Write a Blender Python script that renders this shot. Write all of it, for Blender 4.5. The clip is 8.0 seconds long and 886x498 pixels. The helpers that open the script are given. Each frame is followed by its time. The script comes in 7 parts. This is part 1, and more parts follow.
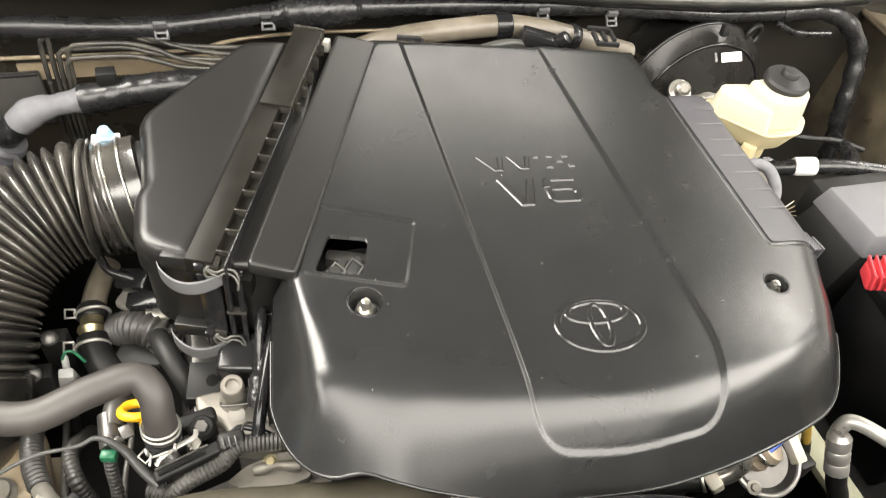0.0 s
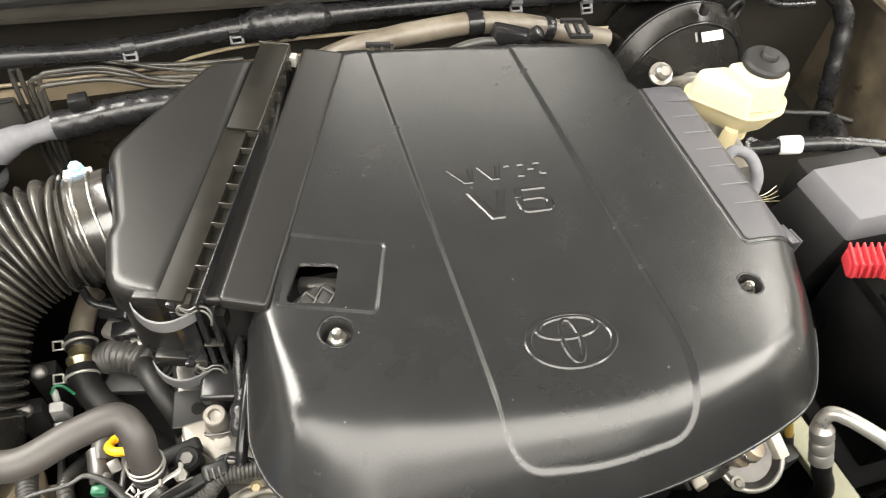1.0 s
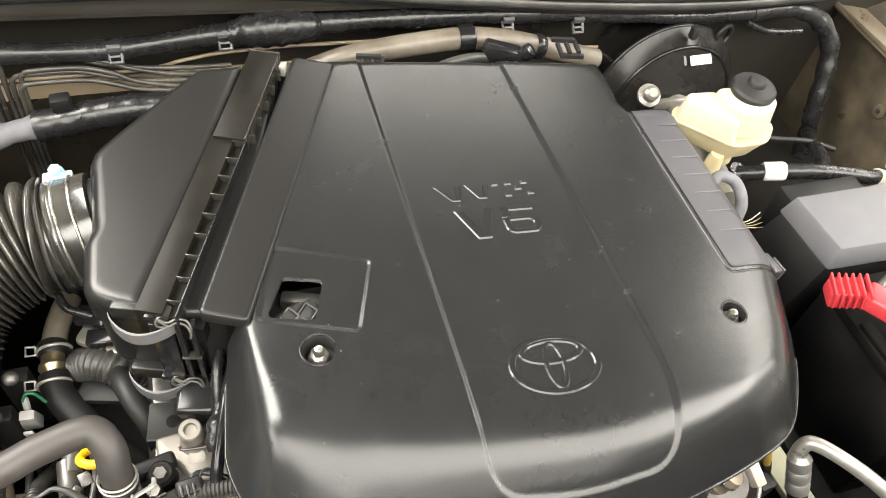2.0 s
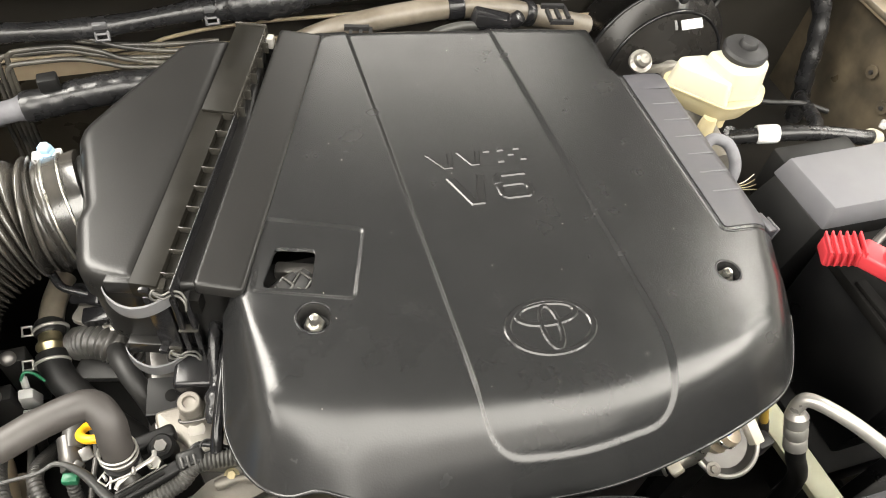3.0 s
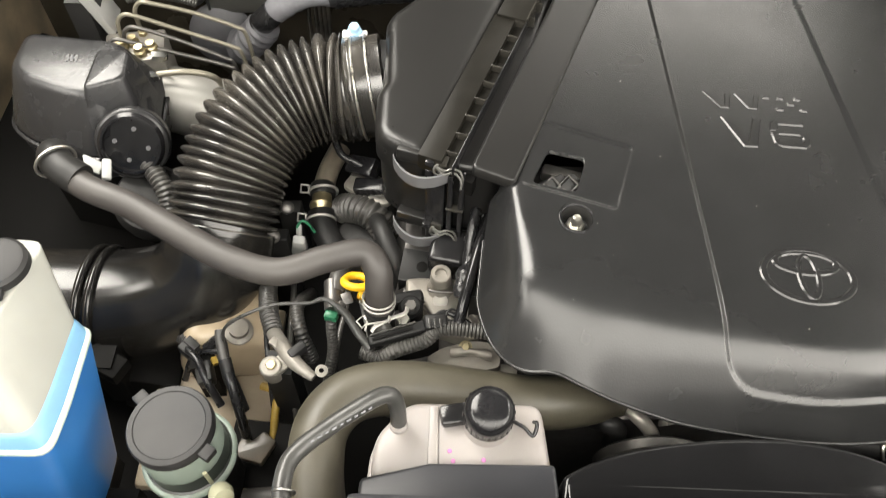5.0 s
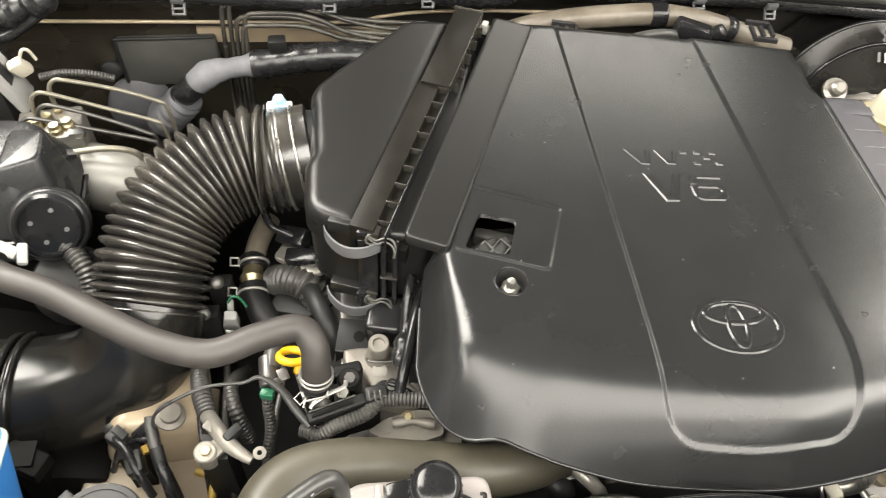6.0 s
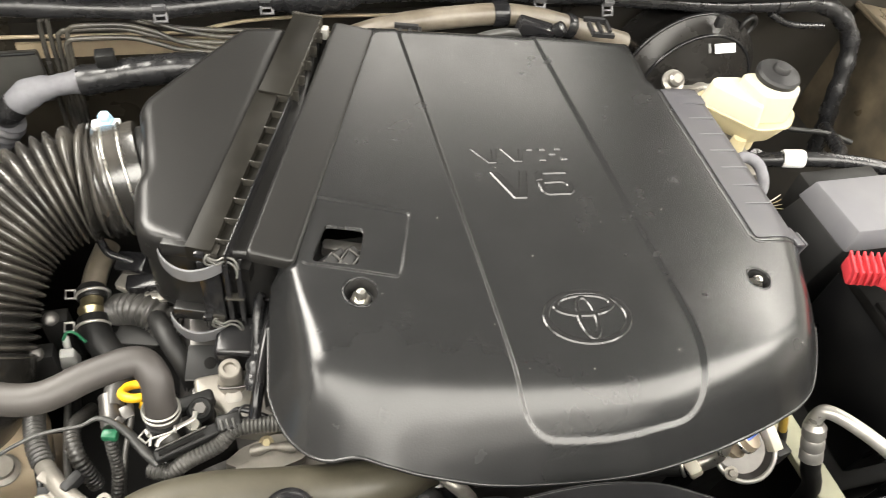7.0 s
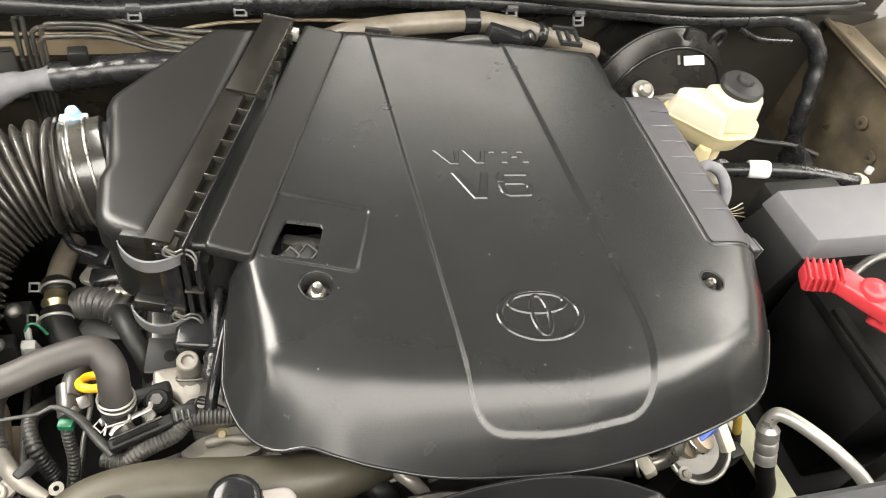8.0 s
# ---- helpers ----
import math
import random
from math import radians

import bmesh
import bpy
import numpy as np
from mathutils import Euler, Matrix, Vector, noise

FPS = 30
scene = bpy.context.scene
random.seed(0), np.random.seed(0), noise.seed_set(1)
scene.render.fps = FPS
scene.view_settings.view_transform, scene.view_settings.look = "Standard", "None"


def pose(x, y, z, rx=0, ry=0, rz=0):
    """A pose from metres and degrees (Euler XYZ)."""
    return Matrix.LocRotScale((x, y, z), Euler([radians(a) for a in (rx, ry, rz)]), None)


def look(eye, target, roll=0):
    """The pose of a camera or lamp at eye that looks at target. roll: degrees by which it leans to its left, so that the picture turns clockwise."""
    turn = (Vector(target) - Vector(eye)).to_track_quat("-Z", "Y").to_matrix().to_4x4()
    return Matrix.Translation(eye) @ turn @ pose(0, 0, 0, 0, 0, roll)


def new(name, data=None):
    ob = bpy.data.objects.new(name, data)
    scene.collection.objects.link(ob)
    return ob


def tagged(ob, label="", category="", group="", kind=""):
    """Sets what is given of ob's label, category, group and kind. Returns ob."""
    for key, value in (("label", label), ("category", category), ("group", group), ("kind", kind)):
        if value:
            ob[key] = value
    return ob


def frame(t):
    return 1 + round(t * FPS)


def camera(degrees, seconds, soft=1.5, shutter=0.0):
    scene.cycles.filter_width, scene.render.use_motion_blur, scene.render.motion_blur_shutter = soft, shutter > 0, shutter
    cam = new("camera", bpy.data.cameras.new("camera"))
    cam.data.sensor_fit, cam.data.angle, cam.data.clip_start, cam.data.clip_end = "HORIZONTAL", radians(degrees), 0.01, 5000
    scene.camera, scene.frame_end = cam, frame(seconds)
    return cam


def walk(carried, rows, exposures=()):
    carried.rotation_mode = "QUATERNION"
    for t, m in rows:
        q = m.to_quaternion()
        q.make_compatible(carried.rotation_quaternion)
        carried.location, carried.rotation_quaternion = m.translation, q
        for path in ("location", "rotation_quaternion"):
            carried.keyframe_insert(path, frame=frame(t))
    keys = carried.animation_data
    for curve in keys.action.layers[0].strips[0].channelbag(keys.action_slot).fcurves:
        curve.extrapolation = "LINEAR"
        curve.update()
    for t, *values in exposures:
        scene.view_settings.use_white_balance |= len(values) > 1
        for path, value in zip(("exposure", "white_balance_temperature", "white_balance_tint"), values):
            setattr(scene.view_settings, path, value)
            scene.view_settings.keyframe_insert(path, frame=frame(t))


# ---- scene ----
cam = camera(61.2, 8.0, soft=0.9, shutter=0.35)
PATH = [
    (0, (0.032, 0.011, 1.562), (0.513, 1.266, 0.081), 9.0),
    (0.2, (0.0395, 0.0171, 1.5947), (0.4952, 1.2676, 0.1019), 7.69),
    (0.5, (0.072, 0.03, 1.607), (0.486, 1.257, 0.082), 4.4),
    (0.7, (0.0863, 0.0388, 1.6071), (0.4841, 1.2354, 0.0547), 3.30),
    (1, (0.085, 0.042, 1.607), (0.514, 1.233, 0.058), 4.9),
    (1.2, (0.0826, 0.0468, 1.5999), (0.5442, 1.2267, 0.0524), 7.32),
    (1.5, (0.078, 0.048, 1.602), (0.498, 1.248, 0.057), 6.8),
    (1.7, (0.082, 0.059, 1.613), (0.559, 1.255, 0.082), 9.0),
    (2.8, (0.0813, 0.0493, 1.5966), (0.5815, 1.1998, 0.039), 8.14),
    (3, (0.084, 0.045, 1.599), (0.566, 1.195, 0.035), 7.5),
    (3.3, (0.0787, 0.0407, 1.595), (0.5356, 1.1584, 0.0007), 7.96),
    (3.5, (0.073, 0.024, 1.589), (0.473, 1.087, -0.057), 7.9),
    (3.7, (0.0702, 0.0053, 1.5736), (0.3952, 0.9842, -0.1399), 7.71),
    (4, (0.059, -0.022, 1.567), (0.275, 0.896, -0.196), 6.5),
    (4.2, (0.0289, -0.0294, 1.5744), (0.172, 0.8944, -0.1936), 5.16),
    (4.5, (-0.014, -0.027, 1.589), (0.037, 0.966, -0.146), 3.0),
    (4.7, (-0.019, -0.022, 1.593), (-0.002, 1.034, -0.106), 2.1),
    (5.8, (-0.022, 0.002, 1.6), (0.143, 1.226, 0.027), 4.8),
    (6, (-0.019, 0.004, 1.602), (0.186, 1.235, 0.039), 5.5),
    (6.2, (-0.0155, 0.0051, 1.6005), (0.2386, 1.2377, 0.0461), 6.51),
    (6.5, (-0.006, 0.006, 1.602), (0.33, 1.23, 0.056), 8.2),
    (6.7, (0.0114, 0.0075, 1.5949), (0.4104, 1.219, 0.0545), 9.46),
    (7, (0.028, 0.013, 1.591), (0.52, 1.208, 0.064), 11.1),
    (7.2, (0.0341, 0.0177, 1.5875), (0.5658, 1.2074, 0.0703), 11.83),
    (7.5, (0.037, 0.008, 1.591), (0.603, 1.192, 0.082), 12.6),
    (7.7, (0.0453, -0.0043, 1.5939), (0.612, 1.1895, 0.0926), 12.64),
    (8, (0.057, -0.017, 1.594), (0.576, 1.201, 0.095), 12.6),
]
walk(cam, [(t, look(eye, target, roll)) for t, eye, target, roll in PATH], [(0.0, 0.02), (1.5, 0.02), (3.0, -0.05), (3.5, 0.0), (4.0, -0.20), (4.5, -0.35), (6.0, -0.14), (6.5, 0.0), (7.0, 0.0), (8.0, -0.13)])

# ---- light: unseen ceiling lamps, some added only to brighten the bay ----
world = bpy.data.worlds.new("world")
world.use_nodes = True
world.node_tree.nodes["Background"].inputs[0].default_value = (0.9, 0.95, 1.0, 1)
world.node_tree.nodes["Background"].inputs[1].default_value = 0.004
scene.world = world


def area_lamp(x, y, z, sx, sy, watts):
    data = bpy.data.lights.new("added_area_light", "AREA")
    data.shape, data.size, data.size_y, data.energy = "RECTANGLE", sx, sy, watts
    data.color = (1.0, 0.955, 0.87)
    ob = new("added_area_light", data)
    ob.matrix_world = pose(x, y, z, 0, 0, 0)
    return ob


# sizes and watts chosen to place highlights on plastics and hoses
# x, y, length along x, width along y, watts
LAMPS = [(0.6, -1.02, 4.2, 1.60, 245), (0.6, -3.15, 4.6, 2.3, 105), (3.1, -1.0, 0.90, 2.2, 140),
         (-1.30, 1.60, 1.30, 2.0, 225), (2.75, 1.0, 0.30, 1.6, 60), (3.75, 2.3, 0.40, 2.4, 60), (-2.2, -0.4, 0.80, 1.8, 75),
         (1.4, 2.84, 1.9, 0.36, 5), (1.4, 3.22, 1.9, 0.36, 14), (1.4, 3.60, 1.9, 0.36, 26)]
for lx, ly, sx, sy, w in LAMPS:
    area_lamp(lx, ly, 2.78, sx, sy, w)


# ---- materials ----
def material(name, color, rough=0.5, metal=0.0, var=0.15, scale=40.0, bump=0.0, bump_scale=600.0, rvar=0.08,
             dust=0.0, dust_color=(0.35, 0.33, 0.3), emit=0.0, coat=0.0, alpha=0.0, sub=0.0, spec=0.5):
    m = bpy.data.materials.new(name)
    m.use_nodes = True
    nt = m.node_tree
    b = nt.nodes["Principled BSDF"]
    tc = nt.nodes.new("ShaderNodeTexCoord")
    n1 = nt.nodes.new("ShaderNodeTexNoise")
    n1.inputs["Scale"].default_value, n1.inputs["Detail"].default_value = scale, 6
    n2 = nt.nodes.new("ShaderNodeTexNoise")
    n2.inputs["Scale"].default_value, n2.inputs["Detail"].default_value = scale * 0.17, 3
    mix = nt.nodes.new("ShaderNodeMath")
    mix.operation = "ADD"
    nt.links.new(tc.outputs["Object"], n1.inputs["Vector"])
    nt.links.new(tc.outputs["Object"], n2.inputs["Vector"])
    nt.links.new(n1.outputs["Fac"], mix.inputs[0])
    nt.links.new(n2.outputs["Fac"], mix.inputs[1])
    ramp = nt.nodes.new("ShaderNodeMapRange")
    ramp.inputs["From Min"].default_value, ramp.inputs["From Max"].default_value = 0.6, 1.4
    ramp.inputs["To Min"].default_value, ramp.inputs["To Max"].default_value = 1 - var, 1 + var
    nt.links.new(mix.outputs[0], ramp.inputs["Value"])
    mul = nt.nodes.new("ShaderNodeVectorMath")
    mul.operation = "SCALE"
    mul.inputs[0].default_value = color
    nt.links.new(ramp.outputs[0], mul.inputs["Scale"])
    out = mul.outputs[0]
    if dust > 0:
        nd = nt.nodes.new("ShaderNodeTexNoise")
        nd.inputs["Scale"].default_value, nd.inputs["Detail"].default_value = 14.0, 8
        nt.links.new(tc.outputs["Object"], nd.inputs["Vector"])
        dr = nt.nodes.new("ShaderNodeMapRange")
        dr.inputs["From Min"].default_value, dr.inputs["From Max"].default_value = 0.42, 0.75
        dr.inputs["To Max"].default_value = dust
        nt.links.new(nd.outputs["Fac"], dr.inputs["Value"])
        mx = nt.nodes.new("ShaderNodeMix")
        mx.data_type = "RGBA"
        mx.inputs["B"].default_value = (*dust_color, 1)
        nt.links.new(dr.outputs[0], mx.inputs["Factor"])
        nt.links.new(out, mx.inputs["A"])
        out = mx.outputs["Result"]
    nt.links.new(out, b.inputs["Base Color"])
    rr = nt.nodes.new("ShaderNodeMapRange")
    rr.inputs["From Min"].default_value, rr.inputs["From Max"].default_value = 0.6, 1.4
    rr.inputs["To Min"].default_value, rr.inputs["To Max"].default_value = max(0.02, rough - rvar), min(1, rough + rvar)
    nt.links.new(mix.outputs[0], rr.inputs["Value"])
    nt.links.new(rr.outputs[0], b.inputs["Roughness"])
    b.inputs["Metallic"].default_value = metal
    b.inputs["Specular IOR Level"].default_value = spec
    if bump > 0:
        nb = nt.nodes.new("ShaderNodeTexNoise")
        nb.inputs["Scale"].default_value, nb.inputs["Detail"].default_value = bump_scale, 1.5
        nt.links.new(tc.outputs["Object"], nb.inputs["Vector"])
        bp = nt.nodes.new("ShaderNodeBump")
        bp.inputs["Strength"].default_value, bp.inputs["Distance"].default_value = bump, 0.10 / bump_scale
        nt.links.new(nb.outputs["Fac"], bp.inputs["Height"])
        nt.links.new(bp.outputs["Normal"], b.inputs["Normal"])
    if coat > 0:
        b.inputs["Coat Weight"].default_value, b.inputs["Coat Roughness"].default_value = coat, 0.12
    if sub > 0:
        b.inputs["Subsurface Weight"].default_value = sub
        b.inputs["Subsurface Radius"].default_value = (1, 0.9, 0.7)
        b.inputs["Subsurface Scale"].default_value = 0.012
    if emit > 0:
        b.inputs["Emission Color"].default_value = (*color, 1)
        b.inputs["Emission Strength"].default_value = emit
    return m


M_COVER = material("grained_cover_plastic", (0.0145, 0.0147, 0.0150), 0.245, var=0.08, scale=30, bump=0.42, bump_scale=520, rvar=0.05)
M_GLYPH = material("smooth_emblem_plastic", (0.0145, 0.0145, 0.0148), 0.20, var=0.05, scale=30, rvar=0.03)
M_BOX = material("airbox_plastic", (0.0120, 0.0117, 0.0113), 0.30, var=0.06, scale=30, bump=0.30, bump_scale=430, rvar=0.03, spec=0.40)
M_BAND = material("brown_black_plastic", (0.0085, 0.0078, 0.0062), 0.42, var=0.25, scale=60, bump=0.2, bump_scale=500, dust=0.02, spec=0.16)
M_RIB = material("worn_rib_plastic", (0.030, 0.028, 0.024), 0.24, var=0.3, scale=120, rvar=0.06)
M_VAC = material("pebbled_black_plastic", (0.020, 0.020, 0.021), 0.26, var=0.1, scale=40, bump=0.5, bump_scale=330, rvar=0.05)
M_GLOSS = material("gloss_black_plastic", (0.010, 0.010, 0.011), 0.18, var=0.3, scale=40, bump=0.05, dust=0.02, spec=0.4)
M_DUCT = material("dusty_satin_black_plastic", (0.0095, 0.0092, 0.0088), 0.22, var=0.3, scale=30, bump=0.10, bump_scale=250, dust=0.07, dust_color=(0.14, 0.12, 0.09), spec=0.55)
M_SHROUD = material("shroud_black_plastic", (0.007, 0.007, 0.0075), 0.14, var=0.3, scale=18, bump=0.25, bump_scale=25, spec=0.32)
M_BLACK = material("dull_black_plastic", (0.0105, 0.0105, 0.0105), 0.48, var=0.3, scale=40, bump=0.2, bump_scale=500, dust=0.03, spec=0.35)
M_RUBBER = material("ribbed_hose_rubber", (0.029, 0.0275, 0.0255), 0.22, var=0.25, scale=30, bump=0.03, bump_scale=300, dust=0.25, dust_color=(0.23, 0.205, 0.165), spec=1.0)
M_HOSE = material("grey_hose_rubber", (0.034, 0.0305, 0.0285), 0.50, var=0.12, scale=60, bump=0.15, bump_scale=500, dust=0.06)
M_RADHOSE = material("olive_hose_rubber", (0.049, 0.044, 0.031), 0.46, var=0.25, scale=55, bump=0.35, bump_scale=300, dust=0.12, dust_color=(0.16, 0.15, 0.115))
M_CLEARHOSE = material("small_grey_hose", (0.042, 0.042, 0.040), 0.33, var=0.25, scale=80, bump=0.15, bump_scale=300)
M_PANEL = material("radiator_cover_plastic", (0.0180, 0.0187, 0.0222), 0.40, var=0.14, scale=25, bump=0.2, bump_scale=600, dust=0.015)
M_DRUM = material("booster_paint", (0.016, 0.015, 0.014), 0.27, var=0.25, scale=30, bump=0.05, dust=0.03, spec=0.35)
# dirty tan body paint, darkened in its colour to stand for shade
M_TAN_SHADED = material("dirty_shaded_body_paint", (0.058, 0.049, 0.036), 0.34, var=0.5, scale=22, bump=0.12, bump_scale=60, dust=0.7, dust_color=(0.17, 0.135, 0.09))
M_PALEBLUE = material("pale_blue_tank_edge", (0.16, 0.33, 0.50), 0.4, var=0.12, scale=25, sub=0.2)
M_WIREGREY = material("grey_spring_wire", (0.12, 0.118, 0.11), 0.34, metal=0.5, var=0.15, scale=120)
M_SEAMPALE = material("pale_green_weld_seam", (0.46, 0.53, 0.46), 0.4, var=0.08, scale=25, sub=0.2)
M_CLIPGREY = material("mid_grey_clip_plastic", (0.115, 0.115, 0.12), 0.42, var=0.12, scale=60, bump=0.2, bump_scale=500)
M_SLAT = material("slat_panel_plastic", (0.05, 0.049, 0.056), 0.42, var=0.12, scale=30, bump=0.3, bump_scale=1200, dust=0.05)
M_ALU = material("cast_aluminium", (0.34, 0.325, 0.295), 0.36, metal=0.55, var=0.45, scale=45, bump=0.6, bump_scale=260, dust=0.5, dust_color=(0.12, 0.10, 0.075))
M_STEEL = material("zinc_steel", (0.6, 0.58, 0.53), 0.3, metal=0.95, var=0.15, scale=90, bump=0.1)
M_DARKSTEEL = material("dark_steel", (0.12, 0.115, 0.11), 0.38, metal=0.8, var=0.3, scale=60, bump=0.1, dust=0.1)
M_RUST = material("rust_stained_metal", (0.33, 0.255, 0.17), 0.42, metal=0.4, var=0.5, scale=60, dust=0.4, dust_color=(0.42, 0.40, 0.36))
M_BRASS = material("yellow_zinc", (0.36, 0.31, 0.19), 0.35, metal=0.9, var=0.3, scale=90)
M_LINE = material("black_coated_line", (0.030, 0.029, 0.027), 0.22, var=0.3, scale=80, dust=0.35, dust_color=(0.22, 0.20, 0.16))
# low base and dark dust also put fender shade into this paint
M_TAN = material("tan_body_paint", (0.23, 0.185, 0.125), 0.32, var=0.15, scale=20, dust=0.75, dust_color=(0.05, 0.042, 0.032), coat=0.4)
M_FIREWALL = material("brown_black_firewall_paint", (0.042, 0.036, 0.027), 0.27, metal=0.35, var=0.45, scale=10, bump=0.08, bump_scale=30, dust=0.12, dust_color=(0.09, 0.075, 0.05))
M_BOOT = material("blue_grey_rubber_boot", (0.088, 0.088, 0.096), 0.55, var=0.2, scale=60, bump=0.3, bump_scale=260)
M_PADGREY = material("grey_insulation_sheet", (0.055, 0.054, 0.050), 0.5, var=0.25, scale=18, bump=0.15, bump_scale=120, dust=0.1)
M_COWL = material("black_cowl_sheet", (0.023, 0.021, 0.018), 0.33, var=0.4, scale=12, bump=0.05, dust=0.12, dust_color=(0.09, 0.08, 0.06))
M_TAPE = material("black_tape", (0.016, 0.016, 0.017), 0.27, var=0.3, scale=60, bump=0.6, bump_scale=130)
M_GREYWRAP = material("grey_fabric_wrap", (0.15, 0.15, 0.163), 0.75, var=0.25, scale=70, bump=0.9, bump_scale=90)
M_LOOM = material("split_loom_plastic", (0.034, 0.033, 0.031), 0.36, var=0.3, scale=60, dust=0.2)
M_YELLOW = material("yellow_plastic", (0.76, 0.43, 0.012), 0.4, var=0.1, scale=60)
M_LABEL_Y = material("yellow_label", (0.46, 0.30, 0.0), 0.8, var=0.05, scale=60, spec=0.06)
M_PRINT = material("dark_print", (0.03, 0.022, 0.008), 0.8, var=0.1, spec=0.06)
M_WHITE = material("white_label", (0.8, 0.8, 0.8), 0.45, var=0.04)
M_MILK = material("milky_white_tank", (0.255, 0.235, 0.225), 0.42, var=0.06, scale=25, sub=0.25, bump=0.15, bump_scale=120)
M_MILK2 = material("milky_washer_tank", (0.33, 0.335, 0.305), 0.42, var=0.10, scale=18, sub=0.25)
M_BLUEFLUID = material("blue_fluid_tank", (0.026, 0.142, 0.40), 0.36, var=0.30, scale=9, sub=0.15)
M_GREENISH = material("greenish_tank", (0.23, 0.28, 0.24), 0.4, var=0.12, scale=25, sub=0.2)
M_FLUID = material("dark_fluid_tank", (0.020, 0.025, 0.021), 0.35, var=0.4, scale=25)
M_CREAM = material("cream_brake_tank", (0.45, 0.39, 0.24), 0.4, var=0.14, scale=20, sub=0.3)
M_CREAMTOP = material("cream_brake_tank_above_fluid", (0.50, 0.475, 0.37), 0.4, var=0.06, scale=20, sub=0.3)
M_CAP = material("dark_grey_cap", (0.0155, 0.0155, 0.0165), 0.5, var=0.15, scale=50, bump=0.2, bump_scale=500, dust=0.04, spec=0.35)
M_RED = material("red_terminal_plastic", (0.50, 0.040, 0.050), 0.40, var=0.12, scale=40, bump=0.15, bump_scale=300)
M_LIDGREY = material("grey_box_lid", (0.115, 0.115, 0.125), 0.5, var=0.1, scale=40, bump=0.3, bump_scale=900, dust=0.06)
M_BLUE = material("blue_plastic", (0.025, 0.08, 0.42), 0.4, var=0.1)
M_BLUESCREW = material("blue_white_screw", (0.35, 0.55, 0.75), 0.35, var=0.25, scale=120)
M_GREEN = material("green_clip", (0.02, 0.13, 0.065), 0.4, var=0.2, scale=80)
M_MUSTARD = material("dull_mustard_plastic", (0.24, 0.155, 0.02), 0.5, var=0.25, scale=70, dust=0.3, dust_color=(0.05, 0.04, 0.03))
M_CASTING = material("dull_pale_casting", (0.24, 0.225, 0.20), 0.46, metal=0.35, var=0.45, scale=38, bump=0.5, bump_scale=300, dust=0.45, dust_color=(0.13, 0.11, 0.085))
M_PINK = material("pink_stain", (0.42, 0.15, 0.33), 0.6)
M_OLIVE = material("olive_strut_paint", (0.36, 0.36, 0.24), 0.45, var=0.15, dust=0.2)
M_CREAMWIRE = material("cream_plastic", (0.48, 0.45, 0.37), 0.45, var=0.1)
M_CHROME = material("chrome", (0.32, 0.32, 0.31), 0.30, metal=1.0, var=0.05)
M_BATT = material("smudged_battery_plastic", (0.006, 0.006, 0.0065), 0.34, var=0.4, scale=12, rvar=0.14, spec=0.3, dust=0.05, dust_color=(0.10, 0.10, 0.09))
M_FUSEBODY = material("matt_black_box", (0.009, 0.009, 0.009), 0.5, var=0.3, scale=40, bump=0.2, bump_scale=400, spec=0.25)
M_CAPMETAL = material("pressed_bright_aluminium", (0.40, 0.395, 0.38), 0.32, metal=0.85, var=0.10, scale=90)
M_CLIP = material("dark_glossy_clip", (0.045, 0.043, 0.036), 0.13, metal=0.6, var=0.3, scale=150)
M_PALE = material("pale_grey_plastic", (0.36, 0.36, 0.35), 0.45, var=0.1)
M_PALEPIPE = material("pale_coated_pipe", (0.20, 0.185, 0.145), 0.35, metal=0.4, var=0.15, scale=90)
M_TANPIPE = material("tan_brown_pipe", (0.115, 0.098, 0.075), 0.38, var=0.3, scale=70, dust=0.2)
# same tan with a raised base, so the apron looks lit
M_APRON = material("dull_tan_apron_paint", (0.36, 0.30, 0.22), 0.42, var=0.2, scale=24, dust=0.30, dust_color=(0.10, 0.085, 0.065), bump=0.1, bump_scale=90)
# brighter copy of the tan paint for spots that look lit
M_TAN_LIT = material("lit_tan_body_paint", (0.42, 0.34, 0.235), 0.34, var=0.12, scale=20, dust=0.25, dust_color=(0.10, 0.08, 0.06), coat=0.3)
M_CLAMP = material("pale_spring_steel", (0.40, 0.39, 0.365), 0.34, metal=0.5, var=0.12, scale=90)
M_OLIVEPRINT = material("olive_fine_print", (0.22, 0.16, 0.0), 0.8, var=0.2, scale=300, spec=0.06)
M_AMBER = material("amber_print", (0.15, 0.070, 0.0), 0.8, var=0.3, scale=300, spec=0.06)
M_MOTOR = material("pale_motor_paint", (0.20, 0.195, 0.18), 0.40, metal=0.3, var=0.12, scale=14, dust=0.12)
# near-black for plain black parts; deep shade in gaps is put into it
M_BLACK_SHADE = material("near_black_with_shade", (0.004, 0.0038, 0.0035), 0.7, var=0.4, scale=20, spec=0.12)
M_SPECK = material("pale_dust", (0.5, 0.48, 0.44), 0.8)
M_WALL = material("garage_wall_paint", (0.66, 0.65, 0.62), 0.8, var=0.06, scale=3)
# kept dark to cut the fill from the unseen ceiling
M_CEILING = material("grey_ceiling_paint", (0.17, 0.17, 0.165), 0.85, var=0.08, scale=3)
M_FLOOR = material("garage_concrete", (0.20, 0.195, 0.19), 0.7, var=0.2, scale=4)


# ---- mesh tools ----
def thing(name, at, label, category, group="", kind=""):
    ob = new(name)
    ob.empty_display_size = 0.02
    ob.location = at
    return tagged(ob, label, category, group, kind)


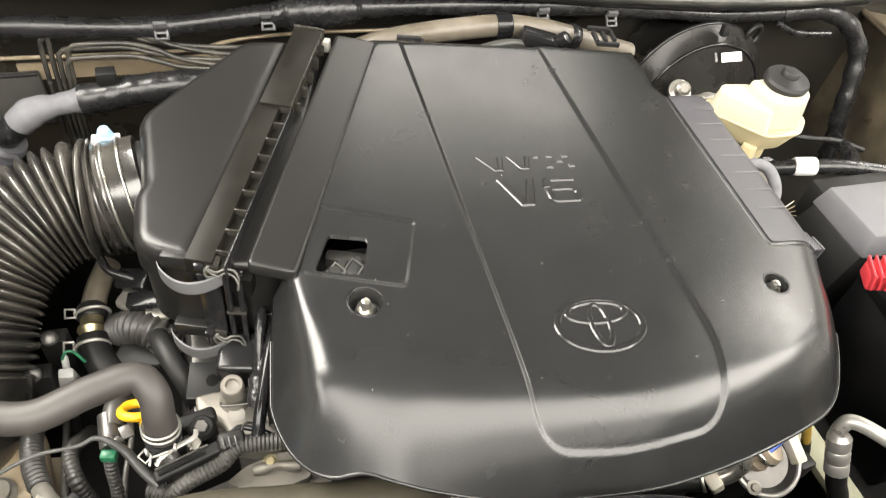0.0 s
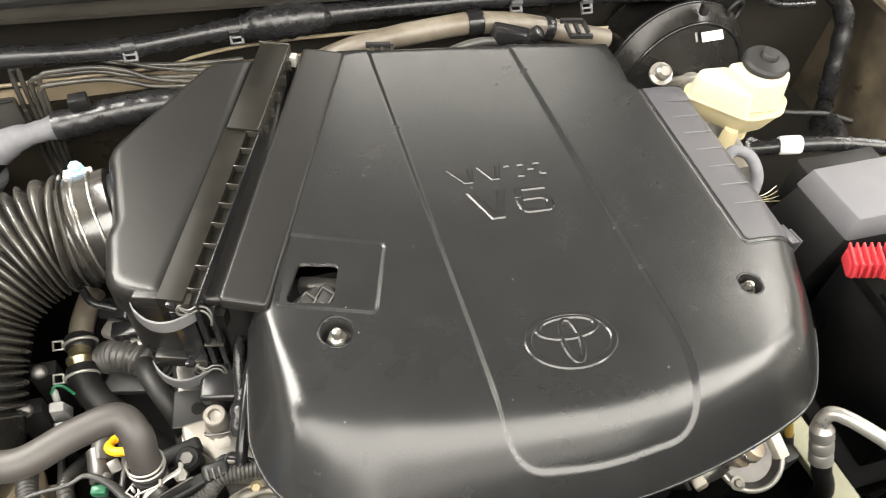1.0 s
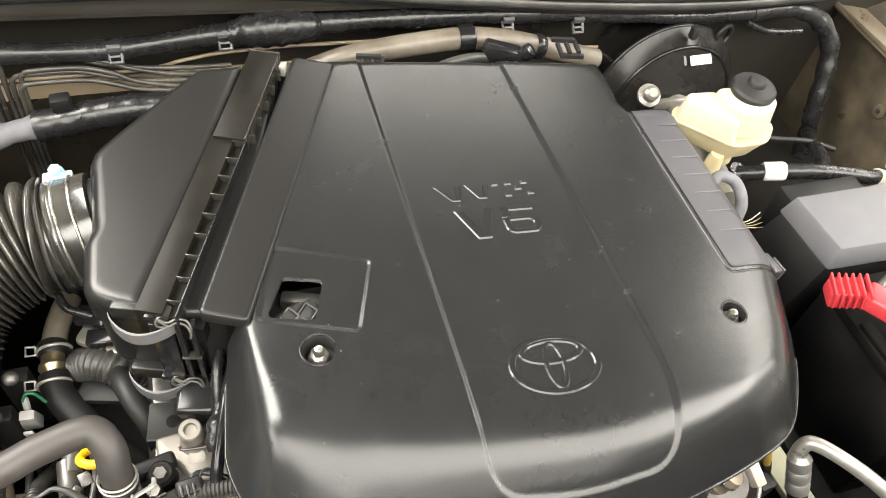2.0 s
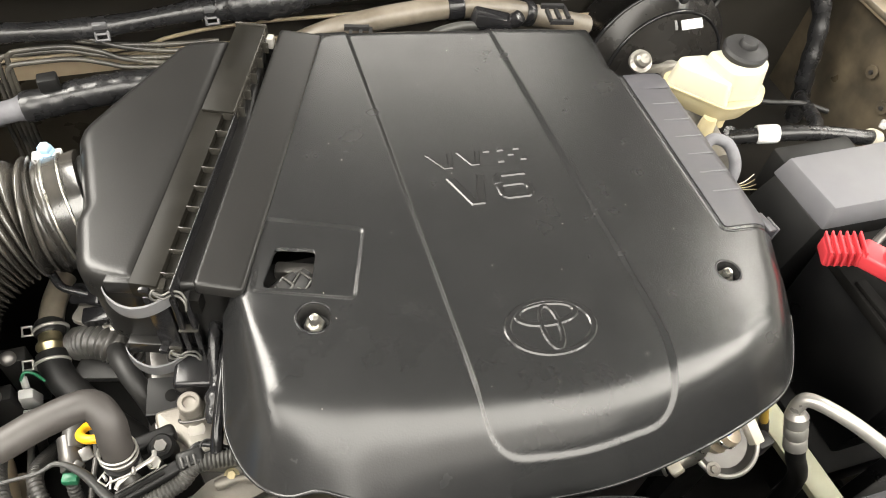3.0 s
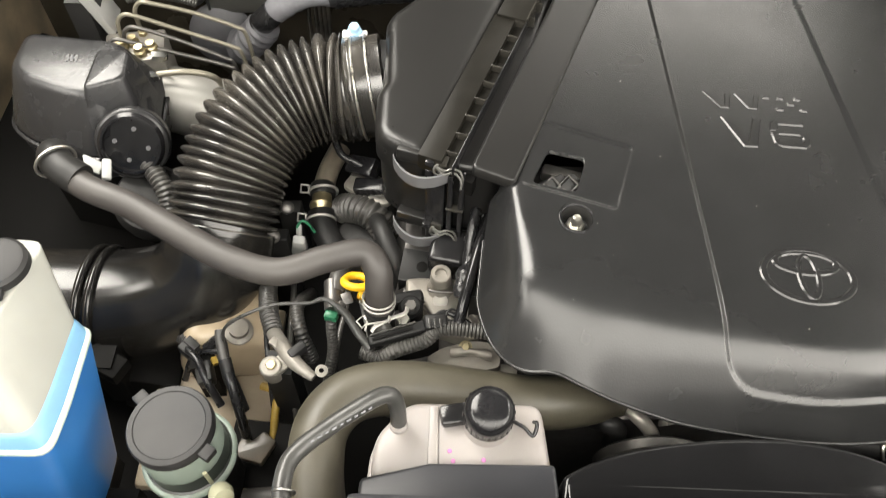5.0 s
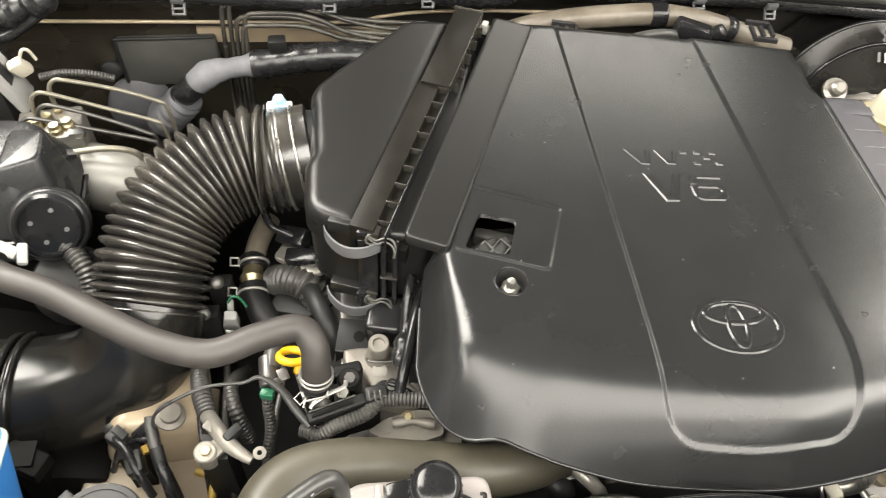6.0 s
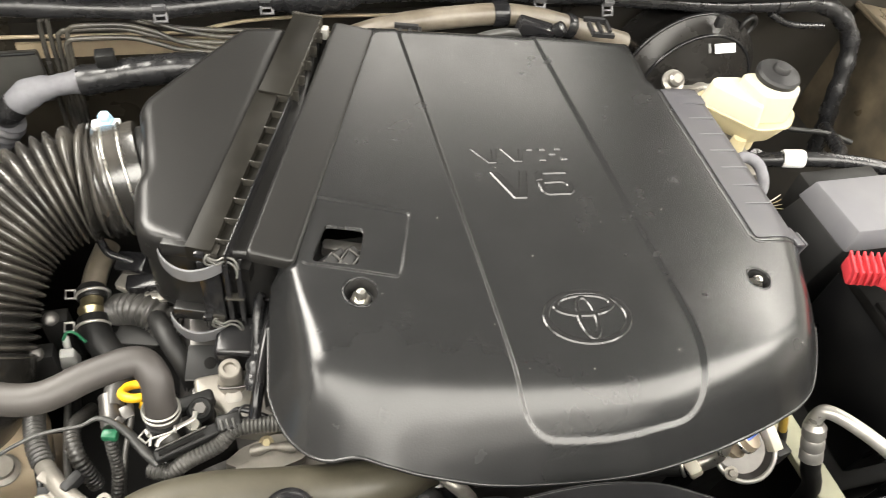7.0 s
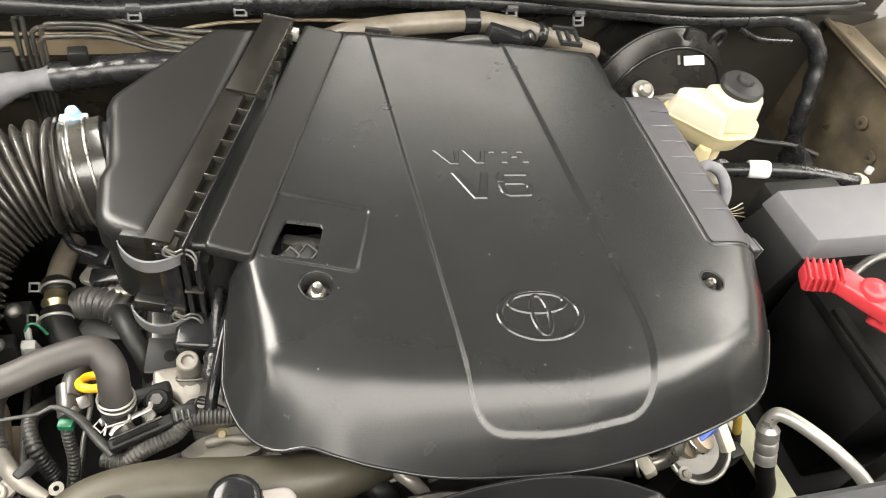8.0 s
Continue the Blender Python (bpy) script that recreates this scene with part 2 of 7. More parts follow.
def part(name, bm, mat, parent=None, label="", sharp=35.0, bevel=0.0, segments=2):
    me = bpy.data.meshes.new(name)
    bmesh.ops.recalc_face_normals(bm, faces=bm.faces)
    if bevel > 0:
        edges = [e for e in bm.edges if len(e.link_faces) == 2 and e.calc_face_angle(0) > radians(30)]
        bmesh.ops.bevel(bm, geom=edges, offset=bevel, segments=segments, profile=0.5, affect="EDGES", clamp_overlap=True)
    bm.to_mesh(me)
    bm.free()
    me.materials.append(mat)
    for p in me.polygons:
        p.use_smooth = True
    me.set_sharp_from_angle(angle=radians(sharp))
    ob = new(name, me)
    if parent is not None:
        ob.parent = parent
        ob.matrix_parent_inverse = Matrix.Translation(-parent.location) if parent.type == "EMPTY" else Matrix()
    if label:
        ob["label"] = label
    return ob


def setting(name, bm, mat, label, category, bevel=0.0):
    return tagged(part(name, bm, mat, None, bevel=bevel), label, category, kind="structure")


def smooth_line(pts, per=10, closed=False):
    pts = [Vector(p) for p in pts]
    n = len(pts)
    out = []
    for i in range(n if closed else n - 1):
        if closed:
            a, b, c, d = pts[i - 1], pts[i], pts[(i + 1) % n], pts[(i + 2) % n]
        else:
            b, c = pts[i], pts[i + 1]
            a = pts[i - 1] if i else b * 2 - c
            d = pts[i + 2] if i + 2 < n else c * 2 - b
        for k in range(per):
            t = k / per
            out.append(0.5 * ((2 * b) + (c - a) * t + (2 * a - 5 * b + 4 * c - d) * t * t + (3 * b - a - 3 * c + d) * t ** 3))
    if not closed:
        out.append(pts[-1])
    return out


def sweep(bm, line, radius, segs=14, cap=True, flat=1.0):
    """Tube along a line of points; radius is a number or a function of (0..1, metres along)."""
    length, rings, up = 0.0, [], None
    segs = 12 if 6 < segs < 12 else segs
    total = sum((line[i + 1] - line[i]).length for i in range(len(line) - 1)) or 1.0
    for i, p in enumerate(line):
        if i:
            length += (p - line[i - 1]).length
        tang = (line[min(i + 1, len(line) - 1)] - line[max(i - 1, 0)]).normalized()
        if up is None:
            up = tang.orthogonal().normalized() if abs(tang.z) > 0.9 else Vector((0, 0, 1))
        up = (up - tang * up.dot(tang)).normalized()
        side = tang.cross(up)
        r = radius(length / total, length) if callable(radius) else radius
        rings.append([bm.verts.new(p + (side * math.cos(a) + up * math.sin(a) * flat) * r) for a in (2 * math.pi * k / segs for k in range(segs))])
    for a, b in zip(rings, rings[1:]):
        for k in range(segs):
            bm.faces.new((a[k], a[(k + 1) % segs], b[(k + 1) % segs], b[k]))
    if cap:
        bm.faces.new(rings[0])
        bm.faces.new(rings[-1])
    return bm


def tube(pts, radius, segs=12, per=8, straight=False, flat=1.0):
    line = [Vector(p) for p in pts] if straight else smooth_line(pts, per)
    return sweep(bmesh.new(), line, radius, segs, True, flat)


def resample(line, step):
    out, carry = [line[0].copy()], 0.0
    for a, b in zip(line, line[1:]):
        d = (b - a).length
        s = step - carry
        while s <= d and d > 0:
            out.append(a.lerp(b, s / d))
            s += step
        carry = (carry + d) % step
    return out


def ribbed(pts, r_low, r_high, pitch, segs=20, sharpness=1.6):
    line = resample(smooth_line(pts, 24), pitch / 8)
    wave = lambda u, s: r_low + (r_high - r_low) * abs(math.cos(math.pi * s / pitch)) ** (2 * sharpness)
    return sweep(bmesh.new(), line, wave, segs)


def lathe(profile, at, axis=(0, 0, 1), segs=28, top=True):
    """Turned body: profile of (radius, height) along axis."""
    bm = bmesh.new()
    turn = Vector((0, 0, 1)).rotation_difference(Vector(axis)).to_matrix()
    rings = []
    for r, h in profile:
        rings.append([bm.verts.new(Vector(at) + turn @ Vector((max(r, 1e-5) * math.cos(a), max(r, 1e-5) * math.sin(a), h))) for a in (2 * math.pi * k / segs for k in range(segs))])
    for a, b in zip(rings, rings[1:]):
        for k in range(segs):
            bm.faces.new((a[k], a[(k + 1) % segs], b[(k + 1) % segs], b[k]))
    if top:
        bm.faces.new(rings[0])
    bm.faces.new(rings[-1])
    return bm


def prism(poly, z0, z1, top_scale=1.0):
    """Upright block over a plan outline."""
    bm = bmesh.new()
    cx, cy = sum(p[0] for p in poly) / len(poly), sum(p[1] for p in poly) / len(poly)
    lo = [bm.verts.new((x, y, z0)) for x, y in poly]
    hi = [bm.verts.new((cx + (x - cx) * top_scale, cy + (y - cy) * top_scale, z1)) for x, y in poly]
    n = len(poly)
    for k in range(n):
        bm.faces.new((lo[k], lo[(k + 1) % n], hi[(k + 1) % n], hi[k]))
    bm.faces.new(lo)
    bm.faces.new(hi)
    return bm


def box(center, size, turn=(0, 0, 0), taper=1.0, into=None):
    bm = into or bmesh.new()
    m = pose(*center, *turn)
    sx, sy, sz = (s / 2 for s in size)
    v = [bm.verts.new(m @ Vector((x * sx * (taper if z > 0 else 1), y * sy * (taper if z > 0 else 1), z * sz))) for z in (-1, 1) for x, y in ((-1, -1), (1, -1), (1, 1), (-1, 1))]
    for f in ((0, 1, 2, 3), (4, 5, 6, 7), (0, 1, 5, 4), (1, 2, 6, 5), (2, 3, 7, 6), (3, 0, 4, 7)):
        bm.faces.new([v[i] for i in f])
    return bm


def ring(center, axis, radius, wire, segs=32, arc=(0, 360), thin=8):
    turn = Vector((0, 0, 1)).rotation_difference(Vector(axis)).to_matrix()
    n = segs
    pts = [Vector(center) + turn @ Vector((radius * math.cos(a), radius * math.sin(a), 0)) for a in (radians(arc[0] + (arc[1] - arc[0]) * k / n) for k in range(n + 1))]
    return sweep(bmesh.new(), pts, wire, thin)


def hexbolt(name, at, axis, r, h, mat, parent, label="", washer=0.0):
    bm = lathe([(r, 0), (r, h * 0.8), (r * 0.86, h), (r * 0.3, h)], at, axis, 6)
    ob = part(name, bm, mat, parent, label, sharp=25)
    if washer:
        part("washer", lathe([(washer, -0.001), (washer, 0.0015), (r * 0.8, 0.002)], at, axis, 20), mat, ob if parent is not None and parent.parent is None else parent)
    return ob


def inside_distance(px, py, poly):
    """Signed distance in plan to a closed outline, more than 0 inside, and the nearest side's number and share along it."""
    best = np.full(px.shape, 1e9)
    side, share = np.zeros(px.shape, int), np.zeros(px.shape)
    inside = np.zeros(px.shape, bool)
    n = len(poly)
    for i in range(n):
        (ax, ay), (bx, by) = poly[i], poly[(i + 1) % n]
        dx, dy = bx - ax, by - ay
        t = np.clip(((px - ax) * dx + (py - ay) * dy) / (dx * dx + dy * dy + 1e-12), 0, 1)
        d = np.hypot(px - ax - t * dx, py - ay - t * dy)
        near = d < best
        best, side, share = np.where(near, d, best), np.where(near, i, side), np.where(near, t, share)
        if abs(dy) > 1e-12:
            inside ^= ((ay > py) != (by > py)) & (px < ax + dx * (py - ay) / dy)
    return np.where(inside, best, -best), side, share


def nearest_on(x, y, poly):
    best = None
    n = len(poly)
    for i in range(n):
        (ax, ay), (bx, by) = poly[i], poly[(i + 1) % n]
        dx, dy = bx - ax, by - ay
        t = min(1, max(0, ((x - ax) * dx + (y - ay) * dy) / (dx * dx + dy * dy + 1e-12)))
        qx, qy = ax + t * dx, ay + t * dy
        d = math.hypot(x - qx, y - qy)
        if best is None or d < best[0]:
            best = (d, qx, qy)
    return best[1], best[2]


def sheet(outline, height, step, holes=(), skirt=0.004, flange=0.0):
    """A moulded sheet over a plan outline, with openings, and its edges turned down."""
    xs = np.arange(min(p[0] for p in outline) - step, max(p[0] for p in outline) + 2 * step, step)
    ys = np.arange(min(p[1] for p in outline) - step, max(p[1] for p in outline) + 2 * step, step)
    gx, gy = np.meshgrid(xs, ys, indexing="ij")
    d = inside_distance(gx, gy, outline)[0]
    which = np.zeros(gx.shape, int)
    for k, hole in enumerate(holes):
        dh = -inside_distance(gx, gy, hole)[0]
        which = np.where(dh < d, k + 1, which)
        d = np.minimum(d, dh)
    nx, ny = gx.shape
    keep = np.zeros((nx - 1, ny - 1), bool)
    corners = [d[:-1, :-1], d[1:, :-1], d[1:, 1:], d[:-1, 1:]]
    keep = sum((c > -0.25 * step).astype(int) for c in corners) >= 3
    used = np.zeros(gx.shape, bool)
    for (a, b) in ((0, 0), (1, 0), (1, 1), (0, 1)):
        used[a:a + nx - 1, b:b + ny - 1] |= keep
    border = np.zeros(gx.shape, int)
    for (a, b) in ((0, 0), (1, 0), (1, 1), (0, 1)):
        border[a:a + nx - 1, b:b + ny - 1] += keep
    for i, j in zip(*np.nonzero(used & (border < 4))):
        poly = outline if which[i, j] == 0 else holes[which[i, j] - 1]
        gx[i, j], gy[i, j] = nearest_on(gx[i, j], gy[i, j], poly)
    gz = height(gx, gy)
    bm = bmesh.new()
    verts = {}
    for i, j in zip(*np.nonzero(used)):
        verts[i, j] = bm.verts.new((gx[i, j], gy[i, j], gz[i, j]))
    for i, j in zip(*np.nonzero(keep)):
        bm.faces.new((verts[i, j], verts[i + 1, j], verts[i + 1, j + 1], verts[i, j + 1]))
    edge = [e for e in bm.edges if len(e.link_faces) == 1]
    made = bmesh.ops.extrude_edge_only(bm, edges=edge)["geom"]
    for v in made:
        if isinstance(v, bmesh.types.BMVert):
            v.co.z -= skirt
    return bm


def rounded(poly, r, n=5):
    """A plan outline with its corners rounded."""
    out = []
    m = len(poly)
    for i in range(m):
        a, b, c = Vector(poly[i - 1]), Vector(poly[i]), Vector(poly[(i + 1) % m])
        u, v = (a - b), (c - b)
        k = min(r, u.length * 0.45, v.length * 0.45)
        p, q = b + u.normalized() * k, b + v.normalized() * k
        for s in range(n + 1):
            t = s / n
            w = (1 - t) ** 2 * p + 2 * t * (1 - t) * b + t * t * q
            out.append((w.x, w.y))
    return out


def step_up(v, width):
    t = np.clip(v / width, 0, 1)
    return t * t * (3 - 2 * t)



def true_normals(ob, height):
    """Shading normals of a moulded sheet straight from its height."""
    me = ob.data
    co = np.zeros(len(me.vertices) * 3)
    me.vertices.foreach_get("co", co)
    co = co.reshape(-1, 3)
    e = 0.0007
    gx = (height(co[:, 0] + e, co[:, 1]) - height(co[:, 0] - e, co[:, 1])) / (2 * e)
    gy = (height(co[:, 0], co[:, 1] + e) - height(co[:, 0], co[:, 1] - e)) / (2 * e)
    n = np.stack([-gx, -gy, np.ones(len(co))], 1)
    n /= np.linalg.norm(n, axis=1)[:, None]
    me.normals_split_custom_set_from_vertices(n.tolist())


# ---- unseen garage round the car, added to bounce and limit light ----
def slab(name, center, size, mat, label, category):
    return setting(name, box(center, size), mat, label, category)


slab("floor", (0.3, 0, -0.05), (9, 9, 0.1), M_FLOOR, "grey concrete garage floor under the car", "floor")
slab("ceiling", (0.3, 0, 3.05), (9, 9, 0.1), M_CEILING, "unseen grey garage ceiling with added lamps", "ceiling")
slab("wall_north", (0.3, 4.55, 1.5), (9.2, 0.1, 3.0), M_WALL, "unseen off-white garage wall", "wall")
slab("wall_south", (0.3, -4.55, 1.5), (9.2, 0.1, 3.0), M_WALL, "unseen off-white garage wall", "wall")
slab("wall_west", (-4.25, 0, 1.5), (0.1, 9, 3.0), M_WALL, "unseen off-white garage wall", "wall")
slab("wall_east", (4.85, 0, 1.5), (0.1, 9, 3.0), M_WALL, "unseen off-white garage wall", "wall")
# housings for the added area lights, all out of view
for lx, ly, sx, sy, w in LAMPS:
    lamp = thing("added_ceiling_light", (lx, ly, 3.0), "white lamp housing added under the unseen garage ceiling", "ceiling light", "garage ceiling lights")
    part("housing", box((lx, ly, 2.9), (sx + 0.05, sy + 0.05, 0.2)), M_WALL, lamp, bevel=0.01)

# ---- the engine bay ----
# undertray colour holds the deep shade below the engine
setting("undertray", box((0.30, 0.45, 0.40), (2.1, 1.5, 0.02)), M_BLACK_SHADE, "plastic undertray below the engine, coloured near black for shade", "undertray")
# firewall: lower sheet, seam flange, upper cowl sheet
setting("firewall", box((-0.22, 1.085, 0.617), (1.06, 0.03, 0.413)), M_FIREWALL, "brown-black lower firewall behind the engine", "firewall")
setting("firewall_side_strip", box((-0.515, 1.085, 0.855), (0.47, 0.03, 0.062), (6, 0, 0)), M_FIREWALL, "black firewall strip beside the brake unit", "firewall")
setting("firewall_ledge", box((0.015, 1.085, 0.8695), (0.59, 0.03, 0.033)), M_COWL, "black firewall ledge behind the brake lines", "firewall")
setting("firewall_strip", box((0.015, 1.085, 0.838), (0.59, 0.034, 0.034), (8, 0, 0)), M_TAN_LIT, "tan painted sheet steel firewall strip below the cowl", "firewall")
setting("firewall_right", box((0.83, 1.085, 0.648), (1.04, 0.03, 0.475)), M_COWL, "black firewall sheet behind the brake booster", "firewall")
setting("firewall_seam", tube([(-0.75, 1.055, 0.875), (-0.3, 1.05, 0.876), (-0.05, 1.05, 0.874), (0.022, 1.048, 0.887), (0.083, 1.046, 0.896), (0.20, 1.046, 0.898), (0.4, 1.040, 0.892), (0.66, 1.045, 0.850), (0.80, 1.05, 0.838)], 0.0030, 8), M_TAN_LIT, "tan rolled seam along the firewall", "trim")
setting("cowl_panel", box((0.30, 1.085, 0.99), (2.1, 0.04, 0.22), (10, 0, 0)), M_COWL, "black sheet metal cowl panel above the firewall", "panel")
setting("cowl_shelf", box((0.30, 1.22, 1.12), (2.1, 0.26, 0.02)), M_COWL, "black cowl top behind the engine bay", "panel")
setting("fender_left", box((-0.72, 0.45, 0.72), (0.03, 1.5, 0.64)), M_TAN, "tan painted inner fender wall", "panel")
# apron is blackened to stand for shade beside the engine
setting("fender_apron_left", box((-0.52, 0.38, 0.63), (0.44, 1.3, 0.02), (0, 22, 0)), M_BLACK_SHADE, "wheel arch apron beside the engine, coloured black for shade", "panel")
# fender wall, edge and bead carry their shade in the paint colour
setting("fender_right", box((1.245, 0.45, 0.66), (0.03, 1.5, 0.42), (0, 3, 0)), M_TAN_SHADED, "dusty tan inner fender wall, coloured darker for shade", "panel")
setting("fender_apron_right", box((1.10, 0.45, 0.55), (0.4, 1.4, 0.02), (0, -20, 0)), M_COWL, "black wheel arch apron beside the battery", "panel")
setting("fender_flange_right", box((1.262, 0.45, 0.866), (0.085, 1.24, 0.010), (0, 12, 0)), M_TAN, "tan painted top flange of the inner fender", "panel", bevel=0.005)
setting("fender_edge_right", box((1.338, 0.45, 0.869), (0.080, 1.24, 0.012), (0, -18, 0)), M_TAN_SHADED, "outer fender edge in shade-darkened tan", "panel", bevel=0.006)
setting("fender_bead_right", tube([(1.228, 1.07, 0.874), (1.226, 0.8, 0.878), (1.226, -0.15, 0.878)], 0.006, 10), M_TAN_SHADED, "rolled edge of the inner fender in shade-darkened tan", "trim")
setting("radiator_support", prism(rounded([(-0.75, -0.12), (-0.10, -0.12), (-0.10, 0.112), (-0.75, 0.112)], 0.02), 0.90, 0.965), M_TAN, "tan painted upper radiator support panel", "panel", bevel=0.008)

# ---- engine ----
engine = thing("engine", (0.33, 0.55, 0.41), "dark V6 engine block with aluminium castings in the bay", "engine")
# block is coloured near black in place of shade in the gaps
part("block", box((0.33, 0.58, 0.63), (0.50, 0.56, 0.44)), M_BLACK_SHADE, engine, "engine block, coloured near black for shade", bevel=0.02)
part("cylinder_head", box((-0.005, 0.55, 0.745), (0.13, 0.42, 0.13), (0, 12, 0)), M_DARKSTEEL, engine, "dark aluminium cylinder head", bevel=0.012)
part("head_bracket", prism(rounded([(-0.035, 0.40), (0.035, 0.385), (0.05, 0.45), (0.0, 0.485), (-0.04, 0.46)], 0.012), 0.78, 0.828), M_CASTING, engine, "cast aluminium bracket", bevel=0.006)
part("front_casting", box((0.03, 0.350, 0.785), (0.11, 0.05, 0.07), (12, 0, -8)), M_CASTING, engine, "cast aluminium housing", bevel=0.012)
part("timing_cover", box((0.30, 0.315, 0.66), (0.42, 0.05, 0.34)), M_DARKSTEEL, engine, "dark aluminium timing cover", bevel=0.012)
part("boss", lathe([(0.019, 0), (0.0165, 0.010), (0.0125, 0.016), (0.0105, 0.020), (0.0105, 0.034), (0.004, 0.034)], (-0.008, 0.449, 0.828)), M_CASTING, engine, sharp=60)
bolt = part("bolt", lathe([(0.0125, 0), (0.0125, 0.004), (0.0118, 0.006), (0.0118, 0.016), (0.0105, 0.0175), (0.0068, 0.0175), (0.0060, 0.0140), (0.001, 0.0135)], (-0.008, 0.445, 0.862), (0, -0.12, 1), 28), M_CASTING, engine, "pale zinc socket bolt", sharp=40)
part("bolt_clip", tube([(-0.022, 0.437, 0.856), (-0.018, 0.432, 0.858), (0.006, 0.431, 0.858), (0.011, 0.436, 0.862), (0.014, 0.446, 0.872)], 0.0016, 8), M_DARKSTEEL, bolt, "dark wire clip under the bolt head")
for bx, by, bz in ((-0.05, 0.40, 0.845),):
    hexbolt("bolt", (bx, by, bz), (0, -0.3, 1), 0.008, 0.010, M_STEEL, engine)
eye = part("lifting_eye", box((-0.033, 0.480, 0.836), (0.046, 0.040, 0.004), (14, 0, -10)), M_FUSEBODY, engine, "black steel bracket with a round hole", bevel=0.001)
part("bracket_front", box((-0.036, 0.4605, 0.820), (0.046, 0.004, 0.026), (0, 0, -10)), M_FUSEBODY, eye, bevel=0.001)
# black disc on the plate imitates the shade in a hole
part("bracket_hole", lathe([(0.0070, 0.0), (0.0062, 0.0004), (0.001, 0.0004)], (-0.030, 0.478, 0.8378), (0, -0.24, 1), 20), M_BLACK_SHADE, eye, "black disc for the shaded hole in the bracket")
part("pulley", lathe([(0.02, 0), (0.055, 0), (0.06, 0.004), (0.056, 0.012), (0.06, 0.02), (0.055, 0.024), (0.02, 0.02)], (0.22, 0.265, 0.80), (0, -1, 0)), M_DARKSTEEL, engine, "dark steel belt pulley")

# ---- engine cover ----
LIP = [(0.036, 0.443), (0.029, 0.379), (0.043, 0.328), (0.071, 0.300), (0.101, 0.293), (0.135, 0.276), (0.211, 0.252), (0.291, 0.240), (0.377, 0.236), (0.471, 0.248),
       (0.550, 0.267), (0.602, 0.286), (0.629, 0.313), (0.654, 0.367), (0.666, 0.42), (0.669, 0.47), (0.668, 0.748), (0.598, 0.752), (0.598, 0.848), (0.45, 0.862), (0.211, 0.877), (0.051, 0.492), (0.043, 0.488)]
# for each corner: width of the sloping flank, drop of its edge
FLANK = [(0.025, 0.046), (0.034, 0.058), (0.042, 0.060), (0.055, 0.060), (0.058, 0.054), (0.056, 0.050), (0.056, 0.062), (0.054, 0.066), (0.050, 0.067), (0.050, 0.068),
         (0.043, 0.073), (0.042, 0.075), (0.034, 0.066), (0.030, 0.05), (0.026, 0.035), (0.010, 0.008), (0.008, 0.006), (0.008, 0.006), (0.010, 0.008), (0.010, 0.008), (0.003, 0.0012), (0.003, 0.0012), (0.019, 0.038)]
PANEL_V = rounded([(0.250, 0.90), (0.254, 0.272), (0.346, 0.259), (0.445, 0.268), (0.462, 0.34), (0.447, 0.90)], 0.035, 8)
PATCH = rounded([(0.100, 0.574), (0.197, 0.536), (0.169, 0.452), (0.075, 0.486)], 0.006)
HOLE = rounded([(0.105, 0.534), (0.145, 0.522), (0.130, 0.474), (0.084, 0.488)], 0.007, 4)
SLATS = rounded([(0.594, 0.80), (0.594, 0.456), (0.72, 0.456), (0.72, 0.80)], 0.012)
CUPS = [(0.127, 0.440, 0.0165), (0.569, 0.403, 0.013)]
CUP_RINGS = [[(x + r * math.cos(a), y + r * math.sin(a)) for a in (2 * math.pi * k / 20 for k in range(20))] for x, y, r in CUPS]
# the rim, dense and smooth from the left flank round the front to the right
RIM = []
for i in range(len(LIP)):
    a, b = LIP[i], LIP[(i + 1) % len(LIP)]
    wa, wb = FLANK[i], FLANK[(i + 1) % len(LIP)]
    n = max(2, int(math.hypot(b[0] - a[0], b[1] - a[1]) / 0.004))
    before, after = LIP[i - 1], LIP[(i + 2) % len(LIP)]
    for k in range(n):
        t = k / n
        if 0 < i < 14:
            x, y = (0.5 * (2 * a[j] + (b[j] - before[j]) * t + (2 * before[j] - 5 * a[j] + 4 * b[j] - after[j]) * t * t + (3 * a[j] - before[j] - 3 * b[j] + after[j]) * t ** 3) for j in (0, 1))
        else:
            x, y = a[0] + (b[0] - a[0]) * t, a[1] + (b[1] - a[1]) * t
        RIM.append((x, y, wa[0] + (wb[0] - wa[0]) * t, wa[1] + (wb[1] - wa[1]) * t))
EDGE = [(x, y) for x, y, w, h in RIM]
# the same rim without its small notch shapes the flanks
SMOOTH = [(x, y - 0.012 * max(0, 1 - abs(x - 0.105) / 0.045) if y < 0.32 else y, w, h) for x, y, w, h in RIM]
OUT, FLOW = 0.012, []
for k in range(len(SMOOTH)):
    (ax, ay), (bx, by) = SMOOTH[k - 1][:2], SMOOTH[(k + 1) % len(SMOOTH)][:2]
    gap = math.hypot(bx - ax, by - ay)
    x, y, w, h = SMOOTH[k]
    FLOW.append((x + OUT * (by - ay) / gap, y + OUT * (ax - bx) / gap, w, h))


def ramp(v, width, soft=0.0005):
    """A straight slope from 0 to 1 with slightly rounded ends."""
    a, b = np.sqrt(v * v + soft * soft), np.sqrt((v - width) ** 2 + soft * soft)
    return 0.5 + (a - b) / (2 * width)


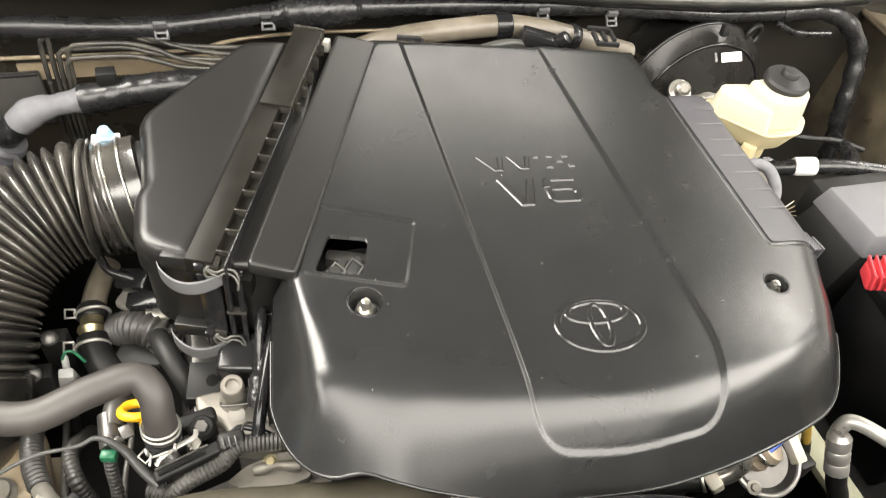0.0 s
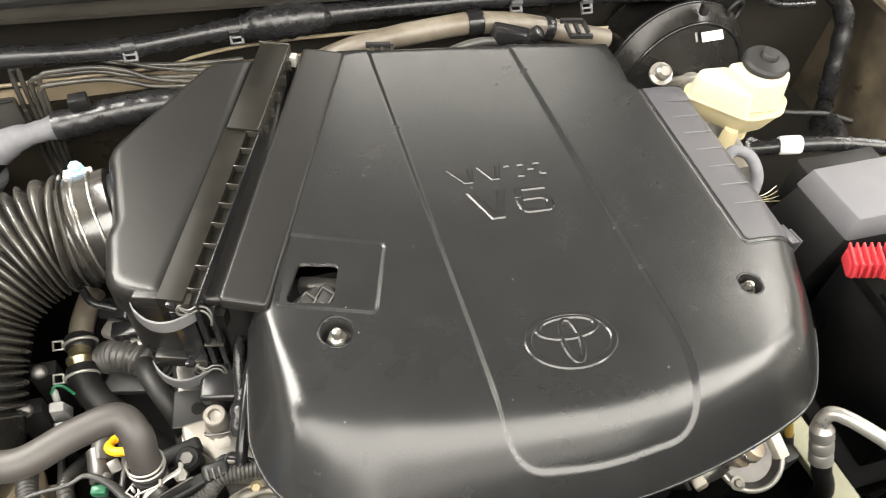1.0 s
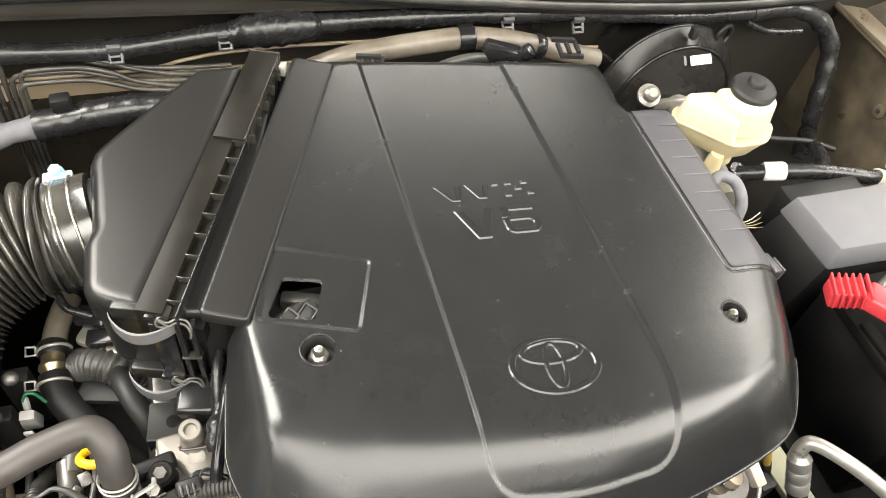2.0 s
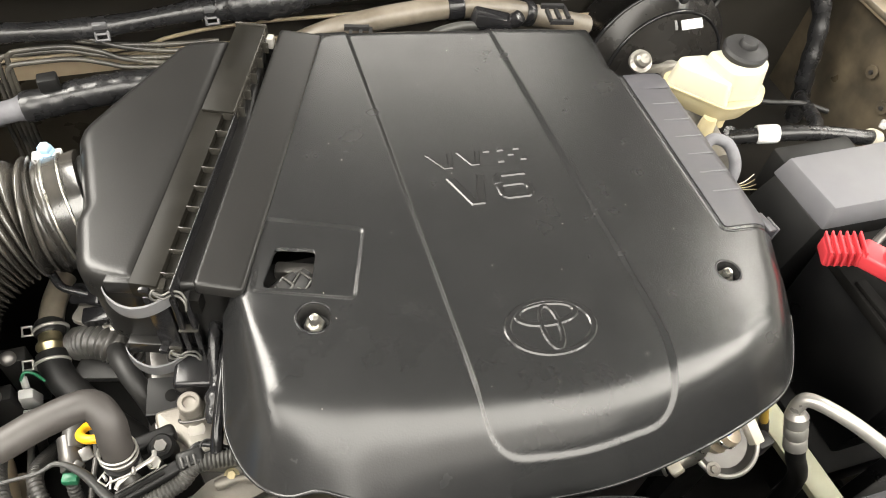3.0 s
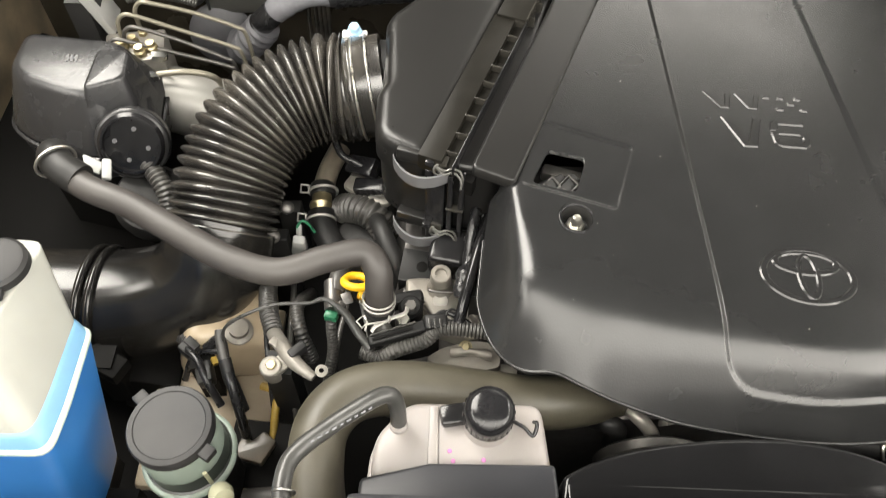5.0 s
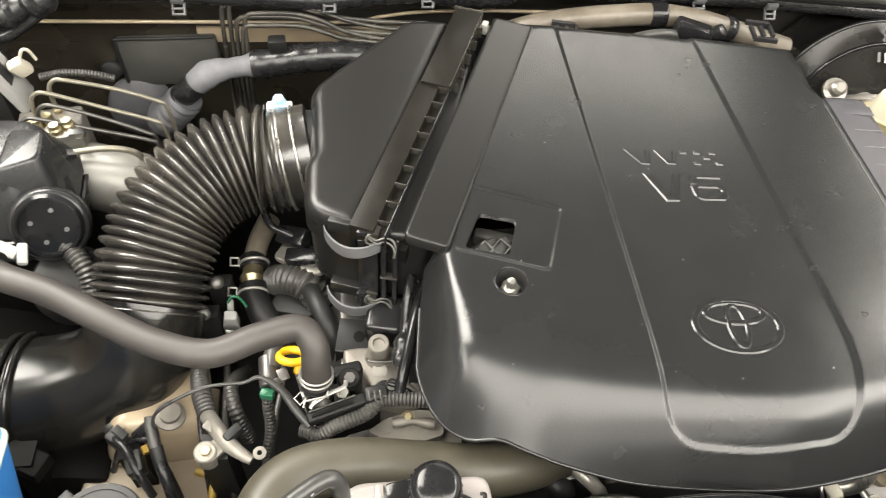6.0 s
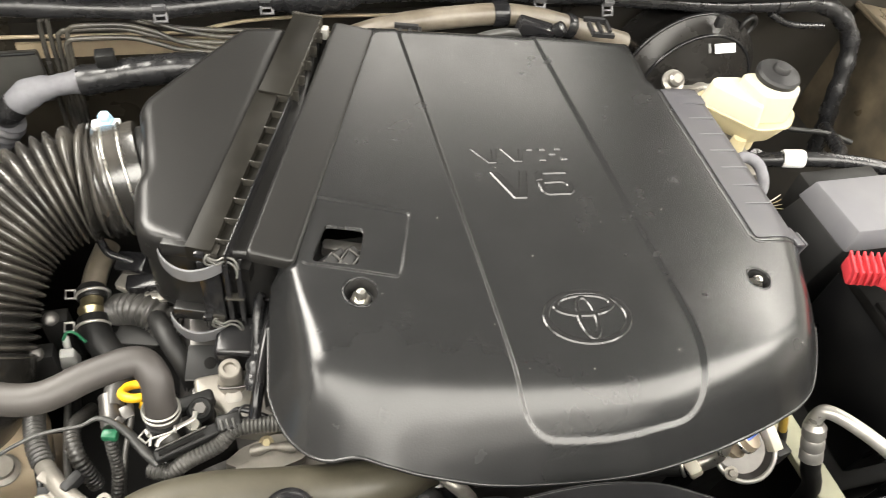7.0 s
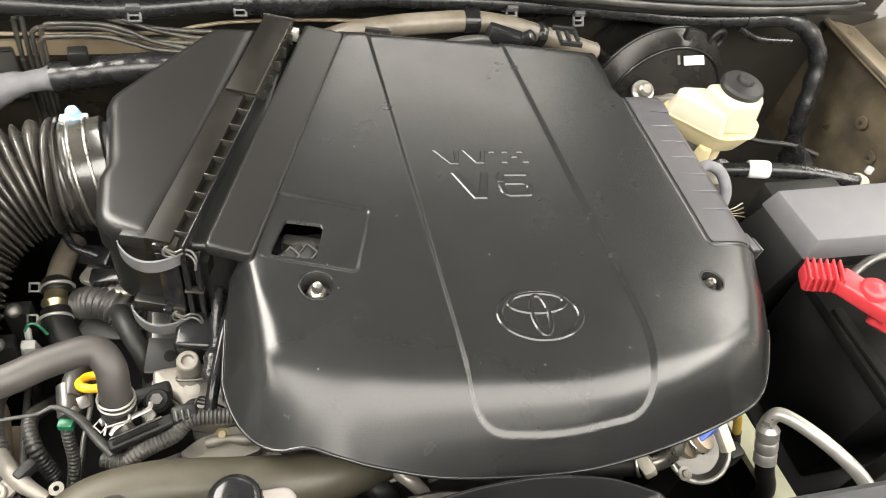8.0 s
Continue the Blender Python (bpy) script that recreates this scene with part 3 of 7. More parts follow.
def cover_top(x, y):
    z = 0.993 - 0.12 * (x - 0.2) ** 2 - 0.10 * np.clip(0.42 - y, 0, 1) ** 2
    z = z - 0.0030 * ramp(inside_distance(x, y, PANEL_V)[0] + 0.001, 0.0058)
    z = z - 0.0018 * ramp(inside_distance(x, y, PATCH)[0] + 0.002, 0.0042)
    ds = inside_distance(x, y, SLATS)[0]
    z = z - 0.0040 * step_up(ds, 0.003) - 0.0035 * step_up(0.0035 - np.abs(ds - 0.0015), 0.0025) * (y < 0.76)
    return z


def cover_height(x, y):
    total, near, high, soft = np.zeros(x.shape), np.zeros(x.shape), np.zeros(x.shape), 0.004
    for px, py, w, h in FLOW:
        d = np.hypot(x - px, y - py)
        e, k = np.exp(np.clip((w + OUT - d) * h / w, -0.2, 0.2) / soft), np.exp(-d / 0.03)
        total, near, high = total + e, near + k, high + k * h
    f, h = soft * np.log(total) - 0.0068, high / near
    s = np.clip(0.29 * h, 0.0008, 0.0195)
    return cover_top(x, y) - s * np.log1p(np.exp(np.clip(f / s, -60, 60)))


def at_cover(x, y):
    return float(cover_height(np.array([x]), np.array([y]))[0])


cover = thing("engine_cover", (0.35, 0.55, 0.93), "large black grained plastic V6 engine cover over the engine", "engine cover")
shell = part("cover_shell", sheet(EDGE, cover_height, 0.0017, [HOLE] + CUP_RINGS, skirt=0.006), M_COVER, cover, sharp=60)
true_normals(shell, cover_height)
RIM_LINE = []
for k in range(0, EDGE.index(LIP[13]), 2):
    (ax, ay), (bx, by) = EDGE[k - 1], EDGE[k + 1]
    gap = math.hypot(bx - ax, by - ay)
    x, y = EDGE[k][0] + 0.0003 * (ay - by) / gap * -1, EDGE[k][1] + 0.0003 * (bx - ax) / gap * -1
    RIM_LINE.append(Vector((x, y, at_cover(*EDGE[k]) - 0.0012)))
part("edge_bead", sweep(bmesh.new(), RIM_LINE, 0.0020, 12), M_COVER, shell, "rounded bead along the rim")
# raised lettering and emblem


def raised(polys, lift=0.0015, slope=0.0018, sink=0.0003):
    """Low raised figures on the cover with rounded flanks."""
    bm = bmesh.new()
    for poly in polys:
        face = bm.faces.new([bm.verts.new((x, y, at_cover(x, y) - sink)) for x, y in poly])
        face.normal_update()
        if face.normal.z < 0:
            face.normal_flip()
        for across, rise in ((0.10, 0.10), (0.90, 0.90)):
            bmesh.ops.inset_region(bm, faces=[face], thickness=slope * across, depth=lift * rise + (sink if across < 0.5 else 0), use_even_offset=True, use_boundary=True)
    return bm


VV = [[(0.290, 0.6295), (0.2995, 0.6290), (0.3125, 0.6085), (0.3160, 0.6275), (0.3240, 0.6270), (0.3175, 0.6030), (0.3070, 0.6035)],
      [(0.3270, 0.6275), (0.3350, 0.6270), (0.3455, 0.6090), (0.3500, 0.6260), (0.3575, 0.6255), (0.3500, 0.6030), (0.3395, 0.6035)]]
DASHES = [[(x - 0.0045, y + 0.0030), (x + 0.0045, y + 0.0026), (x + 0.0045, y - 0.0030), (x - 0.0045, y - 0.0027)] for x, y in ((0.3640, 0.6235), (0.3810, 0.6230), (0.4010, 0.6225), (0.3915, 0.6140), (0.3765, 0.6050), (0.4045, 0.6048))]
V_BIG = [[(0.3030, 0.5895), (0.3140, 0.5890), (0.3285, 0.5545), (0.3400, 0.5885), (0.3505, 0.5880), (0.3375, 0.5440), (0.3210, 0.5445)]]
part("raised_lettering", raised(VV, 0.0011, 0.0012), M_GLYPH, shell, "raised black letters VV", sharp=24)
for dash in DASHES:
    part("raised_dash", raised([dash]), M_GLYPH, shell, sharp=24)
part("raised_lettering", raised(V_BIG), M_GLYPH, shell, "raised black letter V", sharp=24)


def ring_loop(outer, inner, lift=0.0015, slope=0.0018, sink=0.0003):
    """A raised closed band between two outlines, with sloping flanks."""
    bm = bmesh.new()
    n = len(outer)
    cx, cy = sum(p[0] for p in outer) / n, sum(p[1] for p in outer) / n

    def moved(loop, by):
        out = []
        for k in range(n):
            (ax, ay), (bx, by_) = loop[k - 1], loop[(k + 1) % n]
            nx, ny = by_ - ay, ax - bx
            size = math.hypot(nx, ny) or 1
            x, y = loop[k]
            sign = 1 if nx * (x - cx) + ny * (y - cy) > 0 else -1
            out.append((x - by * sign * nx / size, y - by * sign * ny / size))
        return out

    rows = [[bm.verts.new((x, y, at_cover(x, y) + dz)) for x, y in loop] for loop, dz in ((outer, -sink), (moved(outer, slope * 0.10), lift * 0.10), (moved(outer, slope), lift), (moved(inner, -slope), lift), (moved(inner, -slope * 0.10), lift * 0.10), (inner, -sink))]
    for a, b in zip(rows, rows[1:]):
        for k in range(n):
            bm.faces.new((a[k], a[(k + 1) % n], b[(k + 1) % n], b[k]))
    return bm


# digit 6: closed bowl and a top stroke
six = ring_loop(rounded([(0.3560, 0.5720), (0.3960, 0.5710), (0.4000, 0.5640), (0.3990, 0.5500), (0.3930, 0.5450), (0.3640, 0.5460), (0.3570, 0.5520)], 0.004, 4),
                rounded([(0.3650, 0.5650), (0.3880, 0.5645), (0.3915, 0.5610), (0.3910, 0.5555), (0.3880, 0.5525), (0.3680, 0.5530), (0.3650, 0.5560)], 0.002, 4))
stroke = raised([[(0.3560, 0.5700), (0.3650, 0.5690), (0.3690, 0.5800), (0.3980, 0.5790), (0.3980, 0.5865), (0.3640, 0.5875), (0.3575, 0.5820)]])
tmp = bpy.data.meshes.new("tmp")
stroke.to_mesh(tmp)
six.from_mesh(tmp)
stroke.free()
bpy.data.meshes.remove(tmp)
part("raised_lettering", six, M_GLYPH, shell, "raised black digit 6", sharp=24)

EX, EY, ET = 0.3485, 0.379, radians(-3)


def oval(cx, cy, a, b, n=56):
    out = []
    for k in range(n):
        t = 2 * math.pi * k / n
        u, v = cx + a * math.cos(t), cy + b * math.sin(t)
        out.append((EX + u * math.cos(ET) - v * math.sin(ET), EY + u * math.sin(ET) + v * math.cos(ET)))
    return out


part("emblem", ring_loop(oval(0, 0, 0.0485, 0.0335), oval(0, 0, 0.0400, 0.0265), 0.0013), M_GLYPH, shell, "raised oval ring emblem", sharp=24)
part("emblem", ring_loop(oval(0, 0.0140, 0.0345, 0.0150), oval(0, 0.0150, 0.0265, 0.0085), 0.0014), M_GLYPH, shell, "raised flat oval of the emblem", sharp=24)
part("emblem", ring_loop(oval(0, -0.0010, 0.0125, 0.0275), oval(0, 0.0005, 0.0060, 0.0200), 0.0015), M_GLYPH, shell, "raised upright oval of the emblem", sharp=24)

# ribs on the side panel
INLAY = rounded([(0.6035, 0.742), (0.6035, 0.4645), (0.6665, 0.4645), (0.6665, 0.742)], 0.006, 4)
inlay = part("side_inlay", sheet(INLAY, lambda x, y: cover_height(x, y) + 0.0012, 0.003, skirt=0.0024), M_SLAT, cover, "grey inlay with fine ribs", sharp=50)
for k in range(6):
    y = 0.677 - 0.0318 * k
    part("rib", box((0.638, y, at_cover(0.638, y) + 0.0014), (0.038, 0.0018, 0.0018), (0, 3.2, -3)), M_LIDGREY, inlay, bevel=0.0005)
part("panel_step", box((0.638, 0.716, at_cover(0.638, 0.716) + 0.0014), (0.046, 0.018, 0.0018), (0, 3.2, -3)), M_SLAT, inlay, bevel=0.0006)
tab = part("side_tab", box((0.674, 0.474, 0.948), (0.014, 0.030, 0.004), (0, 14, 8)), M_SLAT, cover, "grey mounting tab", bevel=0.0015)
part("tab_leg", box((0.681, 0.470, 0.934), (0.004, 0.022, 0.030), (0, 12, 8)), M_SLAT, tab, bevel=0.0012)

# fastening studs in their cups
for (x, y, r), nm in zip(CUPS, ("zinc stud and nut in the cup", "dark stud in the cup")):
    z = at_cover(x, y + r + 0.002)
    cup = part("cup", lathe([(r + 0.0005, 0.0), (r - 0.001, -0.002), (r - 0.002, -0.016), (0.002, -0.017)], (x, y, z - 0.001), top=False), M_BLACK, cover)
    part("grommet", ring((x, y, z - 0.0005), (0.05, -0.03, 1), r + 0.001, 0.0016, 28), M_GLOSS, cover)
    stud = part("stud", lathe([(0.0085, -0.017), (0.0085, -0.010), (0.0055, -0.009), (0.0055, 0.0), (0.004, 0.003), (0.001, 0.004)], (x, y, z - 0.002)), M_STEEL, cover, nm)
    part("nut", lathe([(0.0105, -0.016), (0.0105, -0.009), (0.009, -0.0075), (0.005, -0.0075)], (x, y, z - 0.002), segs=6), M_STEEL, stud, sharp=25)

# dust specks on the cover
specks = bmesh.new()
rng = random.Random(7)
for k in range(26):
    x, y = rng.uniform(0.08, 0.60), rng.uniform(0.30, 0.84)
    if y > 0.48 + 2.4 * (x - 0.062) + 0.0:
        continue
    box((x, y, at_cover(x, y) + 0.0002), (rng.uniform(0.0004, 0.0008), rng.uniform(0.0003, 0.0006), 0.0005), (0, 0, rng.uniform(0, 90)), into=specks)
tagged(part("dust_specks", specks, M_SPECK, cover), "pale dust specks on the black plastic", kind="stuff")

# rear clip loops of the cover
for x in (0.275, 0.567):
    loop = bmesh.new()
    for dx in (-0.014, 0.0, 0.014):
        box((x + dx, 0.885, 0.972), (0.0045, 0.034, 0.006), (-8, 0, -12), into=loop)
    box((x - 0.002, 0.902, 0.974), (0.034, 0.006, 0.006), (0, 0, -12), into=loop)
    box((x, 0.868, 0.970), (0.034, 0.006, 0.006), (0, 0, -12), into=loop)
    part("clip_loop", loop, M_CAP, cover, "grey plastic clip loop")

# connectors seen through the opening
conn = thing("sensor_connector", (0.115, 0.50, 0.95), "black plastic wiring connectors below the cover opening", "connector")
part("connector_body", box((0.106, 0.492, 0.972), (0.026, 0.022, 0.03), (35, 10, 40)), M_BLACK, conn, bevel=0.002)
part("connector_body", box((0.124, 0.494, 0.971), (0.026, 0.020, 0.03), (30, -15, 50)), M_BLACK, conn, bevel=0.002)
part("connector_frame", ring((0.106, 0.486, 0.987), (0.1, -0.5, 1), 0.009, 0.0012, 4), M_LOOM, conn)
part("connector_frame", ring((0.124, 0.488, 0.986), (-0.1, -0.5, 1), 0.010, 0.0012, 4), M_LOOM, conn)
part("rail", box((0.125, 0.520, 0.958), (0.05, 0.016, 0.02), (0, 0, -18)), M_DARKSTEEL, conn, bevel=0.004)
part("bracket_base", box((0.115, 0.505, 0.905), (0.09, 0.07, 0.10)), M_BLACK, conn)

# ---- air cleaner box ----
air = thing("air_cleaner", (0.03, 0.70, 0.84), "black plastic air cleaner box with ribbed seam band", "air cleaner")
LID_L = [(-0.080, 0.738), (-0.058, 0.765), (0.047, 0.880), (0.108, 0.876), (0.062, 0.752), (-0.028, 0.512), (-0.062, 0.528), (-0.084, 0.546), (-0.084, 0.612), (-0.076, 0.628)]
LID_R = [(0.169, 0.890), (0.2195, 0.868), (0.0665, 0.484), (0.0205, 0.5035)]


def lid_height(poly, top, r, drop):
    def height(x, y):
        d = inside_distance(x, y, poly)[0]
        f = np.clip(r - d, 0, r)
        return top - drop * (1 - np.sqrt(np.clip(1 - (f / r) ** 2, 0, 1)))
    return height


left_out = rounded(LID_L, 0.014, 5)
part("lid", sheet(left_out, lid_height(left_out, 1.000, 0.014, 0.012), 0.004, skirt=0.030), M_BOX, air, "flat black lid half", sharp=60)
right_out = rounded(LID_R, 0.007, 4)
part("lid", sheet(right_out, lid_height(right_out, 0.9945, 0.0022, 0.0016), 0.0022, skirt=0.012), M_BOX, air, "flat black lid half beside the engine cover", sharp=60)
CASE = rounded([(-0.079, 0.734), (0.045, 0.874), (0.150, 0.872), (0.052, 0.502), (0.005, 0.510), (-0.060, 0.5305), (-0.081, 0.549), (-0.081, 0.62)], 0.016, 5)
part("case", prism([(-0.02 + (x + 0.02) * 0.985, 0.66 + (y - 0.66) * 0.985) for x, y in CASE], 0.872, 0.985), M_BOX, air, "lower case", bevel=0.010, segments=4)
part("case_belly", box((0.015, 0.63, 0.85), (0.10, 0.20, 0.06)), M_BLACK, air, bevel=0.01)
BAND_T, BAND_B = Vector((0.132, 0.886, 1.006)), Vector((-0.015, 0.508, 1.004))


def band_block(u0, u1, v0, v1, z0, z1, bm=None):
    """A block along the seam: u along it from the rear, v across it, in metres."""
    bm = bm or bmesh.new()
    along = (BAND_B - BAND_T).normalized()
    across = Vector((-along.y, along.x, 0)).normalized()
    v = []
    for z in (z0, z1):
        for u, w in ((u0, v0), (u1, v0), (u1, v1), (u0, v1)):
            p = BAND_T + along * u + across * w
            v.append(bm.verts.new((p.x, p.y, p.z + z)))
    for f in ((0, 1, 2, 3), (4, 5, 6, 7), (0, 1, 5, 4), (1, 2, 6, 5), (2, 3, 7, 6), (3, 0, 4, 7)):
        bm.faces.new([v[i] for i in f])
    return bm


LEN = (BAND_B - BAND_T).length
part("seam_band", band_block(0.0, 0.164, -0.0185, 0.0185, -0.025, 0.0008), M_BAND, air, "raised brownish-black rear seam cover", bevel=0.0012)
part("seam_band", band_block(0.160, LEN + 0.002, -0.0215, 0.0055, -0.025, -0.0030), M_BAND, air, "brownish-black seam strip", bevel=0.0012)
part("seam_rail", band_block(0.158, LEN + 0.004, 0.0180, 0.0200, -0.030, -0.0028), M_GLOSS, air, "narrow black rail", bevel=0.0008)
part("seam_floor", band_block(0.158, LEN, 0.004, 0.0190, -0.04, -0.0115), M_BAND, air)
# black strip in place of the shade inside the gutter
part("seam_gutter", band_block(0.0, LEN - 0.002, 0.015, 0.040, -0.05, -0.028), M_BLACK_SHADE, air, "gutter beside the band, blackened for shade")
for k in range(9):
    u = 0.163 + 0.0285 * k
    part("rib", band_block(u, u + 0.0016, 0.0045, 0.0190, -0.014, -0.0022), M_RIB, air, bevel=0.0005)
for k in range(5):
    u = 0.022 + 0.031 * k
    part("rib", band_block(u, u + 0.0018, 0.0185, 0.026, -0.022, -0.006), M_RIB, air, bevel=0.0005)
part("seam_edge", band_block(0.0, 0.162, 0.0180, 0.0196, -0.020, 0.0012), M_RIB, air, "worn edge of the seam cover", bevel=0.0005)
part("seam_end", band_block(-0.0025, 0.0010, -0.0200, 0.0200, -0.02, 0.0030), M_RIB, air, bevel=0.0008)
part("seam_pin", band_block(0.006, 0.018, 0.022, 0.031, -0.020, -0.004), M_CLAMP, air, "bright pin at the rear of the band", bevel=0.002)


def spring_clip(cx, cy, z, turn):
    """A plastic latch: a block on the wall, a bowed strap round its front, a hinge coil and a wire bail."""
    turned = Matrix.Translation((cx, cy, z)) @ pose(0, 0, 0, 0, 0, turn)
    spot = lambda x, y, h: tuple(turned @ Vector((x, y, h)))
    clip = part("clip", box(spot(-0.006, 0.010, 0.0125), (0.046, 0.024, 0.016), (-6, 0, turn)), M_BOX, air, "grey-black plastic clip block", bevel=0.0018, segments=3)
    bm = bmesh.new()
    rows = []
    for k in range(21):
        t = k / 20
        lx, ly = -0.034 + 0.068 * t, 0.001 - 0.0225 * math.sin(math.pi * t) ** 0.75
        nx = 0.35 * math.cos(math.pi * t)
        rows.append([bm.verts.new(turned @ Vector((lx + nx * o * -0.3, ly + o, h))) for o, h in ((0, -0.0080), (-0.0006, 0.0), (0, 0.0080), (0.0026, 0.0080), (0.0026, -0.0080))])
    for a, b in zip(rows, rows[1:]):
        for k in range(5):
            bm.faces.new((a[k], a[(k + 1) % 5], b[(k + 1) % 5], b[k]))
    bm.faces.new(rows[0])
    bm.faces.new(rows[-1])
    part("clip_band", bm, M_CLIPGREY, clip, "curved grey plastic band", sharp=50)
    part("hinge", box(spot(0.020, 0.002, 0.010), (0.014, 0.014, 0.022), (0, 10, turn)), M_RIB, clip, bevel=0.002)
    part("hinge_step", box(spot(0.010, -0.003, 0.017), (0.010, 0.010, 0.008), (0, 0, turn)), M_GLOSS, clip, bevel=0.0015)
    for dy in (0.0, 0.0045):
        part("coil", ring(spot(0.021, -0.006 + dy, 0.012), (0.3, -1, 0.4), 0.0062, 0.0013, 20), M_WIREGREY, clip)
    for k, dz in enumerate((0.0, 0.006)):
        pts = [spot(0.016, -0.006, 0.014 + dz * 0.4), spot(0.027, -0.008, 0.008 + dz), spot(0.034, -0.005, 0.010 + dz), spot(0.042, -0.005 + 0.002 * k, 0.007 + dz), spot(0.047, -0.009 + 0.003 * k, 0.001 + dz), spot(0.047, -0.012 + 0.003 * k, -0.005 + dz * 0.6)]
        part("wire_bail", tube(pts, 0.0013, 12), M_WIREGREY, clip, "bent grey wire bail")


spring_clip(-0.031, 0.5155, 0.9765, -17)
spring_clip(-0.034, 0.5135, 0.8690, -17)
for px, w, d in ((-0.016, 0.022, 0.010), (0.001, 0.006, 0.014), (0.013, 0.006, 0.012)):
    part("clip_post", box((px, 0.5065 - 0.3 * px, 0.918), (w, d, 0.125), (0, 0, -14)), M_GLOSS, air, bevel=0.0015)
part("post_step", box((0.006, 0.501, 0.925), (0.020, 0.010, 0.002), (0, 0, -14)), M_RIB, air, bevel=0.0006)
part("inlet_stub", lathe([(0.060, 0.0), (0.060, 0.05), (0.056, 0.052)], (-0.070, 0.705, 0.912), (-1, 0, 0)), M_BLACK, air)

# ---- intake hose ----
intake = thing("intake_hose", (-0.22, 0.64, 0.86), "black ribbed rubber intake hose bending from the air cleaner", "intake hose")
part("hose", ribbed([(-0.135, 0.703, 0.912), (-0.165, 0.700, 0.911), (-0.21, 0.680, 0.904), (-0.250, 0.642, 0.888), (-0.272, 0.594, 0.862), (-0.279, 0.562, 0.842), (-0.284, 0.536, 0.825)], 0.0555, 0.0695, 0.0116, 44, 0.42), M_RUBBER, intake, sharp=80)
part("lower_cuff", tube([(-0.2835, 0.540, 0.828), (-0.2855, 0.530, 0.822), (-0.288, 0.518, 0.813)], 0.0672, 44), M_DUCT, intake, "smooth lower rubber cuff", sharp=60)
part("cuff", lathe([(0.060, 0.0), (0.0645, 0.002), (0.0645, 0.034), (0.0672, 0.037), (0.0640, 0.040), (0.0640, 0.043), (0.0675, 0.046), (0.0635, 0.049), (0.0635, 0.052), (0.068, 0.055), (0.060, 0.060)], (-0.080, 0.708, 0.915), (-1, -0.12, -0.12), 44), M_RUBBER, intake, "rubber cuff with fine ridges", sharp=60)
clamp = part("hose_clamp", ring((-0.098, 0.706, 0.912), (1, 0.12, 0.12), 0.066, 0.0018, 48), M_STEEL, intake, "bright steel wire clamp")
part("clamp_wire", ring((-0.116, 0.704, 0.910), (1, 0.12, 0.12), 0.066, 0.0018, 48), M_STEEL, clamp)
part("clamp_screw", lathe([(0.010, -0.008), (0.010, 0.002), (0.0075, 0.004), (0.0075, 0.009), (0.006, 0.011)], (-0.122, 0.752, 0.963), (0, -0.2, 1), 6), M_BLUESCREW, clamp, "blue-white clamp screw", sharp=25)
part("clamp_lug", box((-0.122, 0.750, 0.958), (0.032, 0.014, 0.008)), M_WHITE, clamp, "white clamp lug", bevel=0.002)

# ---- lower intake duct ----
duct = thing("intake_duct", (-0.38, 0.47, 0.74), "gloss black plastic intake duct elbow on the apron", "air duct")
part("duct_body", tube([(-0.2845, 0.534, 0.825), (-0.288, 0.518, 0.812), (-0.298, 0.503, 0.792), (-0.322, 0.489, 0.770), (-0.360, 0.480, 0.753), (-0.41, 0.475, 0.742), (-0.48, 0.473, 0.736), (-0.60, 0.475, 0.735)], lambda u, s: 0.0674 + 0.009 * max(0, min(1, u * 2.0 - 0.5)), 36, 12), M_DUCT, duct, sharp=70)
for x in (-0.435, -0.450):
    part("duct_rib", ring((x, 0.4740, 0.739), (1, -0.03, -0.06), 0.0755, 0.005, 36), M_DUCT, duct)
part("duct_foot", box((-0.385, 0.41, 0.66), (0.07, 0.06, 0.09), (0, 15, 0)), M_BLACK_SHADE, duct, bevel=0.006)

# ---- grey breather hose ----
breather = thing("breather_hose", (-0.06, 0.40, 0.87), "thick grey rubber breather hose with spring clamp", "hose")
part("hose", tube([(-0.0755, 0.398, 0.878), (-0.0750, 0.404, 0.902), (-0.0765, 0.419, 0.922), (-0.092, 0.434, 0.931), (-0.132, 0.426, 0.930), (-0.180, 0.410, 0.928), (-0.233, 0.423, 0.930), (-0.290, 0.4535, 0.932), (-0.349, 0.488, 0.934), (-0.400, 0.510, 0.935), (-0.425, 0.526, 0.935)], 0.0152, 20, 8), M_HOSE, breather)
clampb = part("spring_clamp", ring((-0.0755, 0.401, 0.893), (0.05, 0.22, 1), 0.0174, 0.0012, 30), M_CLAMP, breather, "pale spring wire clamp")
part("clamp_wire", ring((-0.0757, 0.400, 0.886), (0.05, 0.22, 1), 0.0174, 0.0012, 30), M_CLAMP, clampb)
for dx in (-0.014, 0.012):
    part("clamp_ear", box((-0.0755 + dx, 0.380, 0.884), (0.003, 0.007, 0.007), (0, 0, 10 - dx * 900)), M_CLAMP, clampb, bevel=0.0015)
part("clamp_ear", box((-0.0765, 0.377, 0.881), (0.022, 0.0020, 0.003), (0, -6, 8)), M_CLAMP, clampb, bevel=0.001)
part("hose_stub", lathe([(0.0165, -0.06), (0.0165, 0.002), (0.0175, 0.006), (0.0175, 0.010)], (-0.0757, 0.398, 0.868)), M_BLACK, breather, "black plastic stub")
part("hose_elbow", tube([(-0.415, 0.523, 0.935), (-0.440, 0.538, 0.940), (-0.455, 0.560, 0.935), (-0.46, 0.58, 0.90)], 0.019, 16), M_BLACK, breather, "black elbow end")
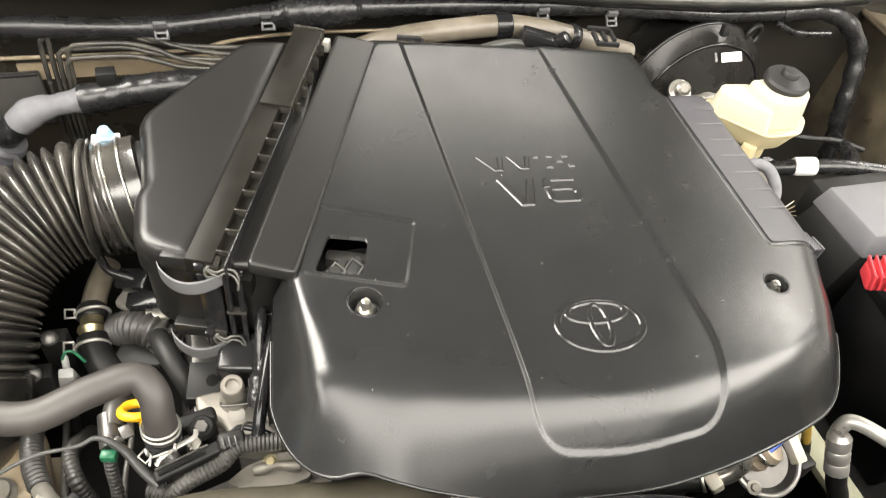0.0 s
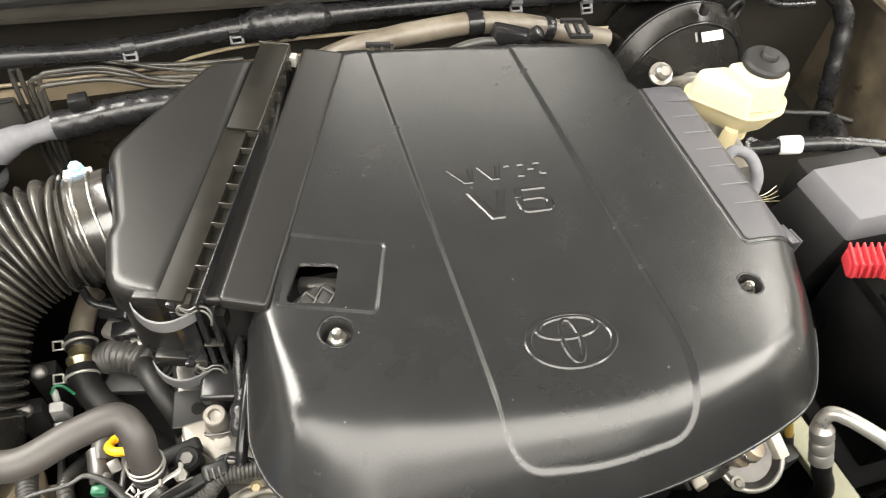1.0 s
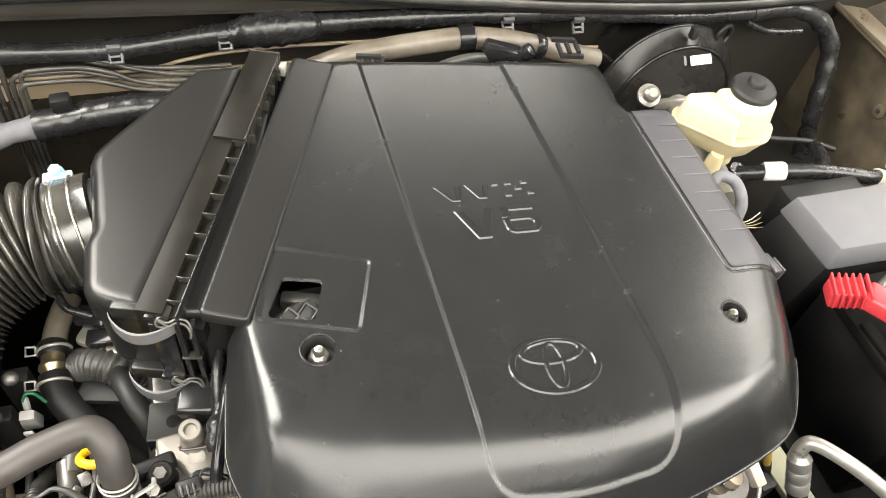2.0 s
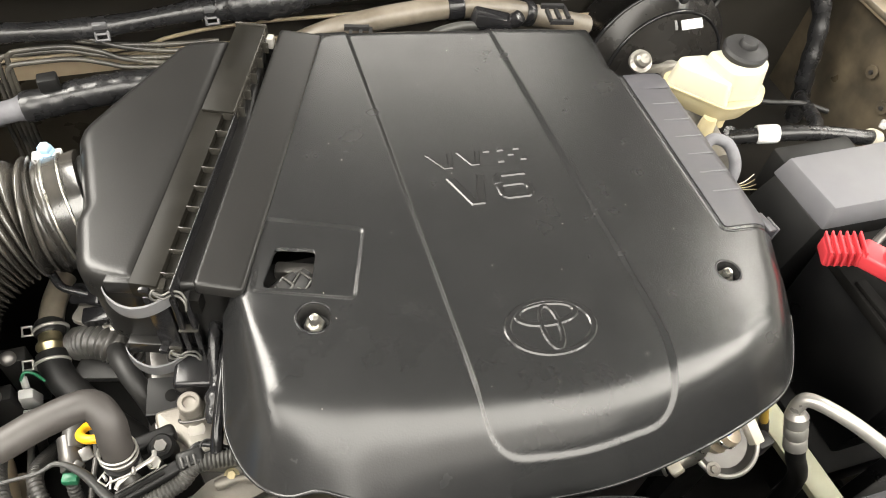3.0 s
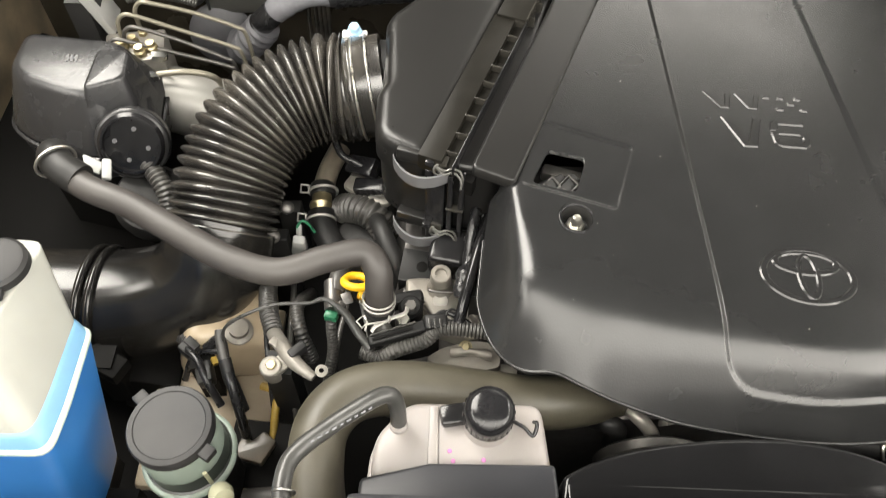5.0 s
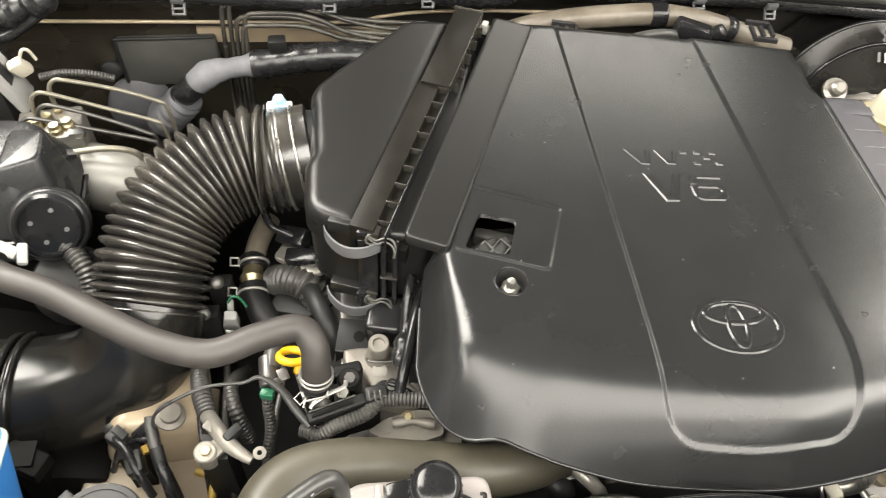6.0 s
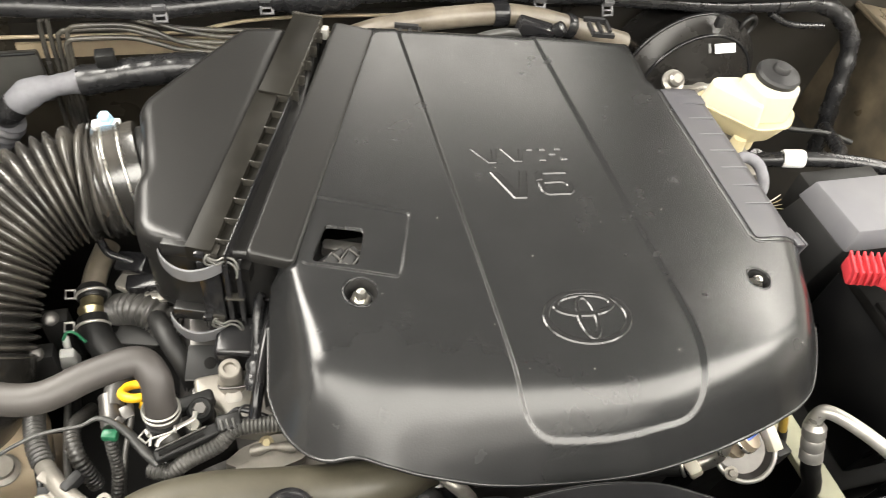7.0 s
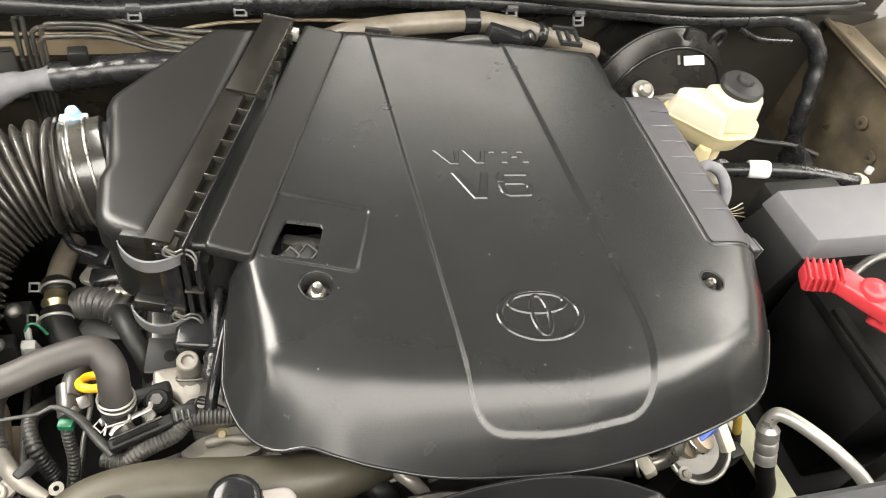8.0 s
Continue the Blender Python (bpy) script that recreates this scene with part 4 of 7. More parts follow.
part("end_clamp", ring((-0.447, 0.545, 0.940), (-0.6, 0.7, 0.1), 0.0225, 0.0018, 24), M_STEEL, breather)

# ---- dipstick ----
dip = thing("dipstick", (-0.10, 0.44, 0.72), "yellow plastic dipstick ring handle in a steel tube", "dipstick")
part("dipstick_tube", tube([(-0.088, 0.415, 0.72), (-0.095, 0.434, 0.78), (-0.0985, 0.438, 0.825)], 0.0062, 12), M_PALE, dip, "pale grey tube")
part("ring_handle", ring((-0.1068, 0.4525, 0.843), (0.10, 0.52, 0.84), 0.0152, 0.0049, 28), M_YELLOW, dip, "yellow ring handle")
part("handle_stem", box((-0.1000, 0.4415, 0.829), (0.012, 0.010, 0.014), (30, 20, 0)), M_YELLOW, dip, bevel=0.003)

# ---- radiator cover panel ----
front = thing("radiator_cover", (0.30, 0.05, 0.96), "dark grey plastic radiator cover panel with push clips", "radiator cover")
FRONT = rounded([(-0.176, -0.26), (0.86, -0.26), (0.86, 0.138), (-0.081, 0.156), (-0.081, 0.117), (-0.176, 0.117)], 0.006, 3)
RECESS = [(0.318, 0.058), (0.093, 0.068), (0.56, 0.048)]


def front_height(x, y):
    z = 1.015 - 0.0032 * step_up(0.120 - y, 0.018) - 0.05 * np.clip(0.10 - y, 0, 1) ** 1.5
    z = z - 0.003 * step_up(y - 0.150 + 0.02 * x, 0.006)
    for cx, cy in RECESS:
        z = z - 0.003 * step_up(0.021 - np.hypot(x - cx, (y - cy) * 0.95), 0.007)
    return z


true_normals(part("panel", sheet(FRONT, front_height, 0.0026, skirt=0.02), M_PANEL, front, sharp=60), front_height)


def push_clip(x, y, z, parent):
    clip = part("push_clip", lathe([(0.0122, -0.002), (0.0124, 0.0008), (0.0112, 0.0030), (0.0092, 0.0036), (0.0084, 0.0028), (0.0060, 0.0040), (0.001, 0.0048)], (x, y, z), (0.04, -0.10, 1), 24), M_CLIP, parent, "glossy dark push clip", sharp=60)
    return clip


for x in (-0.052, 0.1685, 0.384, 0.610):
    push_clip(x, 0.1355 - 0.012 * max(0, x - 0.1), 1.0155, front)
for x, y in RECESS:
    push_clip(x, y, float(front_height(np.array([x]), np.array([y]))[0]) + 0.0005, front)
sticker = thing("warning_label", (-0.02, 0.05, 1.006), "yellow and white warning label stuck on the radiator cover", "label")


def flat_label(x0, x1, y0, y1, lift, mat, parent, name, label=""):
    bm = bmesh.new()
    n = 6
    rows = [[bm.verts.new((x0 + (x1 - x0) * i / n, y, float(front_height(np.array([x0 + (x1 - x0) * i / n]), np.array([y]))[0]) + lift)) for i in range(n + 1)] for y in (y0, (y0 * 2 + y1) / 3, (y0 + y1 * 2) / 3, y1)]
    for a, b in zip(rows, rows[1:]):
        for k in range(n):
            bm.faces.new((a[k], a[k + 1], b[k + 1], b[k]))
    return part(name, bm, mat, parent, label)


base = flat_label(-0.088, 0.046, 0.015, 0.0912, 0.0006, M_LABEL_Y, sticker, "label_sheet", "yellow sheet")
flat_label(-0.085, -0.024, 0.019, 0.0755, 0.0010, M_WHITE, base, "white_field")
flat_label(-0.020, 0.043, 0.019, 0.0755, 0.0010, M_WHITE, base, "white_field")
for k in range(5):
    for x0 in (-0.083, -0.018):
        flat_label(x0, x0 + 0.048 + 0.004 * (k % 3), 0.069 - 0.009 * k, 0.0702 - 0.009 * k, 0.0014, M_PRINT, base, "print_bar")
for x0, x1 in ((-0.088, -0.068), (-0.023, -0.004)):
    flat_label(x0, x1, 0.0862, 0.0914, 0.0012, M_AMBER, base, "amber_block")
for x0, x1 in ((-0.083, -0.026), (-0.019, 0.042)):
    for j, y in enumerate((0.0778, 0.0805, 0.0832)):
        flat_label(x0, x1 - 0.004 * (j % 2), y, y + 0.0007, 0.0012, M_OLIVEPRINT, base, "print_bar")

# ---- radiator cap ----
cap = thing("radiator", (0.3, 0.12, 0.45), "aluminium radiator with silver filler cap and yellow label", "radiator")
part("core", box((0.31, 0.115, 0.70), (0.90, 0.035, 0.56)), M_ALU, cap, "finned aluminium core")
part("top_tank", box((0.31, 0.115, 0.975), (0.92, 0.05, 0.05)), M_BLACK, cap, "black plastic top tank", bevel=0.006)
neck = part("filler_neck", lathe([(0.018, -0.07), (0.018, 0.0), (0.020, 0.008), (0.020, 0.014)], (-0.128, 0.128, 1.008)), M_ALU, cap, "aluminium filler neck")
CAP_AT = (-0.130, 0.1240)


def leaned(bm):
    # the cap sits tipped a little backwards on its neck
    bmesh.ops.rotate(bm, cent=(CAP_AT[0], CAP_AT[1], 1.028), matrix=Matrix.Rotation(radians(-11), 3, "X"), verts=bm.verts)
    return bm


EARS = []
for k in range(96):
    a = 2 * math.pi * k / 96
    c, t = abs(math.cos(a)), abs(math.sin(a))
    r = 0.0228
    if c > 0.70:
        # an ear narrows from the disc to a blunt tip
        r = max(r, min(0.0355 / c, 0.0155 / (t + 0.30 * c)))
    EARS.append((CAP_AT[0] + r * math.cos(a + 0.06), CAP_AT[1] + r * math.sin(a + 0.06)))
capb = part("filler_cap", leaned(prism(EARS, 1.0290, 1.0340)), M_CAPMETAL, cap, "pressed silver cap with two ears", bevel=0.0018, segments=3)
part("cap_skirt", leaned(lathe([(0.0185, 0.0), (0.0195, 0.003), (0.0195, 0.008)], (*CAP_AT, 1.0215))), M_CAPMETAL, capb)
part("cap_dome", leaned(lathe([(0.0218, 0.0), (0.0212, 0.0018), (0.0198, 0.0024), (0.001, 0.0024)], (*CAP_AT, 1.0335), segs=40)), M_CAPMETAL, capb)
disc = part("cap_label", leaned(lathe([(0.0190, 0.0), (0.0190, 0.0007), (0.001, 0.0007)], (*CAP_AT, 1.0360), segs=40)), M_LABEL_Y, capb, "yellow round label with dark print")
jot = random.Random(11)
for y, half, d in ((0.0155, 0.0070, 0.0030), (0.0118, 0.0120, 0.0026), (-0.0062, 0.0150, 0.0034), (-0.0098, 0.0135, 0.0030), (-0.0134, 0.0105, 0.0028)):
    x = -half
    while x < half:
        w = jot.uniform(0.0012, 0.0034)
        part("print_mark", leaned(box((CAP_AT[0] + x + w / 2, CAP_AT[1] + y + jot.uniform(-0.0005, 0.0005), 1.0369), (w, d * jot.uniform(0.8, 1.2), 0.0003))), M_PRINT if jot.random() < 0.22 else M_AMBER, disc)
        x += w + jot.uniform(0.0, 0.0006)

# ---- radiator hose ----
rh = thing("radiator_hose", (-0.12, 0.15, 0.78), "olive-grey rubber upper radiator hose", "hose")
part("hose", tube([(-0.118, 0.135, 0.78), (-0.118, 0.142, 0.83), (-0.120, 0.168, 0.870), (-0.126, 0.215, 0.888), (-0.122, 0.258, 0.892), (-0.095, 0.289, 0.891), (-0.041, 0.299, 0.888), (0.03, 0.294, 0.881), (0.09, 0.291, 0.873), (0.14, 0.302, 0.856), (0.19, 0.325, 0.83)], 0.0275, 22, 8), M_RADHOSE, rh)
part("hose_clamp", ring((-0.118, 0.137, 0.80), (0, 0.1, 1), 0.029, 0.003, 30), M_STEEL, rh, "steel hose clamp")

# ---- overflow hose ----
of = thing("overflow_hose", (-0.128, 0.16, 0.985), "thin grey overflow hose from radiator neck to coolant tank", "hose")
part("hose", tube([(-0.131, 0.148, 1.006), (-0.133, 0.165, 1.006), (-0.128, 0.188, 1.002), (-0.102, 0.213, 1.000), (-0.067, 0.238, 1.000), (-0.053, 0.244, 0.996), (-0.047, 0.241, 0.982), (-0.046, 0.237, 0.955)], 0.0075, 14, 8), M_CLEARHOSE, of)
for k in range(9):
    part("print_bar", box((-0.1125 + 0.0056 * k, 0.1985 + 0.0036 * k, 1.0080 - 0.0001 * k), (0.0030 + 0.0012 * (k % 2), 0.0014, 0.0010), (0, 0, 33)), M_LIDGREY, of, "faint pale print")
part("hose_clip", ring((-0.131, 0.158, 1.006), (0, 1, 0), 0.0085, 0.0012, 18), M_CHROME, of)

# ---- coolant tank ----
tank = thing("coolant_tank", (0.01, 0.22, 0.75), "milky white plastic coolant tank with black cap", "coolant tank")
TANK = rounded([(-0.073, 0.185), (-0.070, 0.228), (-0.040, 0.262), (0.088, 0.262), (0.094, 0.185)], 0.014, 5)
part("tank_body", prism(TANK, 0.70, 0.945, 0.965), M_MILK, tank, bevel=0.008, segments=3)
part("tank_lip", prism([(0.01 + (x - 0.01) * 1.035, 0.222 + (y - 0.222) * 1.03) for x, y in TANK], 0.904, 0.911), M_MILK, tank, "thick moulded rim", bevel=0.003, segments=3)
part("tank_rib", prism(rounded([(-0.020, 0.195), (-0.018, 0.256), (-0.010, 0.256), (-0.010, 0.195)], 0.002), 0.90, 0.9475), M_MILK, tank, bevel=0.002)
part("tank_neck", lathe([(0.024, 0.0), (0.021, 0.006), (0.019, 0.02)], (0.034, 0.240, 0.942)), M_MILK, tank)
tcap = part("tank_cap", lathe([(0.021, 0.0), (0.0228, 0.002), (0.0228, 0.016), (0.0222, 0.021), (0.0200, 0.0250), (0.0150, 0.0275), (0.008, 0.0288), (0.001, 0.0290)], (0.034, 0.241, 0.957), (0, -0.06, 1), 40), M_GLOSS, tank, "glossy black domed cap", sharp=60)
for k in range(24):
    a = 2 * math.pi * k / 24
    part("cap_rib", box((0.034 + 0.0232 * math.cos(a), 0.241 + 0.0232 * math.sin(a), 0.966), (0.0008, 0.0016, 0.012), (0, 0, math.degrees(a))), M_GLOSS, tcap)
part("cap_tether", tube([(0.055, 0.235, 0.965), (0.066, 0.232, 0.957), (0.074, 0.226, 0.953), (0.078, 0.236, 0.956), (0.076, 0.240, 0.950)], 0.0018, 8), M_GLOSS, tank, "black cap tether")
part("tank_strap", box((0.006, 0.246, 0.950), (0.03, 0.02, 0.012), (0, 0, 10)), M_GLOSS, tank, bevel=0.004)
part("tank_nipple", lathe([(0.0095, 0), (0.0080, 0.010), (0.006, 0.012)], (-0.046, 0.237, 0.938)), M_MILK, tank)
for x, y in ((0.000, 0.214), (0.003, 0.205), (0.030, 0.206)):
    part("stain", lathe([(0.0022, 0), (0.0018, 0.0006), (0.0002, 0.0006)], (x, y, 0.9452), segs=10), M_PINK, tank, "small pink coolant stain")

# ---- fan shroud ----
shroud = thing("fan_shroud", (0.25, 0.17, 0.72), "black plastic radiator fan shroud behind the radiator cover", "fan shroud")
part("shroud_wall", box((0.31, 0.125, 0.72), (0.95, 0.03, 0.50)), M_GLOSS, shroud)
ARC = smooth_line([(0.098, 0.190, 0), (0.125, 0.203, 0), (0.170, 0.216, 0), (0.241, 0.225, 0), (0.310, 0.2245, 0), (0.370, 0.212, 0), (0.415, 0.190, 0)], 6)
part("shroud_hood", prism([(p.x, p.y) for p in ARC] + [(0.425, 0.160), (0.092, 0.160)], 0.70, 0.955), M_SHROUD, shroud, "rounded black hood of the shroud", bevel=0.010, segments=3)
part("shroud_lip", prism([(0.10, 0.150), (0.44, 0.143), (0.43, 0.176), (0.10, 0.184)], 0.93, 0.957), M_SHROUD, shroud, bevel=0.003)
part("tank_bracket", prism([(-0.080, 0.150), (0.094, 0.150), (0.092, 0.198), (-0.018, 0.198), (-0.078, 0.184)], 0.90, 0.9625, 0.985), M_PANEL, shroud, "dark grey plate before the coolant tank", bevel=0.004, segments=3)

# ---- power steering tank ----
ps = thing("power_steering_tank", (-0.26, 0.246, 0.70), "pale green translucent power steering tank with grey cap", "fluid tank")
part("tank_body", lathe([(0.030, -0.10), (0.040, -0.075), (0.046, -0.070), (0.046, -0.062), (0.041, -0.060), (0.040, -0.034)], (-0.262, 0.244, 0.905)), M_FLUID, ps, "dark fluid in the lower half")
part("tank_top", lathe([(0.0405, -0.037), (0.0398, -0.012), (0.0375, -0.002), (0.030, 0.0)], (-0.262, 0.244, 0.905)), M_GREENISH, ps, "pale green upper half")
pcap = part("tank_cap", lathe([(0.0385, 0.0), (0.0405, 0.002), (0.0405, 0.011), (0.039, 0.014), (0.034, 0.0145), (0.033, 0.0135), (0.001, 0.0135)], (-0.262, 0.245, 0.904), segs=40), M_CAP, ps, "flat dark grey screw cap")
for a in (-32, 140):
    part("cap_tab", box((-0.262 + 0.043 * math.cos(radians(a)), 0.245 + 0.043 * math.sin(radians(a)), 0.910), (0.016, 0.014, 0.010), (0, 0, a)), M_CAP, pcap, bevel=0.002)
part("tank_seam", box((-0.233, 0.213, 0.862), (0.003, 0.004, 0.030), (0, 0, -45)), M_OLIVE, ps, "pale moulding seam")
part("outlet", lathe([(0.011, 0), (0.012, 0.006), (0.010, 0.014), (0.002, 0.016)], (-0.218, 0.198, 0.868), (0.5, -0.6, 0.5), 16), M_OLIVE, ps, "tan round outlet")
part("tank_flange", ring((-0.262, 0.244, 0.840), (0, 0, 1), 0.0440, 0.0042, 40), M_GREENISH, ps, "pale bottom flange")
part("foot", box((-0.262, 0.25, 0.76), (0.05, 0.05, 0.12)), M_BLACK, ps)
part("side_lug", box((-0.303, 0.246, 0.86), (0.02, 0.02, 0.012), (0, 0, 20)), M_GREENISH, ps, bevel=0.003)

# ---- washer tank ----
wash = thing("washer_tank", (-0.42, 0.27, 0.70), "milky washer tank half full of blue fluid", "washer tank")


def tapered(lo, hi, z0, z1):
    bm = bmesh.new()
    a = [bm.verts.new((x, y, z0)) for x, y in lo]
    b = [bm.verts.new((x, y, z1)) for x, y in hi]
    n = len(lo)
    for k in range(n):
        bm.faces.new((a[k], a[(k + 1) % n], b[(k + 1) % n], b[k]))
    bm.faces.new(a)
    bm.faces.new(b)
    return bm


def blend_ring(a, b, t):
    return [(p[0] + (q[0] - p[0]) * t, p[1] + (q[1] - p[1]) * t) for p, q in zip(a, b)]


WASH_LOW = rounded([(-0.58, 0.172), (-0.366, 0.173), (-0.352, 0.205), (-0.352, 0.262), (-0.58, 0.275)], 0.014, 4)
WASH_SEAM = rounded([(-0.58, 0.203), (-0.350, 0.205), (-0.346, 0.25), (-0.346, 0.333), (-0.58, 0.345)], 0.014, 4)
WASH_SHOULDER = rounded([(-0.58, 0.216), (-0.364, 0.217), (-0.360, 0.25), (-0.358, 0.338), (-0.58, 0.352)], 0.014, 4)
WASH_TOP = rounded([(-0.58, 0.262), (-0.402, 0.264), (-0.396, 0.30), (-0.378, 0.384), (-0.58, 0.396)], 0.014, 4)
part("tank_fluid", tapered(WASH_LOW, blend_ring(WASH_SEAM, WASH_SHOULDER, 0.22), 0.795, 0.943), M_BLUEFLUID, wash, "blue fluid behind the plastic wall", bevel=0.005, segments=3)
part("tank_seam", tapered(WASH_SEAM, WASH_SEAM, 0.9405, 0.9455), M_SEAMPALE, wash, "pale weld seam", bevel=0.002, segments=3)
part("tank_rim", tapered(blend_ring(WASH_SEAM, WASH_SHOULDER, 0.25), WASH_SHOULDER, 0.944, 0.958), M_PALEBLUE, wash, "pale blue shoulder", bevel=0.003, segments=3)
part("tank_body", tapered(blend_ring(WASH_SHOULDER, WASH_TOP, 0.02), WASH_TOP, 0.956, 1.016), M_MILK2, wash, "milky white upper half", bevel=0.012, segments=4)
part("tank_foot", box((-0.43, 0.200, 0.80), (0.10, 0.05, 0.04)), M_BLUEFLUID, wash, bevel=0.006)
wcap = part("tank_cap", lathe([(0.026, 0.0), (0.028, 0.002), (0.028, 0.010), (0.025, 0.013), (0.022, 0.012), (0.001, 0.012)], (-0.410, 0.352, 1.0155), (0, 0, 1), 36), M_CAP, wash, "dark grey flip cap")
part("cap_tab", box((-0.404, 0.321, 1.021), (0.018, 0.012, 0.006), (0, 0, 10)), M_CAP, wcap, bevel=0.002)
part("tank_base", box((-0.47, 0.235, 0.74), (0.16, 0.10, 0.12)), M_BLACK, wash)
part("tank_bolt", lathe([(0.012, 0), (0.012, 0.003), (0.008, 0.006), (0.002, 0.006)], (-0.338, 0.190, 0.800), (0, 0, 1), 18), M_DARKSTEEL, wash, "dark mounting bolt")
part("bolt_plate", box((-0.345, 0.195, 0.785), (0.05, 0.05, 0.03)), M_BLACK_SHADE, wash)

# hose loop near the washer tank
loop = thing("black_hose", (-0.37, 0.10, 0.95), "thin black hose bent beside the washer tank", "hose")
part("hose", tube([(-0.42, 0.155, 0.98), (-0.385, 0.150, 0.995), (-0.362, 0.142, 0.985), (-0.352, 0.122, 0.965), (-0.352, 0.100, 0.955)], 0.008, 12), M_BLACK, loop)
part("hose", tube([(-0.42, 0.142, 0.97), (-0.395, 0.135, 0.985), (-0.376, 0.128, 0.975), (-0.368, 0.108, 0.957)], 0.008, 12), M_BLACK, loop)

# ---- aluminium line bracket, wiring low left of the engine ----
br = thing("line_bracket", (-0.19, 0.35, 0.70), "bare aluminium pipe end with clamp bracket", "pipe bracket")
part("pipe_end", tube([(-0.203, 0.402, 0.806), (-0.190, 0.380, 0.822), (-0.172, 0.356, 0.828), (-0.158, 0.344, 0.828), (-0.147, 0.337, 0.826)], lambda u, q: 0.0092 - 0.0042 * max(0, (u - 0.55) / 0.45) ** 1.5, 16, 6), M_CASTING, br, "aluminium pipe end")
eyelet = part("eyelet", lathe([(0.0028, 0.002), (0.0070, 0.002), (0.0072, 0.0), (0.0028, 0.0)], (-0.139, 0.3435, 0.829), (0.05, -0.2, 1), 20), M_CASTING, br, "pale eyelet with a small hole", sharp=40)
# black disc over the eyelet stands for its shaded bore
part("eyelet_hole", lathe([(0.0028, 0.0), (0.001, 0.0)], (-0.1389, 0.3431, 0.8314), (0.05, -0.2, 1), 14), M_BLACK_SHADE, eyelet, "black disc for the shaded hole")
part("clamp_plate", prism(rounded([(-0.208, 0.346), (-0.192, 0.336), (-0.164, 0.366), (-0.178, 0.380)], 0.008), 0.817, 0.824), M_CASTING, br, bevel=0.0015)
part("clamp_tab", box((-0.194, 0.377, 0.828), (0.016, 0.010, 0.006), (0, 10, -35)), M_CASTING, br, bevel=0.002)
part("clamp_pad", box((-0.168, 0.366, 0.832), (0.011, 0.022, 0.016), (0, 0, -45)), M_CAP, br, "grey rubber clamp pad", bevel=0.003)
part("bolt_barrel", lathe([(0.0125, -0.020), (0.0125, -0.002), (0.0122, 0.0), (0.0122, 0.004), (0.0105, 0.0055), (0.001, 0.0055)], (-0.197, 0.350, 0.823), (0, -0.1, 1), 26), M_CASTING, br, "pale bolt seat", sharp=40)
hexbolt("bolt", (-0.196, 0.350, 0.828), (0, -0.1, 1), 0.0062, 0.004, M_BRASS, br)
part("post", box((-0.19, 0.36, 0.73), (0.03, 0.03, 0.17)), M_BLACK, br)



def wire_run(name, at, pts, r, mat, label, category, ribs=0.0, group="", segs=10):
    t = thing(name, at, label, category, group)
    if ribs:
        part("loom", ribbed(pts, r * 0.86, r, ribs, segs, 1.0), mat, t)
    else:
        part("cable", tube(pts, r, segs), mat, t)
    return t


wire_run("wiring_loom", (-0.21, 0.42, 0.70), [(-0.236, 0.53, 0.73), (-0.224, 0.475, 0.782), (-0.214, 0.432, 0.802), (-0.203, 0.402, 0.808)], 0.0118, M_LOOM, "thick black ribbed wiring loom beside the engine", "wiring loom", 0.0055)
wire_run("wiring_loom", (-0.19, 0.45, 0.70), [(-0.185, 0.52, 0.70), (-0.187, 0.46, 0.77), (-0.178, 0.42, 0.78), (-0.165, 0.40, 0.74)], 0.009, M_LOOM, "black ribbed wiring loom beside the engine", "wiring loom", 0.005)
wire_run("wiring_loom", (-0.14, 0.40, 0.70), [(-0.134, 0.413, 0.832), (-0.135, 0.405, 0.815), (-0.135, 0.392, 0.785), (-0.142, 0.372, 0.75), (-0.145, 0.36, 0.70)], 0.0068, M_LOOM, "thin ribbed loom hanging from a grey connector", "wiring loom", 0.005)
wire_run("engine_loom", (0.0, 0.36, 0.82), [(0.065, 0.372, 0.862), (0.041, 0.376, 0.866), (0.0, 0.379, 0.867), (-0.014, 0.376, 0.864), (-0.026, 0.368, 0.858), (-0.056, 0.359, 0.853), (-0.075, 0.355, 0.843), (-0.095, 0.362, 0.842)], 0.0088, M_LOOM, "ribbed grey-black loom running along the engine front", "wiring loom", 0.0040, segs=16)
gw = thing("grey_cable", (-0.14, 0.41, 0.82), "light grey cable arching to a connector on the engine", "cable")
part("cable", tube([(-0.262, 0.390, 0.800), (-0.252, 0.391, 0.838), (-0.226, 0.398, 0.857), (-0.193, 0.408, 0.863), (-0.157, 0.411, 0.862), (-0.139, 0.417, 0.861), (-0.116, 0.402, 0.858), (-0.098, 0.378, 0.852), (-0.084, 0.362, 0.848)], lambda u, s: 0.0020 + 0.0030 * max(0, min(1, (u - 0.62) * 5)), 12), M_CLEARHOSE, gw)
part("plug", box((-0.122, 0.412, 0.853), (0.010, 0.012, 0.010), (0, 10, -40)), M_DARKSTEEL, gw, "dull steel plug", bevel=0.002)
part("sleeve_end", lathe([(0.0108, -0.030), (0.0112, -0.010), (0.0112, 0.004), (0.0098, 0.006)], (-0.132, 0.424, 0.836), (0.1, -0.95, -0.1), 18), M_DARKSTEEL, gw, "dull steel sleeve")
part("sleeve_hose", tube([(-0.131, 0.440, 0.838), (-0.129, 0.462, 0.838), (-0.124, 0.490, 0.82), (-0.120, 0.51, 0.78)], 0.0108, 16), M_LOOM, gw, "dark hose behind the sleeve")
part("bracket_tab", box((-0.1165, 0.430, 0.842), (0.012, 0.014, 0.003), (15, 0, 20)), M_DARKSTEEL, gw, bevel=0.0008)
